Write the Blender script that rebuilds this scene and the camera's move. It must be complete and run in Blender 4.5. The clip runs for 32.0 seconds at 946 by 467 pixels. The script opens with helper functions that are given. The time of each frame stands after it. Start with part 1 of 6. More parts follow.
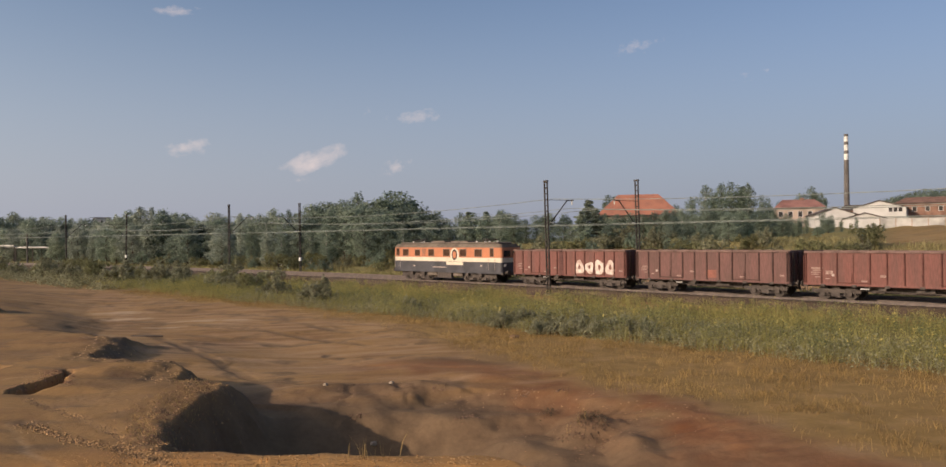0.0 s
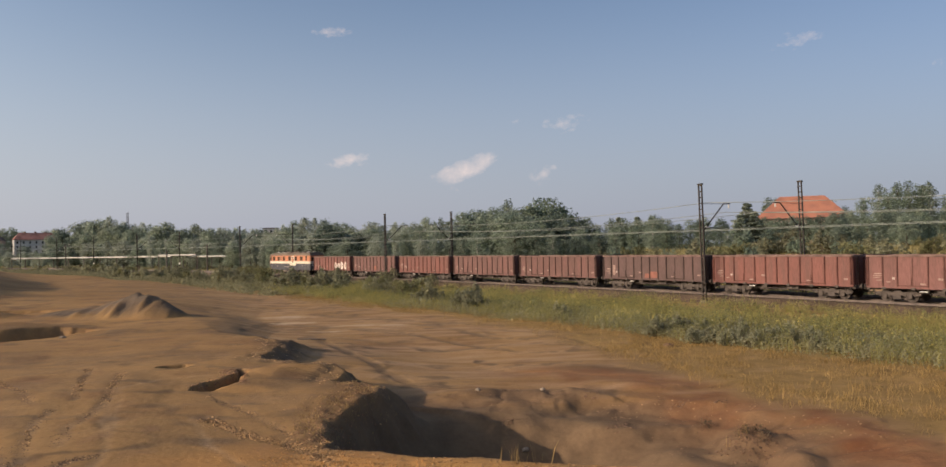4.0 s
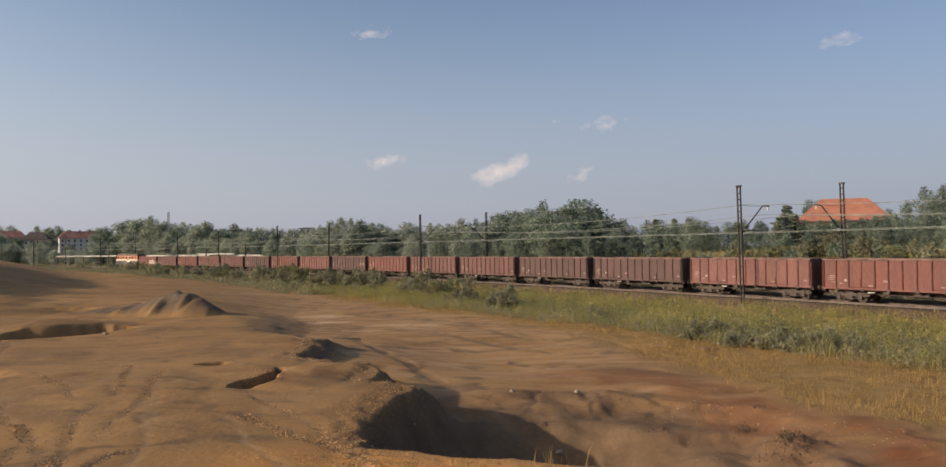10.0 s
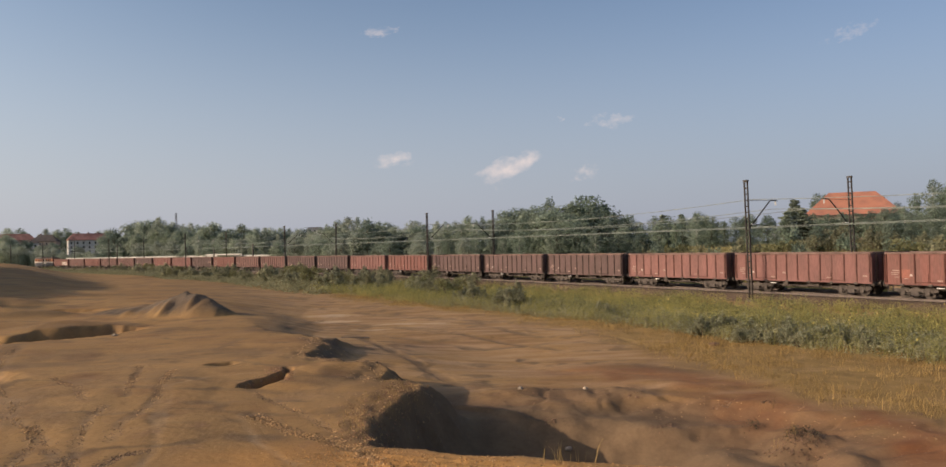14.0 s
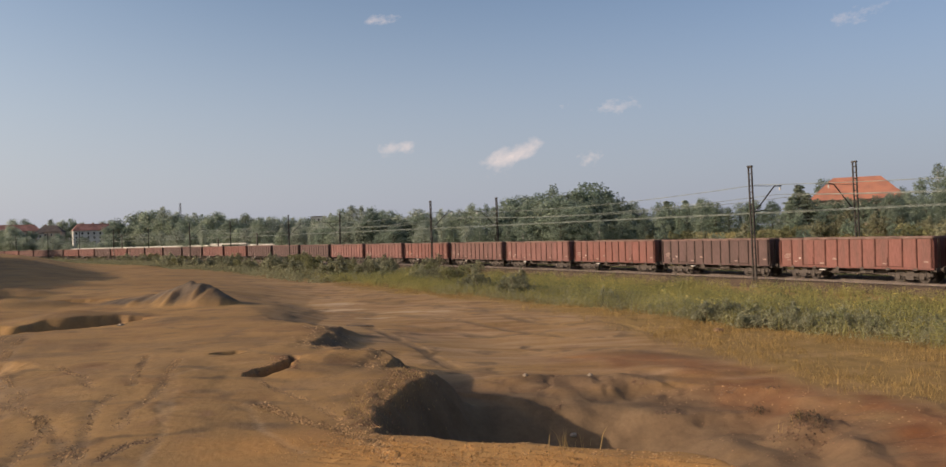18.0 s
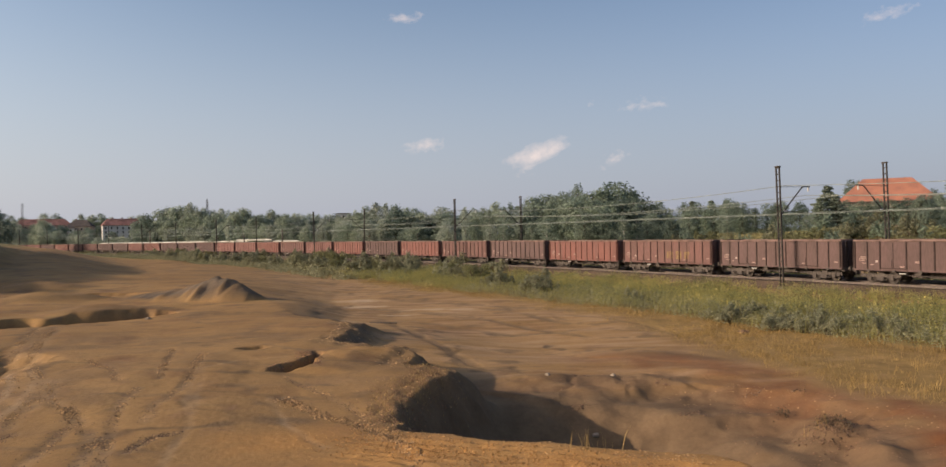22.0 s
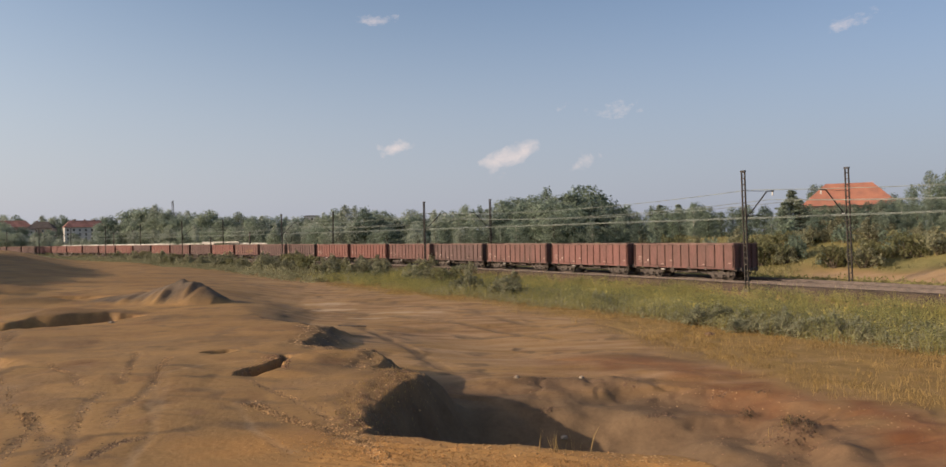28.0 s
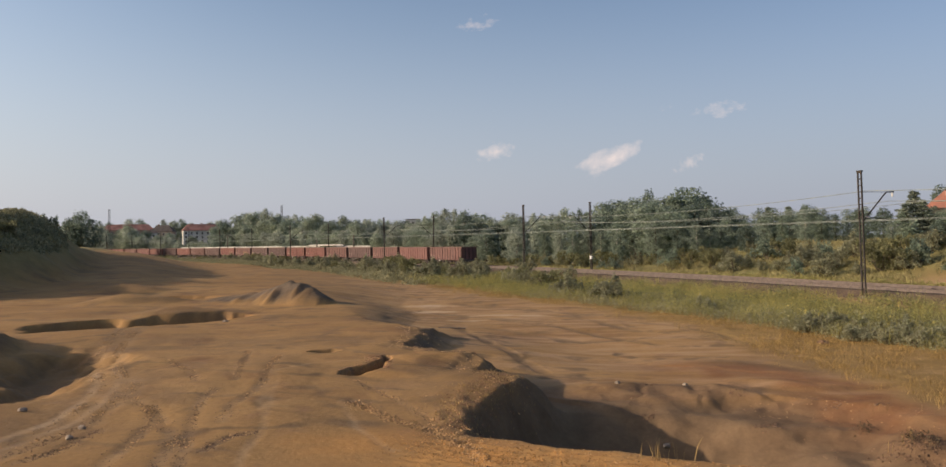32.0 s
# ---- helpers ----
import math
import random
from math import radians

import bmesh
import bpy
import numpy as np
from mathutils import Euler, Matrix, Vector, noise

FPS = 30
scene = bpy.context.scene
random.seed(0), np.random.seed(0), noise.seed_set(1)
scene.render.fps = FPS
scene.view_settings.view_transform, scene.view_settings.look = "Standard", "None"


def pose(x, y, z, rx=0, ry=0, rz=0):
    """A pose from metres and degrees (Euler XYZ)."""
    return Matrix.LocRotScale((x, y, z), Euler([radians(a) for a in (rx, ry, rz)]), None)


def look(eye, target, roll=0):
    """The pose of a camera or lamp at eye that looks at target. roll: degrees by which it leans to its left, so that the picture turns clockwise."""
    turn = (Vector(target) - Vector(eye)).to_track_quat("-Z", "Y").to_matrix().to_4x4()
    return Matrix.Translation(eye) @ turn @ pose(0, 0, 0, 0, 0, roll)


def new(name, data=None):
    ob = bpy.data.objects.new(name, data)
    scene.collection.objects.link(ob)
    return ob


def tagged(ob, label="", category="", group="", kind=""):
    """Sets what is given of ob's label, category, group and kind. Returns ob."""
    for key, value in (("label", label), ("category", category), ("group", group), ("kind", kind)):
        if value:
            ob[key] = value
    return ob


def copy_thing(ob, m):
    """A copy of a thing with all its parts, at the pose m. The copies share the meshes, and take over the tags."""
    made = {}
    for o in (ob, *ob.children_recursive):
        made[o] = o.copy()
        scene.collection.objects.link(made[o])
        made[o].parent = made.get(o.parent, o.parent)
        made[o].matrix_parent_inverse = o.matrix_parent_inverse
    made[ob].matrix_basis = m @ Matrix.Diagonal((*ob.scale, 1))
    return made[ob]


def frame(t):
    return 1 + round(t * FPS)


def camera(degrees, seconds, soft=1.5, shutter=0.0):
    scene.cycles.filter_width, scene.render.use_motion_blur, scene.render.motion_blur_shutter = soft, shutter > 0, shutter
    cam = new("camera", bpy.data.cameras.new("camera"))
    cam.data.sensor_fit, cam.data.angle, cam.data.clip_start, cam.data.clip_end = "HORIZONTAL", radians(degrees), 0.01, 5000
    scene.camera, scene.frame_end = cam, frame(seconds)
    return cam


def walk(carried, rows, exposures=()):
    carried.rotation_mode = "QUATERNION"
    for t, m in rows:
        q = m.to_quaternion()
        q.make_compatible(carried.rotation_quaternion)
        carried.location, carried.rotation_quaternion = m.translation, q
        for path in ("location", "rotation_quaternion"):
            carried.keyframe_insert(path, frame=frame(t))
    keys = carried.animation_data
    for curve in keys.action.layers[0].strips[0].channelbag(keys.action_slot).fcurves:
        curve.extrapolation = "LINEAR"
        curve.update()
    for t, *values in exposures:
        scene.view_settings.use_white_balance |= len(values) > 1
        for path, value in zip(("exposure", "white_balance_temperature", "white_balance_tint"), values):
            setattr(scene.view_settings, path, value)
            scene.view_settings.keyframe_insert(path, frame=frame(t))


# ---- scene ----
import itertools
rnd = random.Random(7)

# ---- camera ----
EYE = (0.0, 0.0, 4.4)
cam = camera(62.0, 32.0, soft=1.5)
PATH = [
    (0.0, 90.39, 0.56, -13.62), (0.5, 90.21, 0.91, -9.38), (1.0, 90.08, 1.0, -6.76), (1.5, 89.95, 1.0, -4.78),
    (2.0, 90.01, 1.02, -3.5), (2.5, 90.2, 1.01, -3.23), (3.0, 90.35, 0.97, -3.03), (3.5, 90.72, 1.03, -2.86),
    (5.5, 91.27, 0.83, -2.31), (6.0, 91.05, 0.77, -1.99), (6.5, 90.9, 0.76, -1.75), (7.0, 90.78, 0.73, -1.27),
    (7.5, 90.84, 0.72, -0.95), (8.0, 90.94, 0.67, -0.75), (8.5, 91.05, 0.58, -0.51), (9.0, 91.06, 0.61, -0.35),
    (9.5, 91.12, 0.62, -0.28), (10.0, 91.13, 0.66, -0.23), (10.5, 91.13, 0.71, -0.31), (11.0, 91.0, 0.7, -0.38),
    (11.5, 90.95, 0.75, -0.61), (12.0, 91.05, 0.81, -0.72), (12.5, 91.06, 0.81, -0.51), (13.0, 91.0, 0.9, 0.02),
    (13.5, 90.98, 1.01, 0.23), (14.0, 90.98, 1.28, 0.28), (14.5, 90.86, 1.4, 0.33), (16.5, 90.46, 1.57, 0.93),
    (17.0, 90.35, 1.59, 0.86), (17.5, 90.14, 1.6, 0.7), (18.0, 90.09, 1.68, 0.56), (18.5, 90.11, 1.84, 0.0),
    (19.0, 90.1, 2.19, -0.92), (19.5, 89.92, 2.35, -1.33), (20.0, 89.79, 2.29, 0.21), (20.5, 89.7, 1.9, 1.49),
    (21.0, 89.72, 1.43, 1.81), (21.5, 89.8, 1.29, 2.06), (22.0, 90.01, 1.12, 2.29), (22.5, 90.12, 0.67, 2.4),
    (23.0, 90.19, 0.75, 2.4), (23.5, 90.3, 0.75, 2.28), (24.0, 90.51, 0.67, 1.95), (24.5, 90.56, 0.72, 1.44),
    (25.0, 90.43, 0.74, 1.19), (25.5, 90.27, 0.82, 1.05), (26.0, 90.18, 0.8, 0.72), (26.5, 90.1, 0.91, 0.37),
    (28.5, 90.22, 0.99, 0.06), (29.0, 90.27, 0.94, 0.46), (29.5, 90.34, 0.89, 0.96), (30.0, 90.36, 0.86, 2.47),
    (30.5, 90.38, 0.89, 4.37), (31.0, 90.36, 0.86, 5.52), (31.5, 90.44, 0.91, 6.91), (32.0, 90.53, 0.93, 7.28),
]
walk(cam, [(t, pose(*EYE, rx, ry, rz)) for t, rx, ry, rz in PATH], [(0.0, -0.14, 7000, 18), (0.4, -0.08, 7000, 18), (1.0, 0.08, 7100, 17), (2.0, 0.03, 7100, 17), (8.0, -0.02, 7100, 17), (17.0, 0.02, 7150, 16), (19.0, -0.02, 7150, 16), (20.0, 0.11, 7150, 16), (24.0, 0.07, 7150, 16), (32.0, 0.09, 7150, 16)])

# ---- light ----
SUN_AZ = radians(-107)        # bearing of the sun from +y towards +x
SUN_EL = radians(19.5)
world = bpy.data.worlds.new("sky")
scene.world = world
world.use_nodes = True
wn = world.node_tree.nodes
sky = wn.new("ShaderNodeTexSky")
sky.sky_type, sky.sun_disc = "NISHITA", False
sky.sun_elevation, sky.sun_rotation = SUN_EL, SUN_AZ
sky.air_density, sky.dust_density, sky.ozone_density = 1.0, 2.0, 2.4
wn["Background"].inputs["Strength"].default_value = 0.132
# pale lavender haze low over the horizon, all the way round
wc, ws, wr, wm = wn.new("ShaderNodeTexCoord"), wn.new("ShaderNodeSeparateXYZ"), wn.new("ShaderNodeMapRange"), wn.new("ShaderNodeMix")
wr.interpolation_type = "SMOOTHSTEP"
wr.inputs[1].default_value, wr.inputs[2].default_value, wr.inputs[3].default_value, wr.inputs[4].default_value = -0.02, 0.34, 0.82, 0.0
wm.data_type = "RGBA"
wm.inputs[7].default_value = (2.8, 3.25, 4.1, 1)
wl = world.node_tree.links
wl.new(wc.outputs["Generated"], ws.inputs[0])
wl.new(ws.outputs["Z"], wr.inputs[0])
wl.new(wr.outputs[0], wm.inputs[0])
wl.new(sky.outputs["Color"], wm.inputs[6])
# the sky is brighter on the sun's side
wd, wk, wg, wx = wn.new("ShaderNodeVectorMath"), wn.new("ShaderNodeMapRange"), wn.new("ShaderNodeMix"), wn.new("ShaderNodeVectorMath")
wd.operation, wx.operation, wg.data_type = "DOT_PRODUCT", "MULTIPLY", "RGBA"
wd.inputs[1].default_value = (math.sin(SUN_AZ), math.cos(SUN_AZ), 0)
wk.inputs[1].default_value, wk.inputs[2].default_value = -1.0, 1.0
wg.inputs[6].default_value, wg.inputs[7].default_value = (0.79, 0.83, 0.915, 1), (1.56, 1.51, 1.42, 1)
wl.new(wc.outputs["Generated"], wd.inputs[0])
wl.new(wd.outputs["Value"], wk.inputs[0])
wl.new(wk.outputs[0], wg.inputs[0])
wl.new(wm.outputs[2], wx.inputs[0])
wl.new(wg.outputs[2], wx.inputs[1])
wl.new(wx.outputs[0], wn["Background"].inputs["Color"])
sun = new("sun", bpy.data.lights.new("sun", "SUN"))
sun.data.energy, sun.data.angle, sun.data.color = 4.3, radians(0.6), (1.0, 0.86, 0.68)
sun.matrix_world = look((math.sin(SUN_AZ) * 300, math.cos(SUN_AZ) * 300, math.tan(SUN_EL) * 300), (0, 0, 0))


# ---- materials ----
def mat(name, col, rough=0.8, var=0.25, scale=3.0, bump=0.0, bscale=20.0, metal=0.0, col2=None, island=0.0, obj=0.0, trans=0.0, spec=0.3, stretch=None):
    """A procedural material: two scales of noise over the colour, fine relief, variation by island or by object."""
    m = bpy.data.materials.new(name)
    m.use_nodes = True
    n, l = m.node_tree.nodes, m.node_tree.links
    b = n["Principled BSDF"]
    b.inputs["Roughness"].default_value, b.inputs["Metallic"].default_value = rough, metal
    b.inputs["Specular IOR Level"].default_value = spec
    co = n.new("ShaderNodeTexCoord")
    big, small = n.new("ShaderNodeTexNoise"), n.new("ShaderNodeTexNoise")
    big.inputs["Scale"].default_value, big.inputs["Detail"].default_value = scale, 6
    small.inputs["Scale"].default_value, small.inputs["Detail"].default_value = bscale, 4
    src = co.outputs["Object"]
    if stretch:
        mp = n.new("ShaderNodeMapping")
        mp.inputs["Scale"].default_value = stretch
        l.new(src, mp.inputs["Vector"])
        src = mp.outputs[0]
    for k in (big, small):
        l.new(src, k.inputs["Vector"])
    mix = n.new("ShaderNodeMix")
    mix.data_type = "RGBA"
    mix.inputs[6].default_value = (*col, 1)
    mix.inputs[7].default_value = (*(col2 or [c * 0.55 for c in col]), 1)
    ramp = n.new("ShaderNodeMapRange")
    ramp.inputs[1].default_value, ramp.inputs[2].default_value = 0.38, 0.68
    l.new(big.outputs["Fac"], ramp.inputs[0])
    l.new(ramp.outputs[0], mix.inputs[0])
    hsv = n.new("ShaderNodeHueSaturation")
    l.new(mix.outputs[2], hsv.inputs["Color"])
    val = n.new("ShaderNodeMath")
    val.operation = "MULTIPLY_ADD"
    val.inputs[1].default_value, val.inputs[2].default_value = var * 2, 1 - var
    l.new(small.outputs["Fac"], val.inputs[0])
    last = val
    for amount, node, sock in ((island, "ShaderNodeNewGeometry", "Random Per Island"), (obj, "ShaderNodeObjectInfo", "Random")):
        if amount:
            src, ma, mu = n.new(node), n.new("ShaderNodeMath"), n.new("ShaderNodeMath")
            ma.operation, mu.operation = "MULTIPLY_ADD", "MULTIPLY"
            ma.inputs[1].default_value, ma.inputs[2].default_value = 2 * amount, 1 - amount
            l.new(src.outputs[sock], ma.inputs[0])
            l.new(ma.outputs[0], mu.inputs[0])
            l.new(last.outputs[0], mu.inputs[1])
            last = mu
    l.new(last.outputs[0], hsv.inputs["Value"])
    l.new(hsv.outputs[0], b.inputs["Base Color"])
    if bump:
        bu = n.new("ShaderNodeBump")
        bu.inputs["Strength"].default_value, bu.inputs["Distance"].default_value = bump, 0.03
        l.new(small.outputs["Fac"], bu.inputs["Height"])
        l.new(bu.outputs[0], b.inputs["Normal"])
    if trans:
        tr, ad = n.new("ShaderNodeBsdfTranslucent"), n.new("ShaderNodeMixShader")
        ad.inputs[0].default_value = trans
        l.new(hsv.outputs[0], tr.inputs["Color"])
        l.new(b.outputs[0], ad.inputs[1])
        l.new(tr.outputs[0], ad.inputs[2])
        l.new(ad.outputs[0], n["Material Output"].inputs["Surface"])
    return m


def ground_material():
    m = bpy.data.materials.new("ground_soil")
    m.use_nodes = True
    n, l = m.node_tree.nodes, m.node_tree.links
    b = n["Principled BSDF"]
    b.inputs["Roughness"].default_value, b.inputs["Specular IOR Level"].default_value = 0.95, 0.12
    co = n.new("ShaderNodeTexCoord")

    def noise_at(scale, detail=6, stretch=None):
        t = n.new("ShaderNodeTexNoise")
        t.inputs["Scale"].default_value, t.inputs["Detail"].default_value = scale, detail
        t.inputs["Roughness"].default_value = 0.62
        if stretch:
            mp = n.new("ShaderNodeMapping")
            mp.inputs["Scale"].default_value = stretch
            mp.inputs["Rotation"].default_value = (0, 0, 0.35)
            l.new(co.outputs["Object"], mp.inputs["Vector"])
            l.new(mp.outputs[0], t.inputs["Vector"])
        else:
            l.new(co.outputs["Object"], t.inputs["Vector"])
        return t

    def rng(src, a, c):
        r = n.new("ShaderNodeMapRange")
        r.inputs[1].default_value, r.inputs[2].default_value = a, c
        l.new(src, r.inputs[0])
        return r.outputs[0]

    def blend(fac, a, c):
        x = n.new("ShaderNodeMix")
        x.data_type = "RGBA"
        l.new(fac, x.inputs[0])
        for s, v in ((6, a), (7, c)):
            if isinstance(v, tuple):
                x.inputs[s].default_value = (*v, 1)
            else:
                l.new(v, x.inputs[s])
        return x.outputs[2]

    def attr(name):
        a = n.new("ShaderNodeAttribute")
        a.attribute_name = name
        return a.outputs["Fac"]

    def mul(a, c):
        x = n.new("ShaderNodeMath")
        x.operation = "MULTIPLY"
        l.new(a, x.inputs[0])
        l.new(c, x.inputs[1])
        return x.outputs[0]

    large, mid, fine = noise_at(0.11), noise_at(0.7), noise_at(6.0, 8)
    streak = noise_at(0.55, 12, (0.4, 1.4, 1.0))
    c = blend(rng(large.outputs["Fac"], 0.35, 0.66), SOIL_A, SOIL_B)
    patch = noise_at(0.28, 9)
    c = blend(rng(patch.outputs["Fac"], 0.53, 0.70), c, SOIL_C)
    c = blend(rng(mid.outputs["Fac"], 0.57, 0.84), c, SOIL_MAUVE)
    c = blend(mul(rng(streak.outputs["Fac"], 0.42, 0.80), attr("basin")), c, SOIL_D)
    c = blend(mul(rng(streak.outputs["Fac"], 0.38, 0.24), attr("basin")), c, SOIL_E)
    # dark soil, and the shade painted into pits, cavity and scarps
    c = blend(attr("dark"), c, blend(rng(mid.outputs["Fac"], 0.3, 0.7), SOIL_DARK_SHADE, SOIL_DARK_SHADE2))
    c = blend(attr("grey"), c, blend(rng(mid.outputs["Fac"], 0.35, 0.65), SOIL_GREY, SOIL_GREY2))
    c = blend(attr("red"), c, blend(rng(mid.outputs["Fac"], 0.35, 0.65), SOIL_RED, SOIL_RED2))
    c = blend(mul(attr("gold"), rng(mid.outputs["Fac"], 0.25, 0.6)), c, SOIL_GOLD)
    c = blend(attr("pale"), c, SOIL_PALE)
    speck = n.new("ShaderNodeTexVoronoi")
    speck.inputs["Scale"].default_value = 5.0
    l.new(co.outputs["Object"], speck.inputs["Vector"])
    crumbs = mul(rng(speck.outputs["Distance"], 0.16, 0.05), rng(mid.outputs["Fac"], 0.45, 0.62))
    c = blend(crumbs, c, SOIL_E)
    c = blend(mul(attr("grass"), rng(mid.outputs["Fac"], 0.15, 0.5)), c, blend(rng(mid.outputs["Fac"], 0.4, 0.65), GRASS_A, GRASS_B))
    c = blend(attr("green"), c, blend(rng(mid.outputs["Fac"], 0.35, 0.65), GREEN_A, GREEN_B))
    h = n.new("ShaderNodeHueSaturation")
    l.new(c, h.inputs["Color"])
    v = n.new("ShaderNodeMath")
    v.operation = "MULTIPLY_ADD"
    v.inputs[1].default_value, v.inputs[2].default_value = 0.45, 0.77
    l.new(fine.outputs["Fac"], v.inputs[0])
    l.new(v.outputs[0], h.inputs["Value"])
    l.new(h.outputs[0], b.inputs["Base Color"])
    bu, bu2 = n.new("ShaderNodeBump"), n.new("ShaderNodeBump")
    bu.inputs["Strength"].default_value, bu.inputs["Distance"].default_value = 0.4, 0.06
    bu2.inputs["Strength"].default_value, bu2.inputs["Distance"].default_value = 0.5, 0.07
    l.new(fine.outputs["Fac"], bu.inputs["Height"])
    l.new(mid.outputs["Fac"], bu2.inputs["Height"])
    l.new(bu2.outputs[0], bu.inputs["Normal"])
    l.new(bu.outputs[0], b.inputs["Normal"])
    return m


SOIL_A, SOIL_B, SOIL_C, SOIL_D = (0.25, 0.142, 0.058), (0.34, 0.204, 0.086), (0.195, 0.106, 0.052), (0.42, 0.28, 0.17)
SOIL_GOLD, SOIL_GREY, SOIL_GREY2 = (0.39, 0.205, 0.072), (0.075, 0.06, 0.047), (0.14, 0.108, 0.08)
SOIL_E, SOIL_MAUVE = (0.19, 0.112, 0.064), (0.22, 0.126, 0.075)
SOIL_RED, SOIL_RED2, SOIL_DARK_SHADE, SOIL_DARK_SHADE2 = (0.165, 0.068, 0.031), (0.225, 0.096, 0.041), (0.12, 0.078, 0.046), (0.19, 0.125, 0.072)
SOIL_PALE, GRASS_A, GRASS_B, GREEN_A, GREEN_B = (0.48, 0.345, 0.215), (0.30, 0.19, 0.068), (0.22, 0.138, 0.052), (0.15, 0.15, 0.06), (0.24, 0.21, 0.09)
M_GROUND = ground_material()
M_BALLAST = mat("ballast_stone", (0.115, 0.078, 0.052), 0.95, 0.5, 0.6, 1.0, 12.0)
M_RAIL = mat("rail_steel", (0.12, 0.09, 0.075), 0.6, 0.2, 2.0)
M_SLEEPER = mat("sleeper_concrete", (0.115, 0.084, 0.06), 0.9, 0.3, 3.0)
M_CONCRETE = mat("post_concrete", (0.15, 0.13, 0.11), 0.9, 0.2, 2.0)
M_POLE = mat("pole_iron", (0.055, 0.047, 0.041), 0.7, 0.3, 3.0, 0.3, 30, 0.2)
M_WIRE = mat("wire_copper", (0.30, 0.33, 0.29), 0.5, 0.1, 1.0, metal=0.1)
M_WHITE = mat("white_paint", (0.75, 0.73, 0.68), 0.7, 0.12, 2.0)
M_LOCO_WINDOW = mat("loco_window", (0.085, 0.045, 0.028), 0.2, 0.2, 2.0, spec=0.5)
WAGON_REDS = [
    mat("wagon_red", (0.18, 0.076, 0.063), 0.78, 0.4, 0.9, 0.35, 9.0, col2=(0.135, 0.068, 0.058), obj=0.07, stretch=(1.6, 1.6, 0.28)),
    mat("wagon_brown", (0.145, 0.075, 0.066), 0.82, 0.4, 0.8, 0.35, 9.0, col2=(0.11, 0.064, 0.056), obj=0.07, stretch=(1.6, 1.6, 0.28)),
    mat("wagon_dark", (0.112, 0.07, 0.065), 0.85, 0.4, 0.7, 0.35, 9.0, col2=(0.088, 0.058, 0.053), obj=0.07, stretch=(1.6, 1.6, 0.28)),
    mat("wagon_faded", (0.195, 0.094, 0.083), 0.82, 0.4, 0.8, 0.35, 9.0, col2=(0.145, 0.075, 0.066), obj=0.07, stretch=(1.6, 1.6, 0.28)),
]
WAGON_POSTS = [mat("post_" + k, c, 0.85, 0.25, 2.0) for k, c in (("red", (0.115, 0.044, 0.035)), ("brown", (0.075, 0.04, 0.035)), ("dark", (0.055, 0.035, 0.031)), ("faded", (0.125, 0.055, 0.046)))]
# light caught by the top rails is put into their paint colour
M_RIM = mat("rim_lit_tone", (0.19, 0.122, 0.104), 0.85, 0.25, 1.5)
M_INSIDE = mat("wagon_inside", (0.10, 0.06, 0.05), 0.95, 0.3, 1.5)
M_GEAR = mat("running_gear", (0.095, 0.078, 0.068), 0.8, 0.45, 5.0)
M_WHEEL = mat("wheel_steel", (0.085, 0.07, 0.06), 0.55, 0.3, 3.0, metal=0.4)
M_CHALK = mat("faded_lettering", (0.50, 0.42, 0.37), 0.8, 0.3, 5.0)
M_LETTER = mat("worn_lettering", (0.33, 0.24, 0.205), 0.85, 0.4, 6.0, col2=(0.20, 0.12, 0.10), bscale=14.0)
M_PATCH = mat("old_primer", (0.27, 0.105, 0.075), 0.8, 0.35, 1.5, col2=(0.18, 0.078, 0.06))
M_TAG = mat("faded_yellow_paint", (0.21, 0.145, 0.06), 0.85, 0.4, 3.0, col2=(0.15, 0.08, 0.06))
M_GRAFFITI = mat("graffiti_paint", (0.60, 0.55, 0.49), 0.8, 0.35, 2.5, bscale=7.0, col2=(0.42, 0.30, 0.25))
M_LOCO_ORANGE = mat("loco_orange", (0.50, 0.19, 0.095), 0.55, 0.2, 0.6, col2=(0.40, 0.15, 0.075))
M_LOCO_CREAM = mat("loco_cream", (0.66, 0.59, 0.47), 0.5, 0.12, 0.8, col2=(0.54, 0.47, 0.37))
M_LOCO_GREY = mat("loco_grey", (0.075, 0.074, 0.083), 0.5, 0.2, 0.8)
M_LOCO_ROOF = mat("loco_roof", (0.19, 0.155, 0.125), 0.8, 0.3, 1.2)
M_GLASS_DARK = mat("dark_glass", (0.035, 0.03, 0.028), 0.12, 0.1, 1.0, spec=0.6)
M_BLACK = mat("black_paint", (0.03, 0.03, 0.03), 0.7, 0.2, 2.0)


# ---- mesh helpers ----
def part(name, bm, material, parent=None, label="", smooth=False):
    me = bpy.data.meshes.new(name)
    bm.to_mesh(me)
    bm.free()
    if smooth:
        me.shade_smooth()
    me.materials.append(material)
    ob = new(name, me)
    ob.parent = parent
    if label:
        ob["label"] = label
    return ob


def from_arrays(name, verts, faces, material, parent=None):
    me = bpy.data.meshes.new(name)
    me.from_pydata(verts, [], faces)
    me.materials.append(material)
    ob = new(name, me)
    ob.parent = parent
    return ob


def box(bm, x0, x1, y0, y1, z0, z1, taper=0.0):
    v = [bm.verts.new((x + (taper if z == z1 else 0) * (1 if x == x0 else -1), y + (taper if z == z1 else 0) * (1 if y == y0 else -1), z))
         for z in (z0, z1) for x, y in ((x0, y0), (x1, y0), (x1, y1), (x0, y1))]
    for f in ((3, 2, 1, 0), (4, 5, 6, 7), (0, 1, 5, 4), (1, 2, 6, 5), (2, 3, 7, 6), (3, 0, 4, 7)):
        bm.faces.new([v[i] for i in f])
    return bm


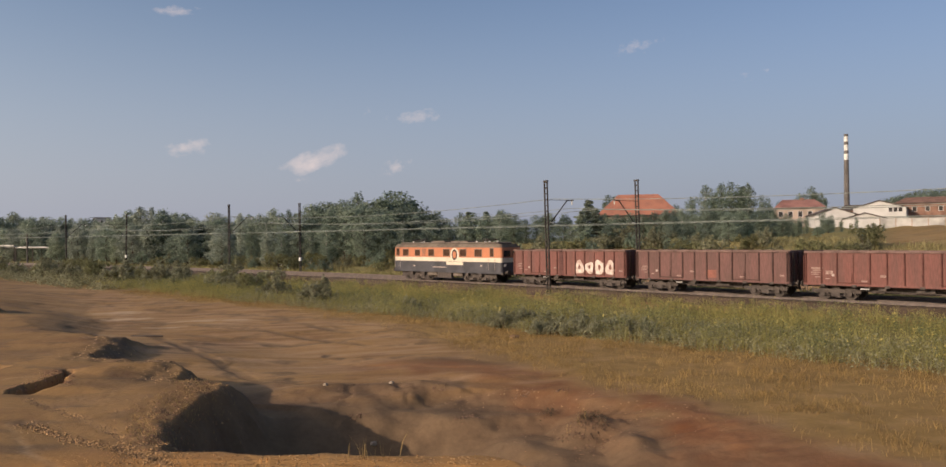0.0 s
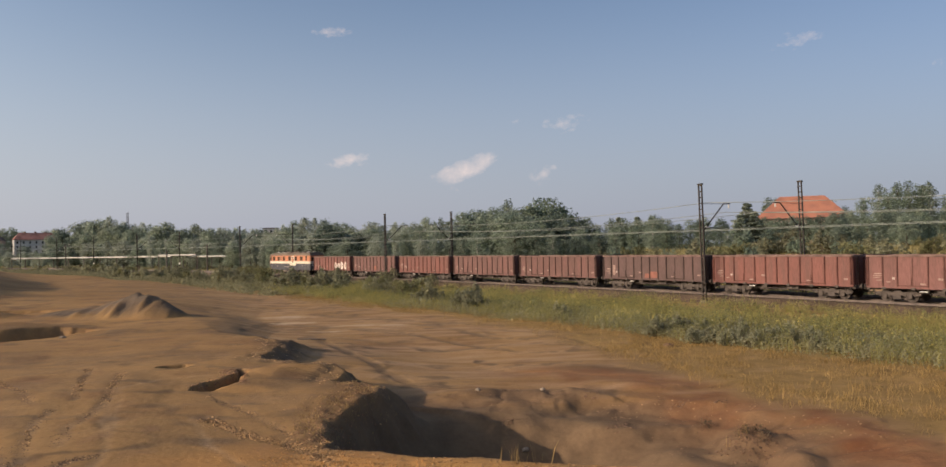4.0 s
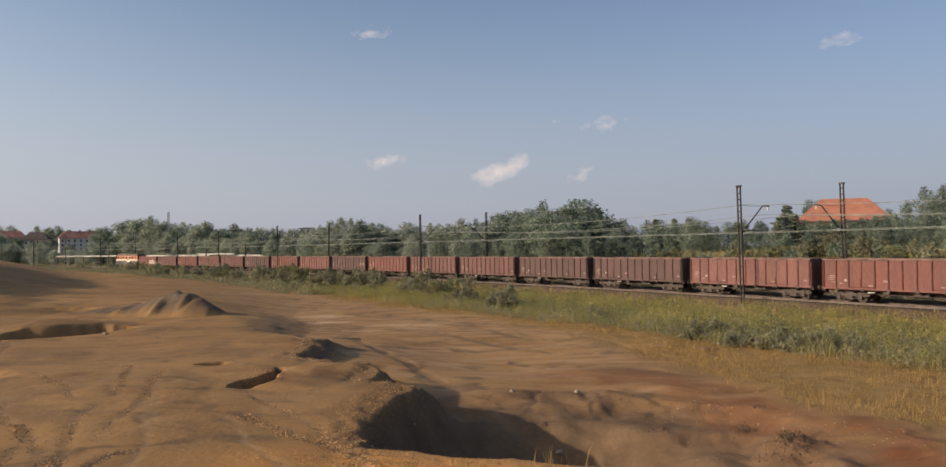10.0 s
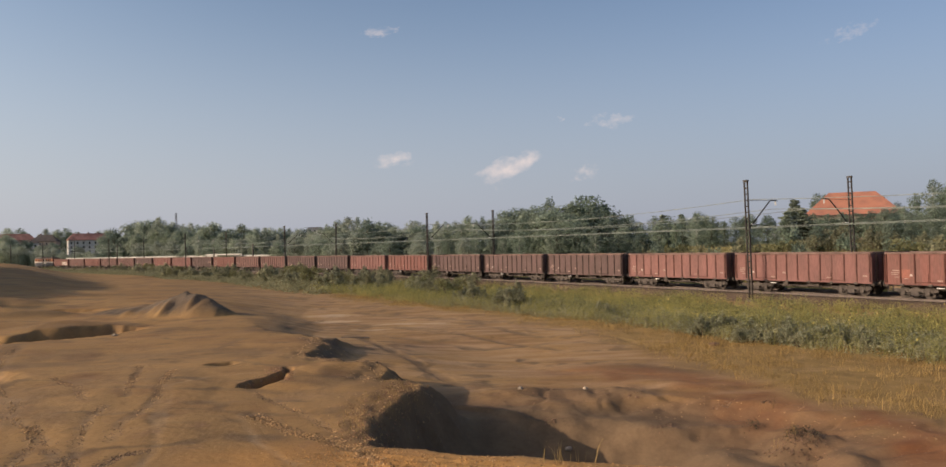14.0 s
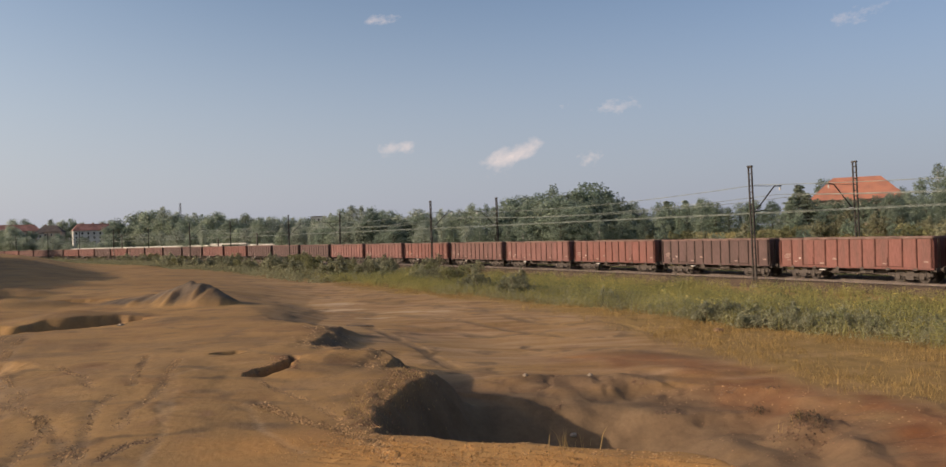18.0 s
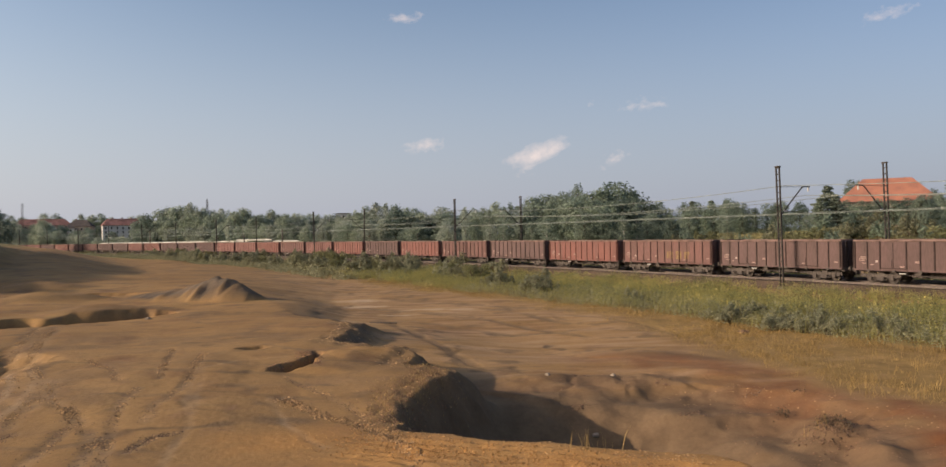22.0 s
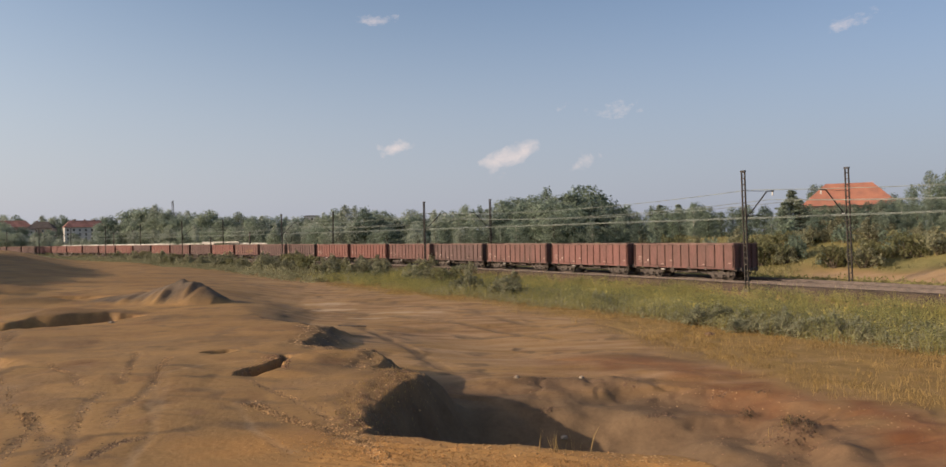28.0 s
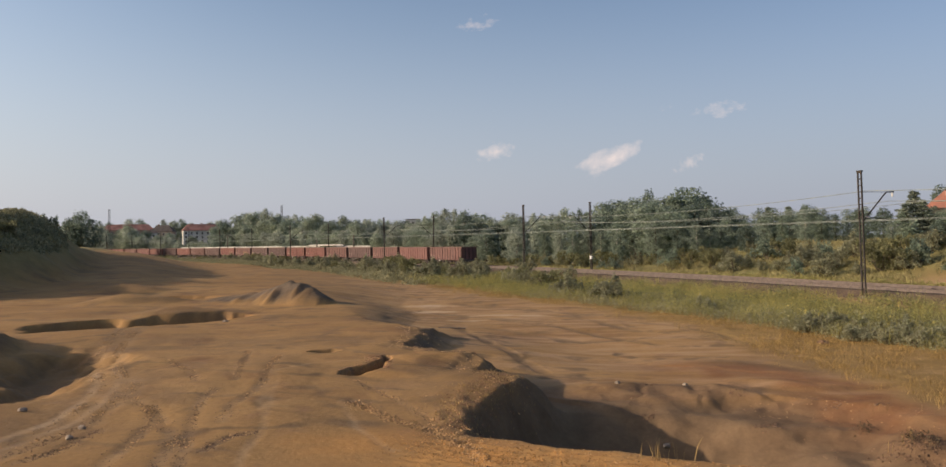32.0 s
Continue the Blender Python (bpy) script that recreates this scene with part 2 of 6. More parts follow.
def boxes(*spans):
    bm = bmesh.new()
    for s in spans:
        box(bm, *s)
    return bm


def bevelled(bm, width=0.02):
    bmesh.ops.bevel(bm, geom=bm.edges[:], offset=width, segments=1, affect="EDGES")
    return bm


def bar(bm, a, c, r, sides=6, r2=None):
    """A round bar from a to c."""
    a, c = Vector(a), Vector(c)
    q = (c - a).to_track_quat("Z", "Y").to_matrix()
    rings = []
    for p, rr in ((a, r), (c, r if r2 is None else r2)):
        rings.append([bm.verts.new(p + q @ Vector((math.cos(6.2832 * i / sides) * rr, math.sin(6.2832 * i / sides) * rr, 0))) for i in range(sides)])
    for i in range(sides):
        j = (i + 1) % sides
        bm.faces.new((rings[0][i], rings[0][j], rings[1][j], rings[1][i]))
    bm.faces.new(rings[0][::-1])
    bm.faces.new(rings[1])
    return bm


def bars(*spans, sides=6):
    bm = bmesh.new()
    for a, c, r in spans:
        bar(bm, a, c, r, sides)
    return bm


def empty(name, m):
    ob = new(name)
    ob.matrix_world = m
    return ob


# ---- plan: the railway line ----
X0, Y0, HEAD, S_ARC, CURV = 30.34, 56.95, 2.0825, 5.0, 0.00116


def line(s, off=0.0):
    """The near face of the train at s metres along the line, off metres towards the far side; with the heading."""
    a, e = min(s, S_ARC), max(s - S_ARC, 0.0)
    h = HEAD + CURV * e
    x = X0 + a * math.cos(HEAD) + (math.sin(h) - math.sin(HEAD)) / CURV
    y = Y0 + a * math.sin(HEAD) - (math.cos(h) - math.cos(HEAD)) / CURV
    return x + off * math.sin(h), y - off * math.cos(h), h


NEAR_TRACK, FAR_TRACK = 1.45, 5.55
LINE_S = np.arange(-640.0, 800.0, 8.0)
LINE_P = np.array([line(s)[:2] for s in LINE_S])
LINE_H = np.array([line(s)[2] for s in LINE_S])


def line_coords(x, y):
    """Distance along the line and towards its far side, for arrays."""
    x, y = np.asarray(x, float), np.asarray(y, float)
    s, d = np.empty(x.shape), np.empty(x.shape)
    flat = np.stack([x.ravel(), y.ravel()], 1)
    so, do = np.empty(len(flat)), np.empty(len(flat))
    for i in range(0, len(flat), 4000):
        c = flat[i:i + 4000]
        k = np.argmin(((c[:, None, :] - LINE_P[None]) ** 2).sum(2), 1)
        r, h = c - LINE_P[k], LINE_H[k]
        so[i:i + 4000] = LINE_S[k] + r[:, 0] * np.cos(h) + r[:, 1] * np.sin(h)
        do[i:i + 4000] = r[:, 0] * np.sin(h) - r[:, 1] * np.cos(h)
    return so.reshape(x.shape), do.reshape(x.shape)


# ---- plan: the ground ----
def smooth(a, c, v):
    t = np.clip((v - a) / (c - a), 0, 1)
    return t * t * (3 - 2 * t)


def lattice(ix, iy, seed):
    v = np.sin(ix * 127.1 + iy * 311.7 + seed * 74.7) * 43758.5453
    return v - np.floor(v)


def rough(x, y, size, seed=0, octaves=4):
    """Value noise in -1..1, for arrays."""
    total, amp, norm = 0.0, 1.0, 0.0
    for o in range(octaves):
        u, v = x / size, y / size
        iu, iv = np.floor(u), np.floor(v)
        fu, fv = u - iu, v - iv
        fu, fv = fu * fu * (3 - 2 * fu), fv * fv * (3 - 2 * fv)
        k = (lattice(iu, iv, seed + o) * (1 - fu) + lattice(iu + 1, iv, seed + o) * fu) * (1 - fv) + (lattice(iu, iv + 1, seed + o) * (1 - fu) + lattice(iu + 1, iv + 1, seed + o) * fu) * fv
        total, norm, amp, size = total + amp * (2 * k - 1), norm + amp, amp * 0.5, size * 0.5
    return total / norm


def from_path(pts, x, y):
    """Distance to a polyline (positive on its left as one goes along it) and the share of the way along."""
    best, side, along = np.full(np.shape(x), 1e9), np.zeros(np.shape(x)), np.zeros(np.shape(x))
    n = len(pts) - 1
    for i in range(n):
        (ax, ay), (bx, by) = pts[i], pts[i + 1]
        dx, dy = bx - ax, by - ay
        t = np.clip(((x - ax) * dx + (y - ay) * dy) / (dx * dx + dy * dy), 0, 1)
        d = np.hypot(x - ax - t * dx, y - ay - t * dy)
        sg = np.sign(dx * (y - ay) - dy * (x - ax))
        near = d < best
        best, side, along = np.where(near, d, best), np.where(near, sg, side), np.where(near, (i + t) / n, along)
    return best * np.where(side == 0, 1, side), along


PLATEAU = [(9.0, 9.0), (6.4, 14.2), (4.8, 16.7), (3.2, 17.8), (-0.4, 18.6), (-2.4, 19.6), (-3.3, 21.2), (-3.0, 23.5), (-1.9, 27.8), (-4.1, 29.1), (-3.3, 31.2), (-4.4, 33.0),
           (-7.6, 35.0), (-7.4, 39.0), (-8.6, 42.3), (-12.4, 46.5), (-17.0, 57.0), (-27.0, 80.0), (-60.0, 150.0)]
STEP = [(-1.5, 33.0), (-0.3, 30.3), (2.6, 29.6), (5.6, 29.4), (8.4, 29.0), (10.2, 27.4), (12.0, 25.4), (12.6, 23.0), (12.6, 20.0), (14.0, 16.0), (17.0, 11.0)]
RED_BAND = [(6.0, 36.6), (8.0, 35.4), (9.6, 32.2), (10.4, 28.4), (12.2, 26.2), (13.0, 24.6), (12.8, 21.9), (13.0, 19.7), (13.6, 18.0), (16.0, 13.0)]
# old ruts and damp streaks on the flat ground
RUTS = [
    ([(-6.8, 53.3), (-3.3, 49.4), (0.5, 46.3), (4.0, 46.4), (7.1, 48.0)], 0.28), ([(-4.8, 65.5), (-0.3, 59.7), (2.9, 51.9), (4.3, 49.7)], 0.30),
    ([(-0.8, 33.3), (-2.9, 38.5), (-4.8, 43.0), (-7.1, 49.9), (-9.4, 56.7)], 0.26), ([(9.9, 35.8), (8.5, 38.1), (6.3, 38.7)], 0.3),
    ([(4.0, 56.0), (8.1, 49.8), (10.5, 41.3), (11.4, 36.2)], 0.28), ([(-13.4, 65.9), (-6.7, 59.8), (-1.1, 54.7)], 0.35),
    ([(-0.4, 32.6), (1.4, 30.0), (2.6, 30.2)], 0.2), ([(9.3, 23.6), (9.9, 22.0), (10.4, 20.2), (10.6, 18.0)], 0.3), ([(-12.0, 74.0), (-2.0, 64.0), (7.0, 56.5)], 0.4),
    ([(-9.0, 62.0), (-1.0, 52.5), (5.0, 43.0)], 0.22), ([(1.2, 29.0), (5.0, 27.6), (8.6, 26.6)], 0.2),
]
BANK_FOOT = [(-70.0, 36.0), (-55.0, 61.0), (-57.0, 84.0), (-66.0, 104.0), (-84.0, 130.0), (-120.0, 190.0)]
TRACKS = [
    ([(-13.5, 14.0), (-13.5, 17.0), (-13.5, 18.0), (-13.4, 19.5), (-14.1, 22.0), (-15.5, 24.8), (-19.4, 30.5), (-22.5, 36.3), (-25.0, 42.0)], 0.34),
    ([(-10.0, 14.0), (-10.2, 15.8), (-10.6, 17.6), (-11.3, 20.0), (-12.2, 21.3), (-13.4, 22.5), (-15.0, 25.5)], 0.15),
    ([(-8.6, 14.6), (-9.0, 16.0), (-9.8, 18.2), (-11.3, 20.3), (-12.4, 21.6)], 0.15),
    ([(-8.2, 15.2), (-8.8, 16.7), (-10.2, 19.9), (-11.2, 22.6), (-11.4, 23.9)], 0.12),
    ([(-9.4, 20.0), (-10.0, 21.9), (-10.0, 23.3), (-10.4, 25.4), (-12.3, 31.6)], 0.13),
    ([(-8.6, 17.3), (-8.5, 18.6), (-8.0, 19.2)], 0.11),
    ([(-7.2, 16.0), (-7.6, 17.4), (-8.1, 19.6), (-9.2, 23.0), (-10.6, 27.0), (-10.2, 29.8), (-8.6, 30.4)], 0.08),
    ([(-12.9, 16.4), (-12.8, 17.3), (-12.9, 18.6), (-13.2, 20.2), (-13.5, 21.2)], 0.12),
    ([(-12.3, 16.0), (-12.0, 16.6), (-12.1, 17.9), (-12.2, 19.0)], 0.12),
    ([(-6.6, 23.2), (-6.3, 22.7), (-4.8, 21.0), (-3.8, 20.2), (-2.6, 18.5), (-2.2, 17.3), (-1.6, 15.6)], 0.16),
    ([(-7.5, 26.2), (-6.0, 24.1), (-4.8, 22.6), (-3.9, 21.2)], 0.11),
    ([(-7.0, 23.1), (-5.8, 20.2), (-4.9, 18.9), (-4.2, 17.9)], 0.08),
    ([(-10.8, 27.0), (-9.4, 22.8), (-8.9, 21.4)], 0.08),
    ([(-14.2, 33.0), (-12.2, 27.5), (-11.4, 25.4)], 0.11),
    ([(-16.5, 30.5), (-13.8, 27.0), (-12.6, 25.0)], 0.11),
]


def ground_data(x, y):
    """Height of the ground and its soil masks; dark also holds painted shade."""
    s, d = line_coords(x, y)
    r = np.hypot(x, y)
    bearing = np.degrees(np.arctan2(x, y))
    near = smooth(260, 90, r)
    # basin beside the railway
    z = -1.45 + 0.25 * rough(x, y, 14, 3) * near
    z = z + 0.035 * rough(x, y, 2.6, 9) * near
    z = z + 0.015 * rough(x * 0.45 + 0.3 * y, y - 0.25 * x, 1.1, 10, 3) * near
    # thin broken crusts: the surface lies in flakes a hand's breadth thick
    flake = 3.2 * (0.5 + 0.5 * rough(x, y * 1.6, 5.5, 5, 5))
    crust = 0.06 * (np.floor(flake) + smooth(0.78, 1.0, flake - np.floor(flake))) * near
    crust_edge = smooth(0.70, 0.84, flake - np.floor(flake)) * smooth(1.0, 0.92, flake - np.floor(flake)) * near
    z = z + crust - 0.10
    # plateau
    edge, along = from_path(PLATEAU, x, y)
    e = edge + 0.55 * rough(x, y, 3.5, 21) * smooth(0.28, 0.38, along) + 0.35 * rough(x, y, 0.9, 23, 3)
    width = np.interp(along, [0, 0.1, 0.18, 0.29, 0.38, 0.45, 0.72, 0.83, 0.92, 1.0], [3.0, 1.6, 1.5, 1.6, 1.9, 1.35, 1.25, 2.6, 7.0, 20.0])
    plateau = -0.35 + 0.24 * rough(x, y, 9, 31, 3) + 0.022 * rough(x, y, 1.3, 33, 5) + 0.35 * (crust - 0.10)
    z = z + 0.5 * smooth(-9.0, -1.0, edge) * smooth(33.0, 39.0, y) * smooth(75, 60, y)
    k = 0.3 * smooth(-width, width * 0.15, e) + 0.7 * np.clip((e + width) / (1.05 * width), 0, 1)
    z = z * (1 - k) + plateau * k
    cliff = k * (1 - k) * 4
    z = z + cliff * near * (0.22 * rough(x, y, 1.1, 35, 3) + 0.16 * rough(x, y, 0.45, 36, 2)) * smooth(0.16, 0.22, along) * smooth(0.86, 0.76, along)
    # rills washed down the scarps
    rill = rough(along * 150, e * 0.45, 0.8, 34, 3)
    z = z - 0.16 * cliff * near * np.clip(rill + 0.1, 0, 1) * smooth(0.2, 0.26, along) * smooth(0.9, 0.8, along)
    lip = smooth(1.3, 0.2, np.abs(e - 0.25)) * smooth(0.24, 0.30, along) * smooth(0.80, 0.7, along) * np.clip(0.75 + 0.9 * rough(x, y, 0.9, 37, 3), 0, 1)
    z = z + lip * (0.13 * rough(x, y, 0.5, 38, 3))
    # the deep cut under the plateau's edge, and the lower floor with its red step
    st, sal = from_path(STEP, x, y)
    st = st + 0.7 * rough(x, y, 3.4, 41) + 0.40 * rough(x, y, 0.9, 43, 3)
    red_part = smooth(0.45, 0.62, sal)
    low = smooth(1.0 + 0.6 * red_part, -0.6 - 2.2 * red_part, st) * smooth(0.2, 2.0, -edge) * smooth(34, 30, y) * smooth(7.5, 12.5, y + 0.25 * x)
    low = low * smooth(22, 17, x)
    low2 = smooth(-1.8, -3.0, st + 0.5 * rough(x, y, 3.0, 45)) * low
    z = z - (0.48 * low + 0.24 * low2) * (0.2 + 0.8 * smooth(1.0, 7.0, x)) * (1 - 0.5 * smooth(8.5, 12.0, x))
    rb = from_path(RED_BAND, x, y)[0]
    red = (0.66 * smooth(2.5, 0.3, np.abs(rb + 0.9 * rough(x, y, 2.4, 47))) + 0.28 * smooth(4.6, 0.8, np.abs(rb + 0.8))) * (0.7 + 0.5 * rough(x, y, 1.2, 48, 3))
    sa, _ = from_path([(0.6, 29.2), (2.8, 28.0), (5.4, 27.2), (8.6, 26.4), (10.4, 25.2)], x, y)
    z = z - 0.14 * smooth(0.25, -0.25, sa + 0.5 * rough(x, y, 1.6, 53, 4)) * smooth(-3.5, -0.5, sa) * low
    ledge = 3.0 * (0.5 + 0.5 * rough(x * 0.6 + 0.15 * y, y - 0.1 * x, 3.4, 54, 4))
    z = z + low * (0.07 * (np.floor(ledge) + smooth(0.72, 1.0, ledge - np.floor(ledge)) - 1.4) + 0.03 * rough(x, y, 0.7, 55, 3))
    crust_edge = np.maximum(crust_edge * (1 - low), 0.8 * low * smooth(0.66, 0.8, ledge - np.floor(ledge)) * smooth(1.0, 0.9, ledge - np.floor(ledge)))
    gully = np.clip(rough(sal * 60, st * 0.25, 0.9, 60, 3), 0, 1) * low * (1 - low) * 4 * red_part
    z = z - 0.15 * gully
    hole = smooth(1.0, 0.42, np.hypot((x - 1.9) / 6.3, (y - 23.0) / 6.0) + 0.10 * rough(x, y, 2.2, 51))
    hole = hole * smooth(0.1, 1.3, -edge)
    z = z - 1.7 * hole
    # shade of the hole and scarps goes into the colour, over darker soil
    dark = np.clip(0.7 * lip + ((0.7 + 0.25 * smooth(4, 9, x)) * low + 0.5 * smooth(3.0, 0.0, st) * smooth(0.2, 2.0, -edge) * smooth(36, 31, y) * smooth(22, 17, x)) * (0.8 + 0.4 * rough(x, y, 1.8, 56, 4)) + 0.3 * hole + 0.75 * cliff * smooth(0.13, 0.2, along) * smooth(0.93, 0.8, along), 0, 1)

    def pit(cx, cy, ax, ay, turn, depth, seed, power=0.62):
        u, v = x - cx, y - cy
        c, w = math.cos(turn), math.sin(turn)
        q = np.hypot((u * c + v * w) / ax, (-u * w + v * c) / ay) + 0.55 * rough(x, y, max(ax, ay) * 0.6, seed) + 0.12 * rough(x, y, 0.8, seed + 7, 3)
        return depth * smooth(1.0, power, q)

    for cx, cy, ax, ay, turn, depth, seed in ((-10.7, 32.9, 0.6, 0.5, 0.0, 0.35, 62), (-20.2, 28.2, 3.0, 7.6, 0.52, 1.05, 63),
                                              (-24.6, 48.2, 3.6, 2.6, 0.75, 1.7, 64), (-29.0, 44.0, 3.8, 2.8, 0.75, 1.8, 65), (-36.0, 66.0, 6.0, 3.0, 0.2, 1.0, 66)):
        p = pit(cx, cy, ax, ay, turn, 1.0, seed, 0.25 if seed == 63 else 0.62)
        z = z - depth * p + 4 * p * (1 - p) * (0.22 * rough(x, y, 1.3, seed + 9, 3) + 0.10 * rough(x, y, 0.5, seed + 11, 2))
        # the pits' inner shade is put into the soil colour
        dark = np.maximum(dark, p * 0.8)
    # cavity where the surface has fallen in, with a thin crack running on
    cav, ca = from_path([(-7.95, 26.8), (-7.75, 27.9), (-7.5, 29.5), (-7.45, 30.7), (-7.9, 32.0)], x, y)
    half = np.interp(ca, [0, 0.12, 0.4, 0.55, 0.7, 1.0], [0.4, 0.75, 0.55, 0.36, 0.22, 0.12])
    cv = smooth(1.0, 0.55, np.abs(cav + 0.25 * rough(x, y, 0.7, 69, 3)) / half) * smooth(0.0, 0.04, ca) * smooth(1.0, 0.92, ca)
    z = z - np.interp(ca, [0, 0.4, 0.7, 1], [0.85, 0.65, 0.45, 0.3]) * cv + 0.16 * smooth(2.2, 0.2, np.abs(cav + 1.2)) * smooth(0.0, 0.15, ca) * smooth(1.0, 0.8, ca) * (1 - cv)
    # shade inside the cavity is coloured in too
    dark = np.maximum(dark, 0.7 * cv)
    # heaps: an added ridge, mounds on the left, lumps along the plateau's edge and in the basin
    # the 1.9 m ridge is added out of view to throw shadow into the hollow
    for cx, cy, ax, ay, turn, h, seed in ((-36.5, 61.0, 5.0, 3.2, 0.4, 0.75, 84), (-45.0, 74.0, 5.0, 3.5, 0.3, 0.8, 85), (-27.6, 31.0, 2.8, 8.0, 0.52, 1.9, 82), (-8.9, 41.5, 3.4, 3.4, 0.5, 0.12, 73), (-4.6, 31.4, 2.6, 2.2, 0.4, 0.34, 74),
                                          (-3.6, 25.2, 3.0, 4.2, 0.1, 0.2, 75), (1.8, 31.4, 3.0, 1.7, -0.05, 0.3, 76), (5.2, 31.2, 2.5, 1.4, -0.15, 0.28, 77), (8.2, 32.4, 2.6, 1.4, -0.4, 0.2, 83), (9.7, 24.3, 1.3, 1.1, 0.4, 0.6, 78), (10.1, 21.5, 0.8, 2.2, -0.2, 0.25, 81),
                                          (-12.5, 26.0, 4.0, 6.0, 0.0, 0.3, 79), (-27.0, 52.0, 5.0, 3.0, 0.3, 0.55, 80)):
        u, v = x - cx, y - cy
        c, w = math.cos(turn), math.sin(turn)
        q = np.hypot((u * c + v * w) / ax, (-u * w + v * c) / ay) + 0.24 * rough(x, y, max(ax, ay) * 0.4, seed, 5)
        b = np.clip(1 - q, 0, 1)
        z = z + h * (b ** 0.95) * (1 - 0.35 * np.abs(rough(x, y, 1.7, seed + 40, 3)) * smooth(0.6, 1.5, h)) + 0.35 * h * np.abs(rough(x, y, 1.4, seed + 50, 3)) * smooth(0.0, 0.4, b) * smooth(1.0, 1.8, h)
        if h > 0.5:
            # the tall ridge's side away from the sun is shaded by colour
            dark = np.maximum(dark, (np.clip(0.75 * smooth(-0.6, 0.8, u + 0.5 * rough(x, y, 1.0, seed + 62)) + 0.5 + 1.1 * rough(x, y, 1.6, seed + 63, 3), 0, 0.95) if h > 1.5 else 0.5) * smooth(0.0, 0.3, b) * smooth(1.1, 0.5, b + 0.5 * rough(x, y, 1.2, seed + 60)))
    # the large spoil heap: a crumbling ridge, steep at its end, furrowed by rain
    rd, ra = from_path([(-27.5, 63.0), (-24.2, 61.7), (-22.4, 60.9), (-20.9, 60.2)], x, y)
    rb2 = np.clip(1 - np.abs(rd) / np.interp(ra, [0, 0.5, 1], [3.4, 3.0, 2.4]) + 0.16 * rough(x, y, 1.3, 71, 4), 0, 1)
    crest = np.interp(ra, [0, 0.33, 0.62, 0.85, 1], [0.45, 1.2, 1.75, 1.7, 1.45])
    wash = np.clip(rough(ra * 13 + 0.15 * rd, np.abs(rd) * 0.3, 0.9, 72, 3), -0.3, 1)
    z = z + crest * rb2 ** 0.85 - 1.0 * crest * wash * rb2 * (1 - rb2) + 0.10 * rough(x, y, 0.6, 73, 2) * smooth(0, 0.3, rb2)
    # grey and dark soil, stronger down the furrows
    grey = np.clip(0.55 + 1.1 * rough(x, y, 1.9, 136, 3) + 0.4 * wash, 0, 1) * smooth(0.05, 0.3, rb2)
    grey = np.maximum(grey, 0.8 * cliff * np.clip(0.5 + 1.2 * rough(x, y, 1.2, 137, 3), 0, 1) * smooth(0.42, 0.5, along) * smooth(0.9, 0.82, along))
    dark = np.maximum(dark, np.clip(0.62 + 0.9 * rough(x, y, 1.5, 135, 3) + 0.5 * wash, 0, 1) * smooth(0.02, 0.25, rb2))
    red = np.maximum(red, 0.12 * smooth(1.0, 0.3, np.hypot((x - 2.8) / 6.0, (y - 30.6) / 1.9)))
    damp = smooth(1.0, 0.3, np.hypot((x - 9.6) / 5.0, (y - 36.6) / 3.6) + 0.5 * rough(x, y, 3.0, 57)) + smooth(1.0, 0.3, np.hypot((x - 3.0) / 5.0, (y - 31.4) / 2.2) + 0.4 * rough(x, y, 2.0, 58))
    lumps = smooth(1.1, 0.3, np.hypot((x - 4.4) / 5.0, (y - 30.6) / 2.0) + 0.35 * rough(x, y, 2.0, 58))
    z = z + 0.10 * lumps * rough(x, y, 1.7, 86, 4) - 0.06 * lumps * smooth(0.18, 0.0, np.abs(rough(x, y, 1.6, 187, 3)))
    # the flakes' edges are drawn darker, in broken lines
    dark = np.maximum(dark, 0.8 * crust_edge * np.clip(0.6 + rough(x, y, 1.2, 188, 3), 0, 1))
    dark = np.maximum(dark, np.clip(0.7 * np.clip(damp, 0, 1) + lumps * (0.35 + 0.5 * rough(x, y, 1.1, 89, 3)), 0, 0.95))
    # trampled, damper ground beside the hollow and the ways into it
    worn = smooth(1.0, 0.4, np.hypot((x + 14.5) / 4.5, (y - 23.0) / 10.0) + 0.6 * rough(x, y, 2.6, 161, 4))
    worn = np.maximum(worn, smooth(1.0, 0.5, np.hypot((x + 16.0) / 8.0, (y - 36.0) / 5.0) + 0.7 * rough(x, y, 3.0, 162, 4)))
    worn = np.maximum(worn, 0.8 * smooth(1.0, 0.5, np.hypot((x + 5.0) / 2.6, (y - 26.0) / 5.0) + 0.8 * rough(x, y, 1.4, 163, 4)))
    dark = np.maximum(dark, 0.5 * worn * np.clip(0.75 + 1.1 * rough(x, y, 0.9, 164, 3), 0, 1))
    # wheel tracks
    pale = np.zeros(np.shape(x))
    for cx, cy, ax, ay in ((-11.0, 66.0, 2.6, 1.1), (-6.5, 61.5, 3.6, 0.9), (-13.5, 71.0, 2.2, 0.9), (-8.0, 57.5, 2.0, 0.5)):
        pale = np.maximum(pale, smooth(1.0, 0.4, np.hypot((x - cx) / ax, (y - cy) / ay) + 1.1 * rough(x, y, 1.8, 91)))
    tr, thin, dash = np.zeros(np.shape(x)), np.zeros(np.shape(x)), np.zeros(np.shape(x))
    for pts, w in TRACKS:
        for side in (-0.42, 0.42) if w > 0.32 else (0.0,):
            dist, way = from_path(pts, x, y)
            length = sum(math.dist(p, q) for p, q in zip(pts[:-1], pts[1:]))
            mark = smooth(w * 1.6 + 0.04, w * 0.6, np.abs(dist - side + 0.06 * rough(x, y, 0.8, 92, 2)))
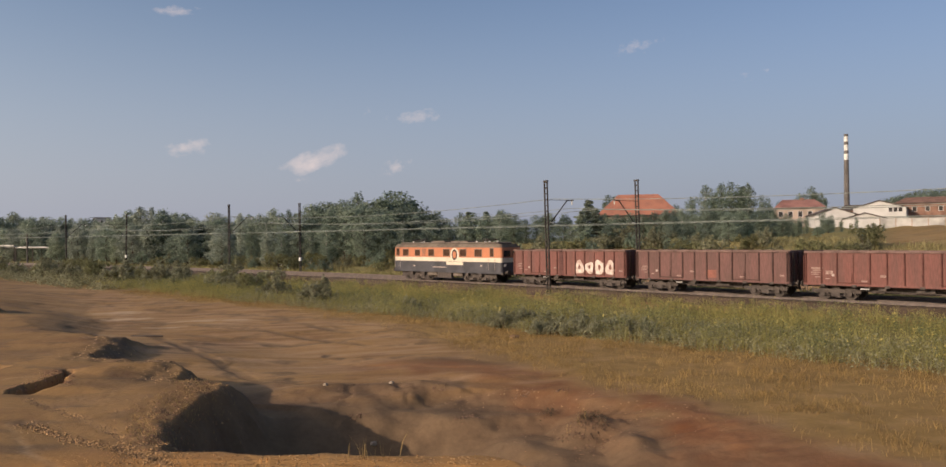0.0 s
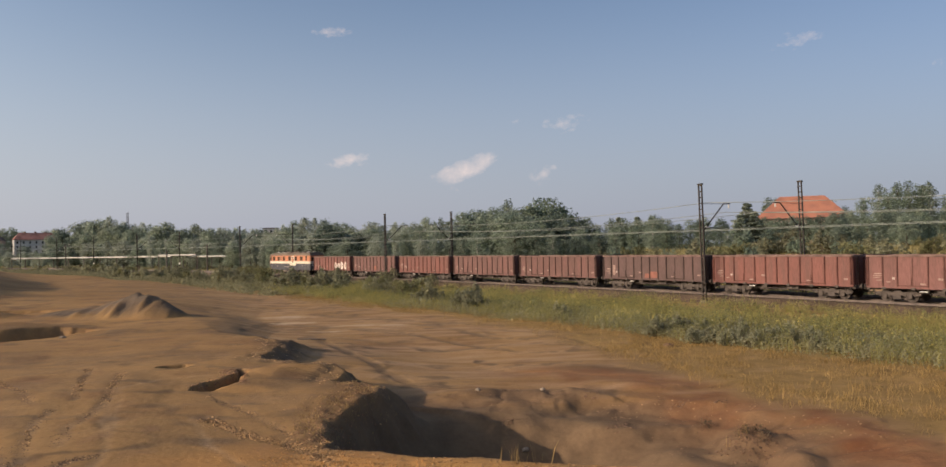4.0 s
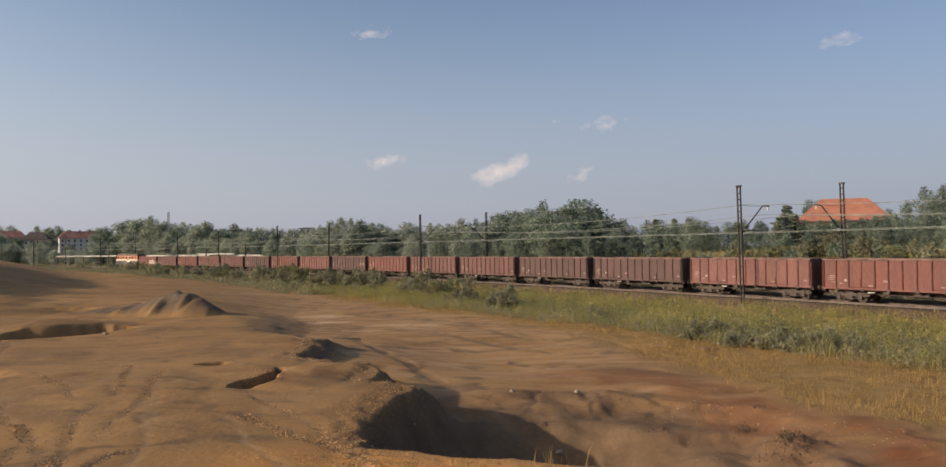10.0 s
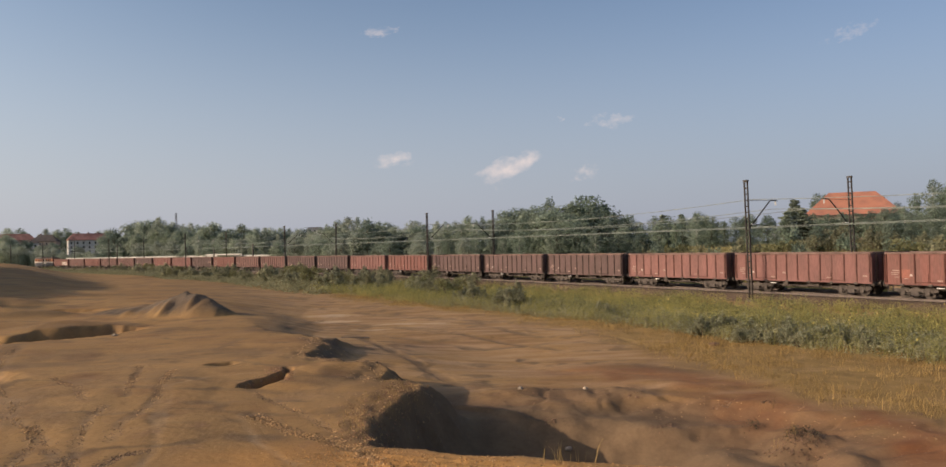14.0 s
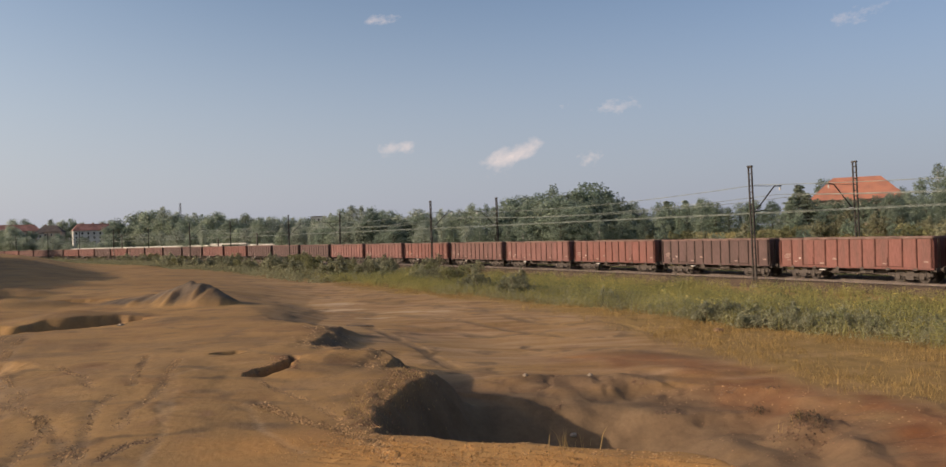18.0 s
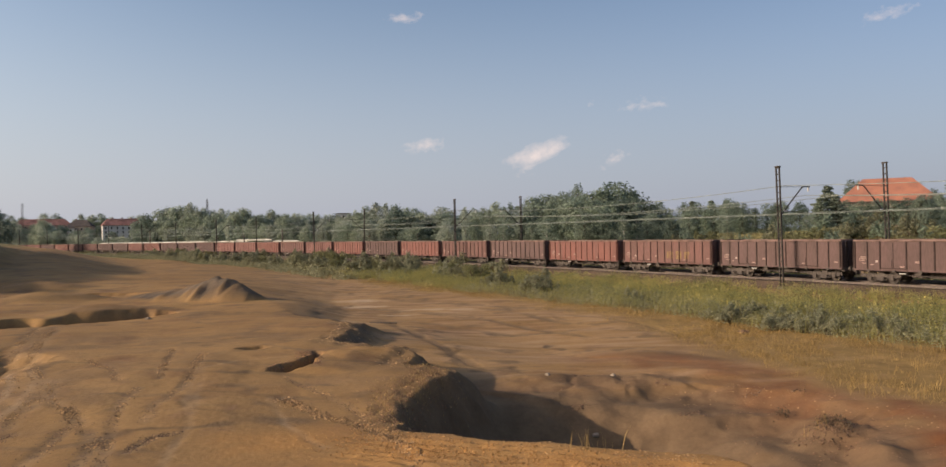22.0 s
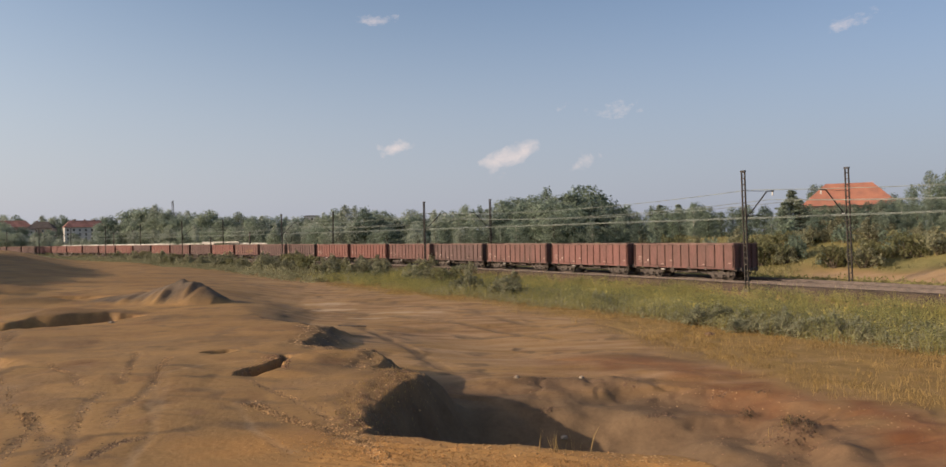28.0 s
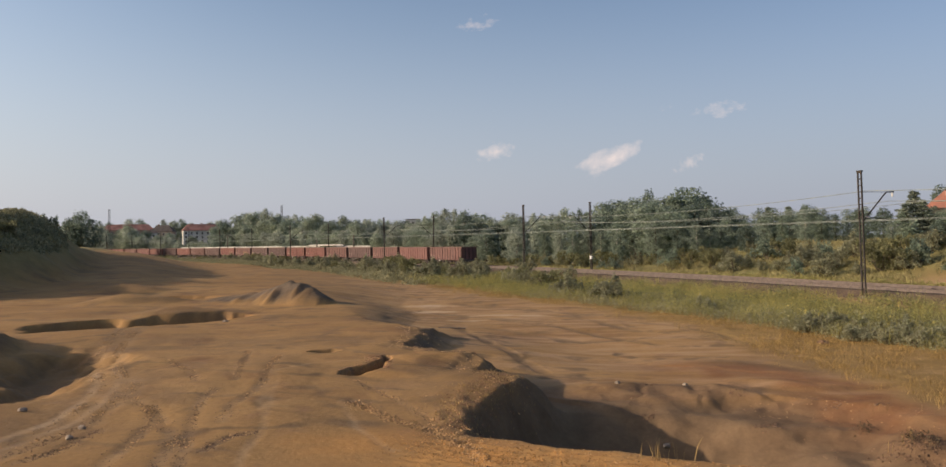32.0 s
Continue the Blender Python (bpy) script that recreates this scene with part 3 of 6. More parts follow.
            tr = np.maximum(tr, mark)
            dash = np.maximum(dash, mark * (0.5 + 0.5 * np.sin(way * length * 19.0 + 4 * rough(x, y, 1.0, 93, 2))) if w > 0.1 else 0 * mark)
            thin = np.maximum(thin, mark if w < 0.1 else 0 * mark)
    z = z - 0.014 * tr * (0.6 + 0.8 * rough(x, y, 0.7, 95, 2)) + 0.03 * tr * rough(x, y, 0.35, 96, 2)
    pale = np.maximum(pale, 0.2 * tr * (0.5 + 0.9 * rough(x, y, 1.1, 97, 3)))
    pale = np.maximum(pale, 0.34 * thin * np.clip(0.5 + 0.8 * rough(x, y, 2.0, 100, 3), 0, 1))
    for pts, w in RUTS:
        dist, al = from_path(pts, x, y)
        rut = smooth(w * 1.8, w * 0.6, np.abs(dist + 0.25 * rough(x, y, 2.0, 98, 3))) * smooth(0.0, 0.1, al) * smooth(1.0, 0.9, al) * np.clip(0.65 + 0.9 * rough(x, y, 2.2, 99, 3), 0, 1)
        z = z - 0.06 * rut
        dark = np.maximum(dark, 0.9 * rut)
    patchy = np.clip(0.55 + 1.3 * rough(x, y, 1.8, 94, 3), 0, 1)
    dark = np.maximum(dark, np.maximum(0.95 * dash, 0.5 * tr * (thin < 0.1)) * patchy)
    z = z - 0.025 * dash * patchy
    path, pw = from_path([(-13.9, 14.5), (-13.7, 17.0), (-13.7, 18.2), (-13.8, 19.8), (-14.5, 22.2), (-15.9, 25.2), (-19.6, 30.7), (-21.0, 34.0)], x, y)
    pale = np.maximum(pale, 0.7 * np.maximum(smooth(0.22, 0.06, np.abs(path - 0.3 + 0.1 * rough(x, y, 1.2, 96, 2))), 0.7 * smooth(0.2, 0.06, np.abs(path + 0.35 + 0.1 * rough(x, y, 1.2, 96, 2)))) * smooth(1.0, 0.8, pw) * np.clip(0.7 + 0.6 * rough(x, y, 1.5, 87, 3), 0, 1))
    fur, fw = from_path([(-5.0, 18.6), (-1.0, 17.2), (1.5, 16.5), (4.2, 15.2), (7.0, 12.0)], x, y)
    furrow = smooth(1.7, 0.9, np.abs(fur)) * smooth(0.02, 0.2, fw) * np.clip(0.7 + 0.8 * rough(x, y, 1.5, 190, 3), 0, 1)
    z = z + 0.06 * furrow * np.sin(6.2832 * (fur + 0.10 * rough(x, y, 1.2, 191, 2)) / 0.42) + 0.045 * furrow * rough(x, y, 0.3, 192, 2)
    gold = smooth(2.6, 0.6, np.abs(fur + 0.3)) * (0.8 + 0.5 * rough(x, y, 1.0, 193, 3))
    # the mound under the camera
    z = z + 3.0 * smooth(13.0, 2.0, r)
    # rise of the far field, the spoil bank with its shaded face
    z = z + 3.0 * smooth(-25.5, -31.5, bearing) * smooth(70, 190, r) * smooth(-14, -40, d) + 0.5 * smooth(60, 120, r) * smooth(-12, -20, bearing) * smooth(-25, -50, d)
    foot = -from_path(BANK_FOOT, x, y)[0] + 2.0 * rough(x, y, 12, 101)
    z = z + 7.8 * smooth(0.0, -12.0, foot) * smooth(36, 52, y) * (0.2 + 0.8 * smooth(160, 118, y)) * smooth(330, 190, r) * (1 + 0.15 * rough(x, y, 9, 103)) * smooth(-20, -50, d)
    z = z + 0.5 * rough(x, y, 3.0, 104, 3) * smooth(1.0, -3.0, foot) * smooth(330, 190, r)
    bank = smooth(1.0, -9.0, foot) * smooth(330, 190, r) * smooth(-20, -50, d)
    # verge, formation of the line, bank behind it
    verge = smooth(-20.0, -7.0, d)
    z = z * (1 - verge) + (-1.0 + 0.15 * rough(x, y, 4, 111)) * verge
    bed = smooth(-6.5, -3.4, d)
    z = z * (1 - bed) + -0.75 * bed
    rise = smooth(9.5, 34.0, d) * (3.9 * smooth(95, 40, s) + 0.6) + smooth(40, 160, d) * 2.5
    z = z + rise * smooth(8.5, 12, d) * (1 + 0.2 * rough(x, y, 10, 113)) + 0.4 * rough(x, y, 18, 115) * smooth(12, 40, d)
    # masks
    border = np.interp(s, [-70, -20, -6, 8, 60, 300], [-38, -31.5, -27, -21.5, -19.5, -24])
    grass = np.clip(smooth(-2.2, 1.8, d - border + 2.2 * rough(x, y, 6, 121) + 1.0 * rough(x, y, 1.5, 122, 3)) * smooth(-6, -9, d) + smooth(8.5, 12, d), 0, 1)
    green = np.clip(smooth(-19, -15.5, d + 2.0 * rough(x, y, 6, 123)) * smooth(-4.0, -5.5, d) * 0.85 + smooth(9, 12, d) * (0.85 + 0.3 * rough(x, y, 12, 125)) + bank * 0.9 * smooth(0, -4, foot) + smooth(900, 1200, r), 0, 1)
    basin = (1 - k) * near
    sandy = smooth(12.5, 14.5, d + 0.8 * rough(x, y, 3.0, 127)) * smooth(20.0, 16.5, d + 2.5 * rough(x, y, 5.0, 128)) * smooth(25, 16, s + 3.0 * rough(x, y, 4.0, 129)) * smooth(-70, -50, s)
    pale = np.maximum(pale, 0.4 * sandy)
    sandy = np.maximum(sandy, 0.75 * smooth(40.0, 42.0, bearing) * smooth(80, 95, r) * smooth(210, 180, r))
    bare = np.clip(red * 1.3, 0, 1) * smooth(1.5, -0.5, d - border - 6)
    grass, green = grass * (1 - bare), green * (1 - bare)
    # the spoil bank is darker in colour all over
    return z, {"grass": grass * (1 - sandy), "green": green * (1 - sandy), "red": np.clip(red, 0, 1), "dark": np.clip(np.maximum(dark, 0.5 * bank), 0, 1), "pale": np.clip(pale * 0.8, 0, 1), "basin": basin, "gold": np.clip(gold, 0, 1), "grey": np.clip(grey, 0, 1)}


GRID = {}


def ground_height(x, y, layer="z"):
    """Height of the built ground (or one of its masks) at given places, between the points of its grid."""
    xs, ys, v = GRID["x"], GRID["y"], GRID[layer]
    i = np.clip(np.searchsorted(xs, x) - 1, 0, len(xs) - 2)
    j = np.clip(np.searchsorted(ys, y) - 1, 0, len(ys) - 2)
    fx, fy = (x - xs[i]) / (xs[i + 1] - xs[i]), (y - ys[j]) / (ys[j + 1] - ys[j])
    return (v[j, i] * (1 - fx) + v[j, i + 1] * fx) * (1 - fy) + (v[j + 1, i] * (1 - fx) + v[j + 1, i + 1] * fx) * fy


def ground_z(x, y):
    return float(ground_height(np.array([float(x)]), np.array([float(y)]))[0])


def graded(lo, hi, fine_lo, fine_hi, step, slow=1.012, reach=32.0, grow=1.07):
    """Positions an even step apart, then growing slowly over a further reach, then faster out to the limits."""
    a = list(np.arange(fine_lo, fine_hi, step))
    w, p = step, a[-1]
    while p < hi:
        w *= slow if p < fine_hi + reach else grow
        p += w
        a.append(p)
    w, p = step, a[0]
    while p > lo:
        w *= slow if p > fine_lo - reach else grow
        p -= w
        a.insert(0, p)
    return np.array(a)


def build_ground():
    xs, ys = graded(-3000, 3000, -18.0, 14.0, 0.095), graded(-1500, 3500, 14.0, 37.0, 0.095, 1.02, 50.0)
    gx, gy = np.meshgrid(xs, ys)
    z, masks = ground_data(gx.ravel(), gy.ravel())
    nx, ny = len(xs), len(ys)
    GRID.update(x=xs, y=ys, z=z.reshape(ny, nx), grass=masks["grass"].reshape(ny, nx))
    i = (np.arange(ny - 1)[:, None] * nx + np.arange(nx - 1)[None]).ravel()
    faces = np.stack([i, i + 1, i + nx + 1, i + nx], 1)
    me = bpy.data.meshes.new("ground")
    me.vertices.add(nx * ny)
    me.vertices.foreach_set("co", np.stack([gx.ravel(), gy.ravel(), z], 1).astype(np.float32).ravel())
    me.loops.add(faces.size)
    me.loops.foreach_set("vertex_index", faces.astype(np.int32).ravel())
    me.polygons.add(len(faces))
    me.polygons.foreach_set("loop_start", np.arange(0, faces.size, 4, dtype=np.int32))
    me.update(calc_edges=True)
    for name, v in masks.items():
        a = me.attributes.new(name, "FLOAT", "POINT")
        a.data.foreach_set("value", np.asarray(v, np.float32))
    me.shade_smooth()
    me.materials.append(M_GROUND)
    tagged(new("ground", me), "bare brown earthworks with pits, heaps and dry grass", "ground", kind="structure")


build_ground()


# ---- railway ----
def sweep(profile, s_values, off, closed=False):
    """A profile (offset, height) carried along the line."""
    verts, faces, n = [], [], len(profile)
    for s in s_values:
        for o, h in profile:
            x, y, _ = line(s, off + o)
            verts.append((x, y, h))
    for i in range(len(s_values) - 1):
        for j in range(n if closed else n - 1):
            a, b = i * n + j, i * n + (j + 1) % n
            faces.append((a, b, b + n, a + n))
    return verts, faces


def build_line():
    stretch = np.concatenate([np.arange(-620, -90, 15.0), np.arange(-90, 300, 4.0), np.arange(300, 780, 10.0)])
    ballast = from_arrays("ballast", *sweep([(-3.6, -0.95), (-2.2, -0.34), (-1.9, -0.22), (1.9, -0.20), (2.2, -0.22), (6.0, -0.22), (6.35, -0.34), (8.2, -0.95)], stretch, NEAR_TRACK), M_BALLAST)
    tagged(ballast, "rust-brown crushed stone ballast of a double track", "ballast", kind="structure")
    profile = [(-0.07, -0.17), (0.07, -0.17), (0.035, -0.03), (0.035, 0.0), (-0.035, 0.0), (-0.035, -0.03)]
    for off in (NEAR_TRACK, FAR_TRACK):
        for side in (-0.75, 0.75):
            rail = from_arrays("rail", *sweep(profile, stretch, off + side, True), M_RAIL)
            tagged(rail, "worn steel rail of the railway track", "rail", "rails of the line", "structure")
    verts, faces = [], []
    for off in (NEAR_TRACK, FAR_TRACK):
        for s in np.arange(-100, 260, 0.62):
            x, y, h = line(s, off)
            ux, uy, vx, vy = math.cos(h) * 0.13, math.sin(h) * 0.13, math.sin(h) * 1.3, -math.cos(h) * 1.3
            b = len(verts)
            for z in (-0.26, -0.19):
                verts += [(x + a * ux + c * vx, y + a * uy + c * vy, z) for a, c in ((-1, -1), (1, -1), (1, 1), (-1, 1))]
            faces += [(b + 4, b + 5, b + 6, b + 7), (b, b + 1, b + 5, b + 4), (b + 1, b + 2, b + 6, b + 5), (b + 2, b + 3, b + 7, b + 6), (b + 3, b, b + 4, b + 7)]
    tagged(from_arrays("sleepers", verts, faces, M_SLEEPER), "weathered concrete sleepers under the rails", "sleepers", kind="stuff")


POLE_S = (-46.5, 12.1, 69.9, 125.0, 184.0, 243.0, 302.0, 361.0)
NEAR_POLE, FAR_POLE = -1.5, 8.5
WIRE_Z = (5.6, 7.1)


def catenary_pole(s, off, height, lean, arm):
    """A lattice pole of two channel irons with rungs; arm: which way its bracket reaches."""
    x, y, h = line(s, off)
    root = empty("catenary_pole", pose(x, y, -0.9, 0, 0, math.degrees(h)) @ pose(0, 0, 0, 0, lean, 0))
    tagged(root, "rusty dark lattice catenary pole with a bracket arm", "pole", "poles along the line")
    H = height + 0.9
    for sx in (-1, 1):
        part("upright", boxes((sx * 0.165 - 0.04, sx * 0.165 + 0.04, -0.065, 0.065, 0.3, H)), M_POLE, root)
    z = 0.9
    while z < H - 0.1:
        part("rung", boxes((-0.125, 0.125, -0.055, 0.055, z, z + 0.08)), M_POLE, root)
        z += 0.52
    part("head_plate", boxes((-0.24, 0.24, -0.1, 0.1, H - 0.12, H + 0.02)), M_POLE, root)
    part("footing", bevelled(boxes((-0.34, 0.34, -0.28, 0.28, -0.4, 0.36)), 0.05), M_CONCRETE, root, "grey concrete footing")
    part("bracket_arm", bars(((0, arm * 0.12, 6.3), (0, arm * 2.9, 8.75), 0.055), ((0, arm * 2.9, 8.75), (0, arm * 3.8, 8.78), 0.055)), M_POLE, root)
    part("tie_rod", bars(((0, arm * 0.12, 8.72), (0, arm * 2.9, 8.76), 0.02)), M_POLE, root)
    part("steady_arm", bars(((0, arm * 0.12, 6.75), (0, arm * 2.7, 6.55), 0.03)), M_POLE, root)
    part("insulator", bars(((0, arm * 3.6, 8.38), (0, arm * 3.6, 8.72), 0.07)), M_WHITE, root, "pale porcelain insulator")
    part("insulator", bars(((0, arm * 0.5, 6.7), (0, arm * 0.9, 6.67), 0.07)), M_WHITE, root, "pale porcelain insulator")
    return root


def build_catenary():
    leans = itertools.cycle((1.1, -2.2, 1.3, 1.2, 0.4, 0.8))
    for s in POLE_S:
        catenary_pole(s, NEAR_POLE, 9.55, next(leans), -1)
        far = catenary_pole(s - 2.7, FAR_POLE, 9.9, next(leans), 1)
        if s > 60:
            part("white_band", boxes((-0.24, 0.24, -0.1, 0.1, 2.3, 2.8)), M_WHITE, far, "white painted band on the pole")
    for off, heights in ((NEAR_TRACK, WIRE_Z), (FAR_TRACK, WIRE_Z), (NEAR_POLE + 0.4, (7.9,))):
        for hi in heights:
            sag = 0.0 if hi == WIRE_Z[0] else 0.75
            verts, faces = [], []
            for a, b in zip(POLE_S[:-1], POLE_S[1:]):
                for i in range(10):
                    u = i / 10
                    x, y, h = line(a + (b - a) * u, off)
                    z = hi - sag * 4 * u * (1 - u)
                    k = len(verts)
                    verts += [(x + c * 0.024 * math.sin(h), y - c * 0.024 * math.cos(h), z + e * 0.024) for c, e in ((1, 0), (0, 1), (-1, 0), (0, -1))]
                    if k:
                        faces += [(k - 4 + j, k - 4 + (j + 1) % 4, k + (j + 1) % 4, k + j) for j in range(4)]
            tagged(from_arrays("overhead_wire", verts, faces, M_WIRE), "thin pale overhead wire strung between the poles", "wire", "overhead wires")


# ---- train ----
def wheel_mesh(r, w):
    bm = bmesh.new()
    bar(bm, (0, -w / 2, 0), (0, w / 2, 0), r, 18)
    bar(bm, (0, -w / 2 - 0.03, 0), (0, w / 2 + 0.03, 0), 0.14, 10)
    return bm


def bogie(parent, x, axles, r, half):
    """A bogie frame with its axles; wheels are meshes of their own."""
    L = (axles - 1) * half + 0.75
    frame_bm = bmesh.new()
    for sy in (-1, 1):
        box(frame_bm, x - L, x + L, sy * 1.0 - 0.07, sy * 1.0 + 0.07, 0.48 if axles == 2 else 0.44, 0.72 if axles == 2 else 0.92)
        for i in range(axles - 1):
            ax = x + (i - (axles - 2) / 2) * 2 * half
            box(frame_bm, ax - 0.28, ax + 0.28, sy * 1.05 - 0.09, sy * 1.05 + 0.09, 0.24, 0.5)
            bar(frame_bm, (ax - 0.7, sy * 1.1, 0.3), (ax + 0.7, sy * 1.1, 0.36), 0.03, 5)
        for i in range(axles):
            ax = x + (i - (axles - 1) / 2) * 2 * half
            box(frame_bm, ax - 0.16, ax + 0.16, sy * 1.02 - 0.10, sy * 1.02 + 0.10, 0.30, 0.60)
            for k in (-0.33, 0.33):
                bar(frame_bm, (ax + k, sy * 1.02, 0.42), (ax + k, sy * 1.02, 0.68), 0.09, 8)
    box(frame_bm, x - 0.25, x + 0.25, -1.0, 1.0, 0.5, 0.85)
    b = part("bogie", frame_bm, M_GEAR, parent, "dark oily bogie")
    for i in range(axles):
        ax = x + (i - (axles - 1) / 2) * 2 * half
        for sy in (-0.76, 0.76):
            w = part("wheel", wheel_mesh(r, 0.13), M_WHEEL, b)
            w.location = (ax, sy, r)
    return b


WAGON = 14.04


def wagon(kind):
    """An open high-sided bogie wagon, its x axis along the line."""
    paint, dark = WAGON_REDS[kind], WAGON_POSTS[kind]
    words = ("bright red", "brown-red", "dark brown", "faded pinkish red")[kind]
    root = empty("open_wagon", Matrix())
    tagged(root, f"{words} high-sided open freight wagon with ribbed steel sides", "freight wagon", "wagons of the train")
    L, W, Z0, Z1 = 6.42, 1.45, 1.12, 3.22
    body = bmesh.new()
    for sy in (-1, 1):
        box(body, -L, L, sy * W - 0.03, sy * W + 0.03, Z0, Z1)
    for sx in (-1, 1):
        box(body, sx * L - 0.03, sx * L + 0.03, -W + 0.03, W - 0.03, Z0, Z1)
    part("body", body, paint, root)
    part("floor", boxes((-L + 0.03, L - 0.03, -W + 0.03, W - 0.03, Z0, Z0 + 0.9)), M_INSIDE, root, "dark dusty load bed")
    for sy in (-1, 1):
        part("top_rail", bevelled(boxes((-L - 0.06, L + 0.06, sy * (W + 0.02) - 0.08, sy * (W + 0.02) + 0.08, Z1 - 0.02, Z1 + 0.12)), 0.02), M_RIM, root, "top rail with light painted into its tone")
        part("sill", boxes((-L - 0.05, L + 0.05, sy * (W + 0.005) - 0.05, sy * (W + 0.005) + 0.05, Z0 - 0.12, Z0 + 0.03)), paint, root)
        y0, y1 = sorted((sy * (W + 0.02), sy * (W + 0.10)))
        f0, f1 = sorted((sy * (W + 0.028), sy * (W + 0.046)))
        for i in range(13):
            x = -L + 0.08 + i * (2 * L - 0.16) / 12
            if i in (3, 9):
                # the seam between two door leaves, with its lock bar
                part("door_seam", boxes((x - 0.02, x + 0.02, y0, y1 - 0.04 if sy > 0 else y1, Z0 + 0.05, Z1 - 0.1)), dark, root, "seam between the side doors")
                part("lock_bar", bars(((x + 0.1, sy * (W + 0.06), Z0 + 0.1), (x + 0.1, sy * (W + 0.06), Z0 + 0.75), 0.025)), dark, root)
                part("door_ledge", boxes((x - 1.0, x + 1.0, y0, y1, Z0 + 0.05, Z0 + 0.11)), dark, root)
            else:
                part("side_post", boxes((x - 0.042, x + 0.042, y0, y1, Z0, Z1)), dark, root)
        for i in range(6):
            x = -5.2 + i * 2.08
            part("flap_hinge", boxes((x - 0.14, x + 0.14, y0, y1, Z0 - 0.2, Z0 - 0.04)), M_GEAR, root)
        for sx in (-1, 1):
            # corner post curving in under the top rail
            part("corner_post", bars(((sx * (L + 0.08), sy * (W + 0.02), Z0 - 0.1), (sx * (L + 0.08), sy * (W + 0.02), Z1 - 0.3), 0.05), ((sx * (L + 0.08), sy * (W + 0.02), Z1 - 0.3), (sx * (L - 0.08), sy * (W + 0.04), Z1), 0.05)), dark, root)
            part("corner_step", boxes((sx * 6.1 - 0.2, sx * 6.1 + 0.2, sy * W - 0.05, sy * W + 0.05, 0.5, 0.54), (sx * 6.1 - 0.2, sx * 6.1 - 0.17, sy * W - 0.03, sy * W + 0.03, 0.54, Z0 - 0.1), (sx * 6.1 + 0.17, sx * 6.1 + 0.2, sy * W - 0.03, sy * W + 0.03, 0.54, Z0 - 0.1)), M_GEAR, root)
        part("data_plate", boxes((4.42, 4.6, f0, f1, 1.62, 1.78)), M_CHALK, root, "small pale data plate")
        for a, w, z, h in ((5.35, 0.55, 1.98, 0.07), (5.3, 0.7, 1.84, 0.06), (5.5, 0.5, 1.70, 0.07), (5.4, 0.35, 1.52, 0.06), (4.75, 0.3, 1.42, 0.06), (1.1, 0.38, 1.62, 0.16), (-6.1, 0.3, 1.5, 0.12), (-3.1, 0.4, 1.36, 0.06)):
            part("lettering_bar", boxes((a, a + w, f0, f1, z, z + h)), M_LETTER, root, "faded pale lettering")
        part("label_clip", boxes((2.3, 2.65, f0, f1, 1.28, 1.4)), M_LETTER, root, "small pale waybill holder")
    for sx in (-1, 1):
        part("end_rail", boxes((sx * (L + 0.02) - 0.07, sx * (L + 0.02) + 0.07, -W + 0.07, W - 0.07, Z1 - 0.02, Z1 + 0.14)), M_RIM, root)
        for y in (-0.75, 0.0, 0.75):
            part("end_post", boxes((sx * (L + 0.07) - 0.05, sx * (L + 0.07) + 0.05, y - 0.07, y + 0.07, Z0 - 0.1, Z1)), dark, root)
        part("end_ladder", bars(((sx * (L + 0.14), 1.1, Z0), (sx * (L + 0.14), 1.1, Z1), 0.02), ((sx * (L + 0.14), 0.85, Z0), (sx * (L + 0.14), 0.85, Z1), 0.02), *[((sx * (L + 0.14), 0.85, Z0 + 0.3 * k), (sx * (L + 0.14), 1.1, Z0 + 0.3 * k), 0.016) for k in range(1, 7)]), M_GEAR, root)
        part("headstock", boxes((sx * (L + 0.05) - 0.12, sx * (L + 0.05) + 0.12, -1.35, 1.35, 0.86, 1.14)), M_GEAR, root)
        for y in (-0.88, 0.88):
            part("buffer", bars(((sx * (L + 0.1), y, 1.03), (sx * (L + 0.42), y, 1.03), 0.09), ((sx * (L + 0.42), y, 1.03), (sx * (L + 0.5), y, 1.03), 0.22), sides=10), M_GEAR, root)
        part("coupling", bars(((sx * (L + 0.1), 0, 0.98), (sx * (L + 0.58), 0, 0.9), 0.07)), M_GEAR, root)
        bogie(root, sx * 4.5, 2, 0.46, 0.9)
    part("centre_beam", boxes((-L, L, -0.35, 0.35, 0.82, 1.12)), M_GEAR, root)
    part("underframe", boxes((-2.4, 2.4, -0.45, 0.45, 0.5, 0.95), (-6.3, 6.3, -0.9, 0.9, 0.88, 1.02), (1.2, 1.7, -1.2, 1.2, 0.72, 0.9)), M_GEAR, root, "dark brake rigging and underframe")
    for sy in (-1, 1):
        part("brake_tank", bars(((-1.6, sy * 0.85, 0.7), (-0.5, sy * 0.85, 0.7), 0.19), sides=10), M_GEAR, root)
        part("brake_rod", bars(((-3.4, sy * 1.1, 0.62), (3.4, sy * 1.1, 0.7), 0.03), ((2.2, sy * 1.3, 0.8), (2.2, sy * 1.3, 1.0), 0.05)), M_GEAR, root)
        part("brake_handle", bars(((2.2, sy * 1.42, 0.82), (2.75, sy * 1.42, 0.82), 0.035)), M_WHITE, root, "white brake changeover handle")
    return root


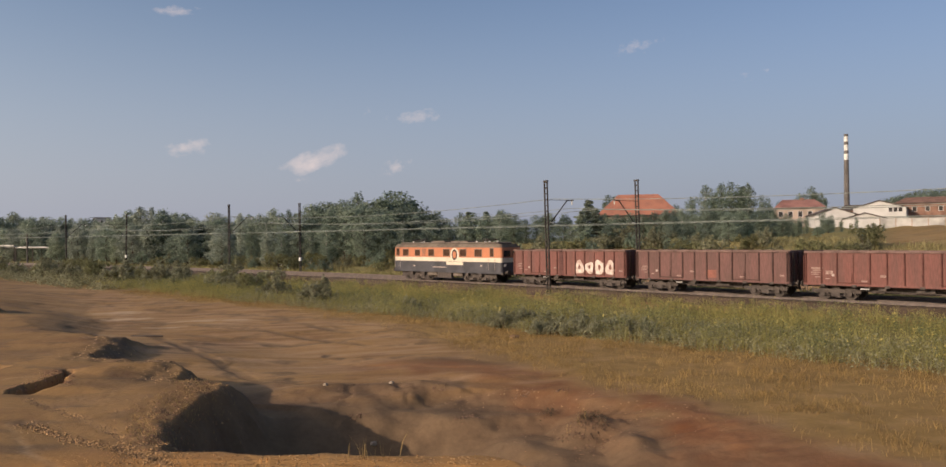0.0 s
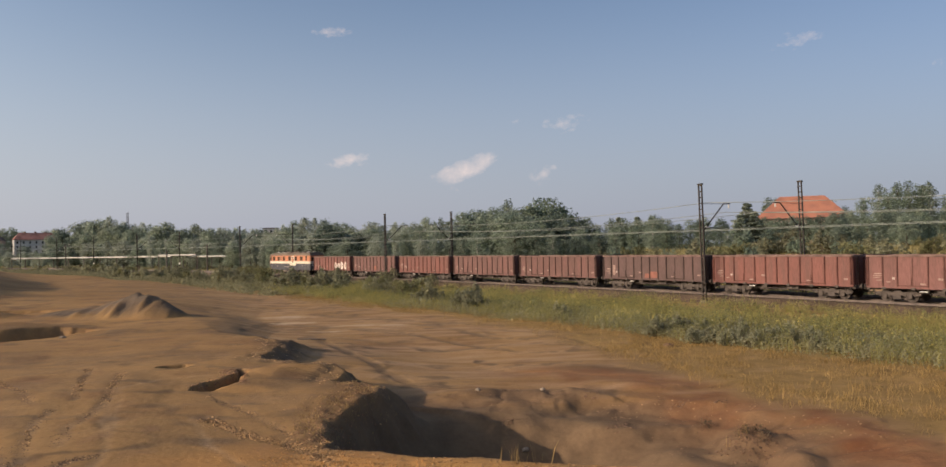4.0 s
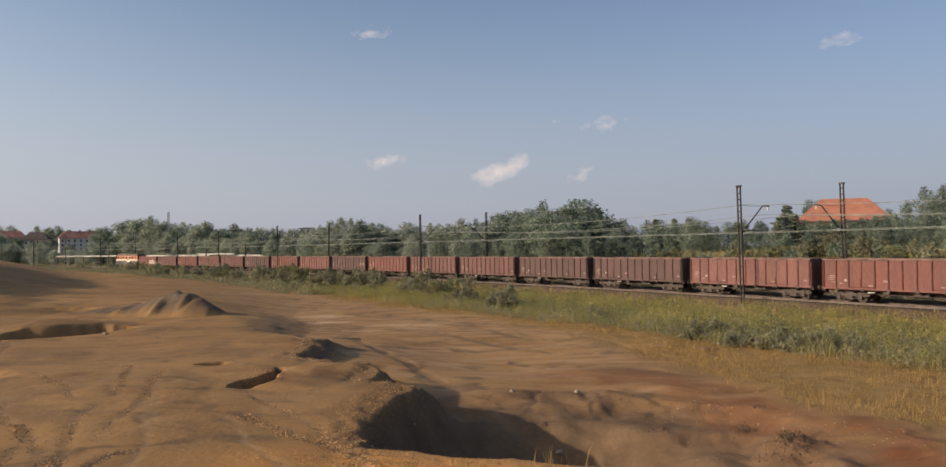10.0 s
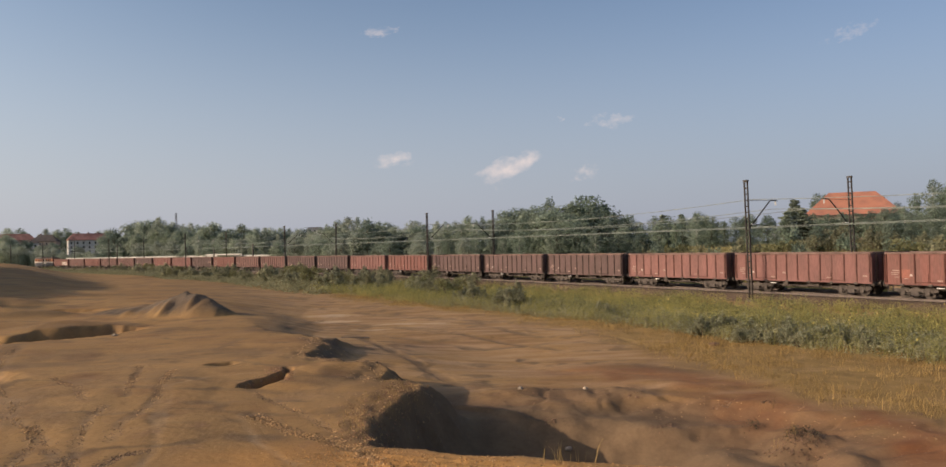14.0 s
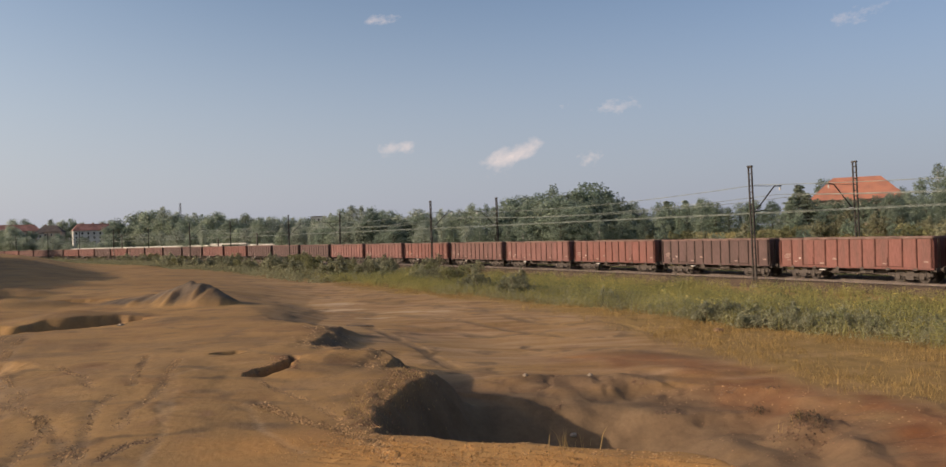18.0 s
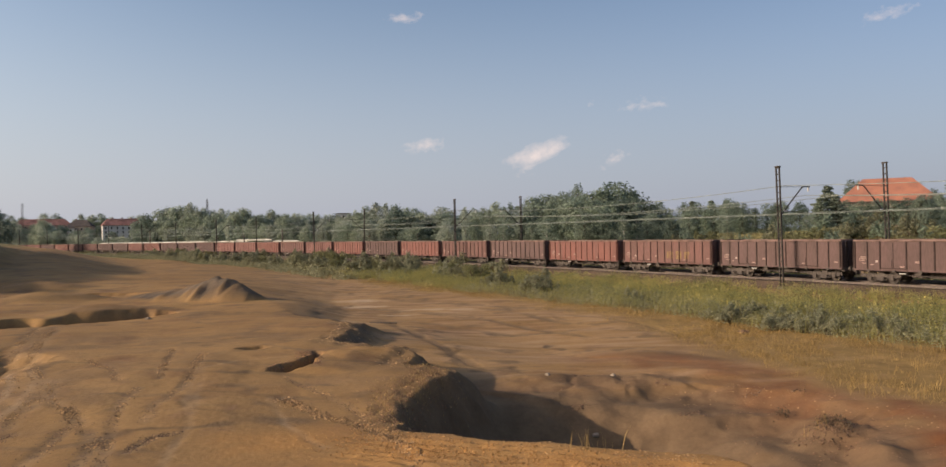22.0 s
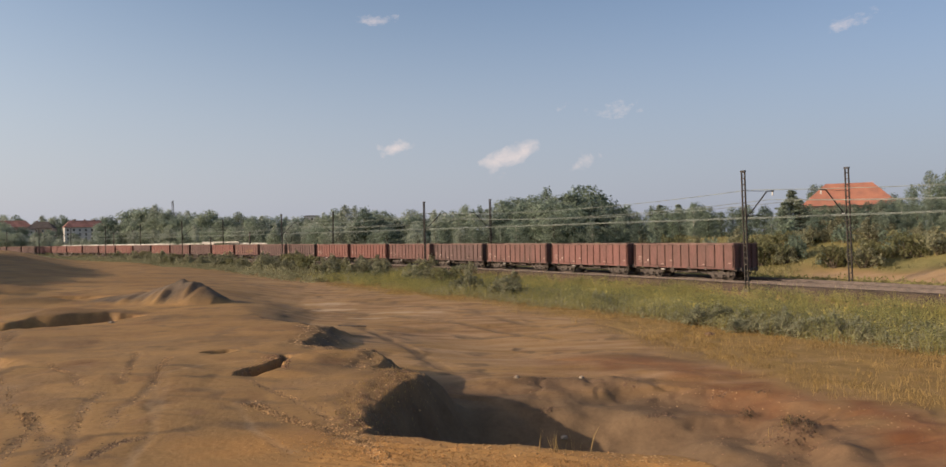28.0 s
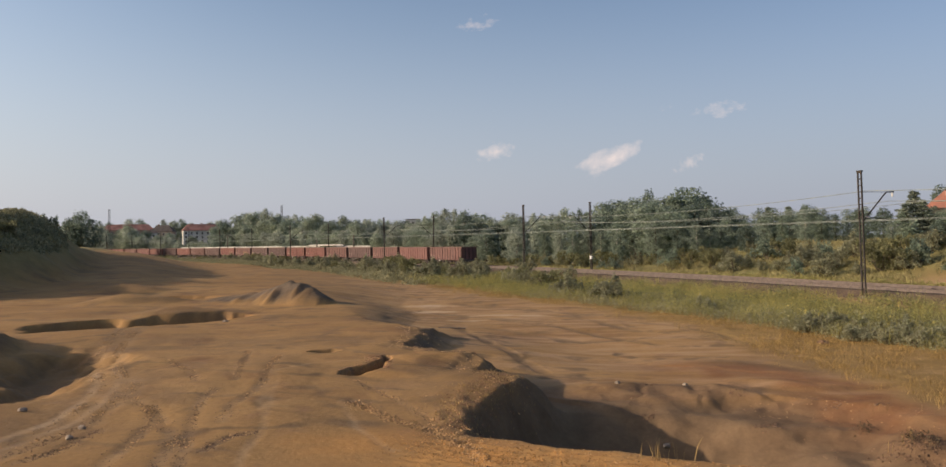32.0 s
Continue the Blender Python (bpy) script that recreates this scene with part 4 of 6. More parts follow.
def slab(outline, y0, y1):
    """A flat outline in x and z given thickness along y."""
    bm = bmesh.new()
    lo, hi = [bm.verts.new((x, y0, z)) for x, z in outline], [bm.verts.new((x, y1, z)) for x, z in outline]
    bm.faces.new(lo)
    bm.faces.new(hi[::-1])
    for i in range(len(outline)):
        j = (i + 1) % len(outline)
        bm.faces.new((lo[j], lo[i], hi[i], hi[j]))
    bmesh.ops.recalc_face_normals(bm, faces=bm.faces[:])
    return bm


def locomotive():
    """A box-shaped six-axle electric locomotive, nose towards +x."""
    root = empty("locomotive", Matrix())
    tagged(root, "orange, cream and dark grey electric locomotive with folded pantographs", "locomotive")
    L, W = 8.3, 1.48

    def shell(z0, z1, inset=0.0):
        bm = bmesh.new()
        n = 5
        ring = []
        for sx in (1, -1):
            for i in range(n + 1):
                a = math.pi / 2 * i / n
                px, py = L - inset - 0.45 + 0.45 * math.sin(a), W - inset - 0.30 + 0.30 * math.cos(a)
                ring.append((sx * px, sx * py))
            for i in range(n + 1):
                a = math.pi / 2 * (1 - i / n)
                px, py = L - inset - 0.45 + 0.45 * math.sin(a), W - inset - 0.30 + 0.30 * math.cos(a)
                ring.append((sx * px, -sx * py))
        lo, hi = [bm.verts.new((*p, z0)) for p in ring], [bm.verts.new((*p, z1)) for p in ring]
        for i in range(len(ring)):
            j = (i + 1) % len(ring)
            bm.faces.new((lo[j], lo[i], hi[i], hi[j]))
        bm.faces.new(lo)
        bm.faces.new(hi[::-1])
        bmesh.ops.recalc_face_normals(bm, faces=bm.faces[:])
        return bm

    part("lower_body", shell(0.92, 2.06), M_LOCO_GREY, root, "dark grey lower body band")
    part("cream_band", shell(2.06, 2.50), M_LOCO_CREAM, root, "cream body band")
    part("upper_body", shell(2.50, 3.52), M_LOCO_ORANGE, root, "orange upper body band")
    part("gutter", shell(3.52, 3.66, -0.02), M_LOCO_ROOF, root, "dusty roof gutter")
    part("roof", shell(3.66, 3.86, 0.16), M_LOCO_ROOF, root, "brown-grey dusty roof")
    part("roof_crown", bevelled(boxes((-7.5, 7.5, -1.1, 1.1, 3.86, 4.06)), 0.09), M_LOCO_ROOF, root)
    part("roof_hatch", bevelled(boxes((-2.9, -0.4, -0.8, 0.8, 4.06, 4.2)), 0.04), M_LOCO_ROOF, root)
    part("roof_hatch", bevelled(boxes((0.6, 2.6, -0.8, 0.8, 4.06, 4.22)), 0.04), M_LOCO_ROOF, root)
    for sx in (-1, 1):
        pan = [((sx * (5.0 + a), y, z0 + 0.16), (sx * (5.0 + c), y2, z1 + 0.16), 0.035) for a, y, z0, c, y2, z1 in
               ((-0.9, -0.6, 4.0, 0.9, -0.6, 4.12), (-0.9, 0.6, 4.0, 0.9, 0.6, 4.12), (0.9, -0.9, 4.2, 0.9, 0.9, 4.2), (-0.9, -0.6, 4.0, -0.9, 0.6, 4.0), (0.9, -0.6, 4.12, -0.7, 0.0, 4.26), (0.9, 0.6, 4.12, -0.7, 0.0, 4.26))]
        part("pantograph", bars(*pan), M_POLE, root, "folded pantograph")
        for y in (-0.6, 0.6):
            part("roof_insulator", bars(((sx * 4.1, y, 4.04), (sx * 4.1, y, 4.2), 0.1), ((sx * 5.9, y, 4.04), (sx * 5.9, y, 4.2), 0.1)), M_WHITE, root, "pale roof insulators")
        # cab front
        for y in (-0.62, 0.62):
            part("cab_window", boxes((sx * L - 0.02 if sx > 0 else -L - 0.02, sx * L + 0.02 if sx > 0 else -L + 0.02, y - 0.45, y + 0.45, 2.62, 3.22)), M_GLASS_DARK, root)
            part("headlight", bars(((sx * (L - 0.02), y * 1.5, 1.75), (sx * (L + 0.06), y * 1.5, 1.75), 0.14), sides=12), M_WHITE, root)
            part("buffer", bars(((sx * L, y * 1.4, 1.05), (sx * (L + 0.42), y * 1.4, 1.05), 0.1), ((sx * (L + 0.42), y * 1.4, 1.05), (sx * (L + 0.5), y * 1.4, 1.05), 0.24), sides=12), M_GEAR, root)
        part("end_beam", boxes((sx * L - 0.1, sx * L + 0.1, -1.35, 1.35, 0.82, 1.06)), M_GEAR, root)
        bogie(root, sx * 4.7, 3, 0.6, 0.92)
    for sy in (-1, 1):
        y0, y1 = sorted((sy * (W - 0.01), sy * (W + 0.012)))
        f0, f1 = sorted((sy * (W + 0.004), sy * (W + 0.03)))
        for x, w, h in ((-7.05, 0.44, 0.75), (-5.15, 0.95, 0.66), (-2.95, 0.9, 0.66), (-0.45, 0.95, 0.66), (1.95, 0.85, 0.66), (4.2, 0.8, 0.6), (6.2, 0.9, 0.66), (7.55, 0.44, 0.75)):
            win = part("window", boxes((x - w / 2, x + w / 2, y0, y1, 2.66, 2.66 + h)), M_LOCO_WINDOW, root, "brown side window")
            part("window_frame", boxes(*[(x + a, x + b, f0, f1, z0, z1) for a, b, z0, z1 in ((-w / 2 - 0.05, w / 2 + 0.05, 2.60, 2.66), (-w / 2 - 0.05, w / 2 + 0.05, 2.66 + h, 2.72 + h), (-w / 2 - 0.05, -w / 2, 2.66, 2.66 + h), (w / 2, w / 2 + 0.05, 2.66, 2.66 + h))]), M_LOCO_ROOF, win)
        part("name_bars", boxes((-0.4, 1.7, f0, f1, 1.42, 1.52), (4.6, 4.9, f0, f1, 1.46, 1.62), (-5.7, -5.45, f0, f1, 1.62, 1.8)), M_CHALK, root, "pale lettering on grey")
        # emblem: a white shield with a dark ring over a white plate
        part("emblem_plate", boxes((-2.95, -0.45, f0, f1, 1.72, 2.1)), M_LOCO_CREAM, root, "white plate under the emblem")
        arch = [(-2.32, 2.1), (-1.08, 2.1)] + [(-1.7 + 0.62 * math.cos(math.pi * i / 12), 2.85 + 0.62 * math.sin(math.pi * i / 12)) for i in range(13)]
        part("emblem", slab(arch, f0, f1), M_LOCO_CREAM, root, "white arched emblem panel")
        q0, q1 = sorted((sy * (W + 0.03), sy * (W + 0.04)))
        rim, core = [[(-1.7 + 0.40 * k * math.cos(6.2832 * i / 18), 2.78 + 0.56 * k * math.sin(6.2832 * i / 18)) for i in range(18)] for k in (1.0, 0.66)]
        part("emblem_ring", slab(rim, q0, q1), M_BLACK, root, "dark oval emblem ring")
        c0, c1 = sorted((sy * (W + 0.04), sy * (W + 0.046)))
        part("emblem_core", slab(core, c0, c1), M_LOCO_ORANGE, root, "orange centre of the emblem")
        part("louvre", boxes(*[(2.85, 3.45, f0, f1, 2.68 + 0.12 * i, 2.74 + 0.12 * i) for i in range(6)]), M_LOCO_ROOF, root, "ventilation louvre")
        part("lower_moulding", boxes((-L + 0.5, L - 0.5, f0, f1, 2.04, 2.08)), M_LOCO_ROOF, root)
        part("sill_beam", boxes((-L + 0.4, L - 0.4, sy * (W - 0.08) - 0.04, sy * (W - 0.08) + 0.04, 0.92, 1.02)), M_GEAR, root)
        for x in (-5.3, -3.4, 3.4, 5.3):
            part("sand_box", bevelled(boxes((x - 0.22, x + 0.22, sy * 1.28 - 0.14, sy * 1.28 + 0.14, 0.62, 0.96)), 0.03), M_GEAR, root)
        for x in (-2.0, 2.0):
            part("air_tank", bars(((x - 0.7, sy * 1.15, 0.72), (x + 0.7, sy * 1.15, 0.72), 0.2), sides=10), M_LOCO_ROOF, root, "dusty air tank")
        for x in (-7.5, -6.6, 7.1, 8.0):
            part("handrail", bars(((x, sy * (W + 0.05), 1.3), (x, sy * (W + 0.05), 2.4), 0.02)), M_CHALK, root)
        part("step", boxes(*[(x - 0.25, x + 0.25, sy * W - 0.12, sy * W + 0.05, 0.4, 0.46) for x in (-7.0, 7.0)]), M_GEAR, root)
        part("underframe_box", boxes((-1.1, 1.1, sy * 1.2 - 0.2, sy * 1.2 + 0.2, 0.35, 1.0)), M_GEAR, root)
    return root


# wagon, where its side is patched, how wide, from what height, how tall
PRIMER, SCUFF, TAG = "patch of orange primer", "pale scuffed patch of paint", "faded yellow painted scrawl"
REPAINTED = [(1, -0.8, 0.9, 1.25, 0.6, M_PATCH, PRIMER), (5, -0.95, 0.95, 1.2, 0.6, M_PATCH, PRIMER), (5, 0.05, 0.6, 1.2, 0.4, M_PATCH, PRIMER), (2, 4.5, 0.5, 1.75, 0.25, M_LETTER, SCUFF), (2, 5.2, 0.8, 2.1, 0.12, M_LETTER, SCUFF),
             (5, 4.7, 0.35, 1.5, 0.9, M_LETTER, SCUFF), (9, 4.5, 0.16, 1.3, 1.1, M_LETTER, SCUFF), (9, 4.66, 0.45, 2.2, 0.25, M_LETTER, SCUFF), (9, 5.4, 0.2, 1.3, 0.5, M_LETTER, SCUFF), (8, -4.9, 0.5, 1.9, 0.3, M_LETTER, SCUFF), (8, -5.9, 0.6, 1.85, 0.4, M_LETTER, SCUFF),
             (30, -1.2, 0.9, 1.5, 0.7, M_TAG, TAG), (30, -2.4, 0.8, 1.45, 0.8, M_TAG, TAG), (30, -3.5, 0.7, 1.5, 0.7, M_TAG, TAG), (21, 4.6, 0.8, 1.5, 0.6, M_PATCH, PRIMER), (33, 4.8, 0.5, 1.6, 0.5, M_LETTER, SCUFF)]
# 0 red, 1 brown-red, 2 dark brown, 3 faded
KINDS = [0, 1, 0, 1, 1, 2, 0, 3, 2, 0, 1, 1, 2, 2, 3, 0, 2, 2, 2, 3, 3, 0, 1, 3, 0, 2, 0, 1, 2, 0, 1, 2, 2, 0, 0, 1, 2, 1, 3, 1]


def graffiti(root):
    """Pale painted bubble letters on the first wagon's side."""
    for x, w, h in ((-1.5, 1.0, 1.2), (-2.6, 0.95, 1.0), (-3.7, 1.0, 1.4), (-4.85, 1.0, 1.25)):
        bm = bmesh.new()
        n = 16
        rings = []
        for k0, yy in ((1.0, 1.46), (1.0, 1.492), (0.36, 1.492), (0.36, 1.46)):
            ring = []
            for i in range(n):
                a = 6.2832 * i / n
                k = k0 * (1 + 0.16 * math.sin(3 * a + x * 2))
                ring.append(bm.verts.new((x + math.cos(a) * w / 2 * k * (0.8 if k0 < 1 else 1), yy, 1.78 + math.sin(a) * h / 2 * k + (0.06 if k0 < 1 else 0))))
            rings.append(ring)
        for r in range(4):
            for i in range(n):
                j = (i + 1) % n
                bm.faces.new((rings[r][i], rings[r][j], rings[(r + 1) % 4][j], rings[(r + 1) % 4][i]))
        bmesh.ops.recalc_face_normals(bm, faces=bm.faces[:])
        part("graffiti", bm, M_GRAFFITI, root, "pale painted graffiti shape")


def build_train():
    protos, units = {}, []
    for i, k in enumerate(KINDS):
        if i == 0:
            w = wagon(k)
            graffiti(w)
            w["label"] = "red open freight wagon with pale graffiti shapes on its side"
        elif k not in protos:
            w = protos[k] = wagon(k)
        else:
            w = copy_thing(protos[k], Matrix())
        units.append((w, -(i + 0.5) * WAGON))
    # sides patched in primer, scuffed or painted on
    for i, x, wide, z0, tall, paint, words in REPAINTED:
        part("patched_panel", boxes((x, x + wide, 1.455, 1.486, z0, z0 + tall)), paint, units[i][0], words)
    units.append((locomotive(), 9.5))
    return units


# distance along the line of the coupling behind the locomotive
RUN_T = (0.0, 1.0, 2.0, 3.0, 6.0, 9.0, 13.0, 23.0, 29.0, 32.0)
RUN_S = (18.3, 38.3, 58.1, 77.65, 136.4, 196.6, 276.4, 476.2, 595.7, 654.8)


def run(t):
    """Smooth run of the train (cubic through the known distances)."""
    T, S = RUN_T, RUN_S
    v = [(S[1] - S[0]) / (T[1] - T[0])] + [(S[i + 1] - S[i - 1]) / (T[i + 1] - T[i - 1]) for i in range(1, len(T) - 1)] + [(S[-1] - S[-2]) / (T[-1] - T[-2])]
    i = max(0, min(len(T) - 2, sum(t >= a for a in T) - 1))
    h = T[i + 1] - T[i]
    u = (t - T[i]) / h
    return (2 * u ** 3 - 3 * u ** 2 + 1) * S[i] + (u ** 3 - 2 * u ** 2 + u) * h * v[i] + (-2 * u ** 3 + 3 * u ** 2) * S[i + 1] + (u ** 3 - u ** 2) * h * v[i + 1]


build_line()
build_catenary()
UNITS = build_train()


# ---- plants ----
def leaf_material(name, col, col2, trans=0.55):
    return mat(name, col, 0.6, 0.25, 0.35, col2=col2, bscale=3.0, island=0.3, obj=0.18, trans=trans, spec=0.4)


M_BARK = mat("bark", (0.13, 0.10, 0.075), 0.9, 0.35, 3.0, 0.8, 12.0)
M_BARK_PALE = mat("birch_bark", (0.5, 0.47, 0.42), 0.8, 0.35, 2.0)
M_LEAF = leaf_material("leaf_green", (0.205, 0.255, 0.185), (0.165, 0.215, 0.155))
M_LEAF_GREY = leaf_material("leaf_greyish", (0.245, 0.295, 0.225), (0.20, 0.25, 0.19))
M_LEAF_DARK = leaf_material("leaf_dark", (0.155, 0.20, 0.155), (0.125, 0.165, 0.13))
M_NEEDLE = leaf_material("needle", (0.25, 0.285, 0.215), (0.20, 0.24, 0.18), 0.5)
# two leaf colours lightened to put distance haze into the far left trees
M_LEAF_HAZE = leaf_material("leaf_hazed", (0.36, 0.40, 0.325), (0.30, 0.34, 0.275), 0.6)
M_LEAF_HAZE_GREEN = leaf_material("leaf_hazed_green", (0.31, 0.355, 0.265), (0.255, 0.30, 0.225), 0.6)
M_BUSH_LEAF = leaf_material("bush_leaf", (0.29, 0.285, 0.18), (0.23, 0.23, 0.14))
M_LEAF_YELLOW = leaf_material("leaf_yellowish", (0.22, 0.21, 0.10), (0.16, 0.17, 0.08))


def foliage(blobs, count, size, seed, flat=0.0):
    """Leaf sprays over the skins of a group of lobes: small bent quads of uneven size, with gaps."""
    g = random.Random(seed)
    verts, faces = [], []
    weight = [b[3] * b[4] + 0.2 for b in blobs]
    for _ in range(count):
        cx, cy, cz, rx, rz = g.choices(blobs, weight)[0]
        d = Vector((g.gauss(0, 1), g.gauss(0, 1), g.gauss(0, 1) + 0.25)).normalized()
        k = g.uniform(0.5, 1.25)
        if g.random() < 0.06:
            k *= g.uniform(1.05, 1.25)
        p = Vector((cx + d.x * rx * k, cy + d.y * rx * k, cz + d.z * rz * k))
        nrm = (d + Vector((g.gauss(0, 0.6), g.gauss(0, 0.6), g.gauss(0, 0.6) + flat))).normalized()
        u = nrm.orthogonal().normalized()
        u = Matrix.Rotation(g.uniform(0, 6.28), 3, nrm) @ u
        w = nrm.cross(u)
        sz = size * g.uniform(0.5, 1.35)
        b = len(verts)
        verts += [tuple(p - u * sz), tuple(p - w * sz * 0.6 + nrm * sz * 0.2), tuple(p + u * sz * 1.1), tuple(p + w * sz * 0.6 + nrm * sz * 0.15)]
        faces.append((b, b + 1, b + 2, b + 3))
    return verts, faces


def tree(name, label, shape, leaf, bark, seed, count=1500, size=0.34):
    """A tree ten metres high: tapered trunk, limbs, crown of many leaf sprays."""
    g = random.Random(seed)
    root = empty(name, Matrix())
    tagged(root, label, "tree")
    bm = bmesh.new()
    blobs = []
    if shape == "round":
        bar(bm, (0, 0, -0.6), (0.1, 0, 3.2), 0.24, 7, 0.17)
        bar(bm, (0.1, 0, 3.2), (0.0, 0.1, 8.4), 0.17, 6, 0.04)
        for i in range(20):
            a, h = i * 2.4 + g.uniform(-0.4, 0.4), 0.9 + i * 0.4 + g.uniform(-0.4, 0.4)
            reach = (2.7 * math.sin(math.pi * min(1, (h + 1.4) / 11.2)) ** 0.6) * g.uniform(0.5, 1.0)
            tip = (math.cos(a) * reach, math.sin(a) * reach, h)
            bar(bm, (0.05, 0.05, max(0.6, h - 1.7)), tip, 0.07, 5, 0.02)
            r = g.uniform(0.65, 1.25)
            blobs.append((*tip, r, r * g.uniform(0.65, 0.95)))
        blobs += [(0, 0, 8.8, 1.1, 1.2), (0.3, 0.2, 6.0, 2.0, 2.2), (0, 0, 3.0, 2.0, 2.0)]
    elif shape == "tall":
        bar(bm, (0, 0, -0.6), (0, 0, 9.0), 0.16, 7, 0.03)
        for i in range(18):
            a, h = i * 2.4, 1.0 + i * 0.46 + g.uniform(-0.2, 0.2)
            reach = g.uniform(0.3, 1.35) * (1.15 - 0.6 * abs(h - 5) / 5)
            tip = (math.cos(a) * reach, math.sin(a) * reach, h)
            bar(bm, (0, 0, max(0.5, h - 1.2)), tip, 0.04, 5, 0.015)
            r = g.uniform(0.55, 1.05)
            blobs.append((*tip, r, r * 1.15))
        blobs.append((0, 0, 9.3, 0.5, 0.75))
    elif shape == "poplar":
        bar(bm, (0, 0, -0.6), (0, 0, 9.2), 0.2, 7, 0.03)
        for i in range(11):
            h = 1.6 + i * 0.75
            a = g.uniform(0, 6.28)
            tip = (math.cos(a) * 0.3, math.sin(a) * 0.3, h)
            bar(bm, (0, 0, h - 0.8), tip, 0.04, 5, 0.015)
            blobs.append((*tip, 0.95 * math.sin(math.pi * min(0.96, (h + 1.2) / 11)) + 0.12, 0.95))
    else:
        bar(bm, (0, 0, -0.6), (0, 0, 9.8), 0.18, 7, 0.02)
        for i in range(26):
            h = 1.0 + i * 0.345
            a = i * 2.4
            reach = (10 - h) * 0.27 * g.uniform(0.7, 1.15)
            tip = (math.cos(a) * reach, math.sin(a) * reach, h - 0.15)
            bar(bm, (0, 0, h + 0.15), tip, 0.035, 4, 0.012)
            blobs.append((tip[0] * 0.65, tip[1] * 0.65, h, 0.25 + reach * 0.42, 0.24))
    part("trunk", bm, bark, root)
    crown = from_arrays("crown", *foliage(blobs, count, size, seed + 5), leaf, root)
    return root


def bush(name, label, leaf, seed, count=750, size=0.11):
    g = random.Random(seed)
    root = empty(name, Matrix())
    tagged(root, label, "bush")
    bm, blobs = bmesh.new(), []
    for i in range(15):
        a, h, reach = g.uniform(0, 6.28), g.uniform(0.3, 1.8), g.uniform(0.1, 1.15)
        tip = (math.cos(a) * reach, math.sin(a) * reach, h)
        bar(bm, (0, 0, -0.25), tip, 0.035, 5, 0.01)
        blobs.append((tip[0], tip[1], h * 0.85, g.uniform(0.2, 0.42), g.uniform(0.25, 0.5)))
    part("stem", bm, M_BARK, root)
    from_arrays("foliage", *foliage(blobs, count, size, seed + 3), leaf, root)
    return root


# tree-top line: bearing in degrees, elevation of the tops in degrees
SKYLINE = ((-40, 2.1), (-37, 1.9), (-35, 1.6), (-32, 1.45), (-30, 1.35), (-28, 1.2), (-26, 1.15), (-24.7, 1.8), (-22, 2.2), (-19.5, 1.9), (-15.3, 1.75), (-11.8, 1.7), (-8.2, 2.35), (-6.5, 1.9), (-4.3, 1.9),
           (-1.9, 2.25), (0.4, 2.15), (2.6, 2.55), (5.6, 3.2), (8.4, 3.2), (10.2, 2.1), (12, 1.75), (14.3, 2.2), (16, 2.1), (18, 1.75), (20, 1.9), (22, 1.7), (24, 1.2), (28, 1.5), (29.2, 2.9), (30.6, 3.6), (32, 3.7), (33, 3.3), (34.2, 1.6), (36, 1.0), (40, 0.7), (46, 0.8))


def skyline(b):
    return float(np.interp(b, [p[0] for p in SKYLINE], [p[1] for p in SKYLINE]))


def line_distance(b, off):
    """How far the line's offset is along a bearing."""
    p = np.array([line(s, off)[:2] for s in np.arange(-60, 700, 2.0)])
    bb = np.degrees(np.arctan2(p[:, 0], p[:, 1]))
    i = int(np.argmin(np.abs(bb - b)))
    return float(np.hypot(*p[i]))


def plant(proto, x, y, height, squat=1.0, base=10.0):
    k = height / (10.9 if base == 10.0 else base)
    m = pose(x, y, ground_z(x, y) - 0.05, 0, 0, rnd.uniform(0, 360)) @ Matrix.Diagonal((k * squat, k * squat, k, 1))
    if not proto["used"]:
        proto["used"] = True
        proto["ob"].matrix_basis = m
        return proto["ob"]
    first = proto["ob"].matrix_basis.to_scale()
    return copy_thing(proto["ob"], m @ Matrix.Diagonal((1 / first.x, 1 / first.y, 1 / first.z, 1)))


def proto(ob):
    return {"ob": ob, "used": False}


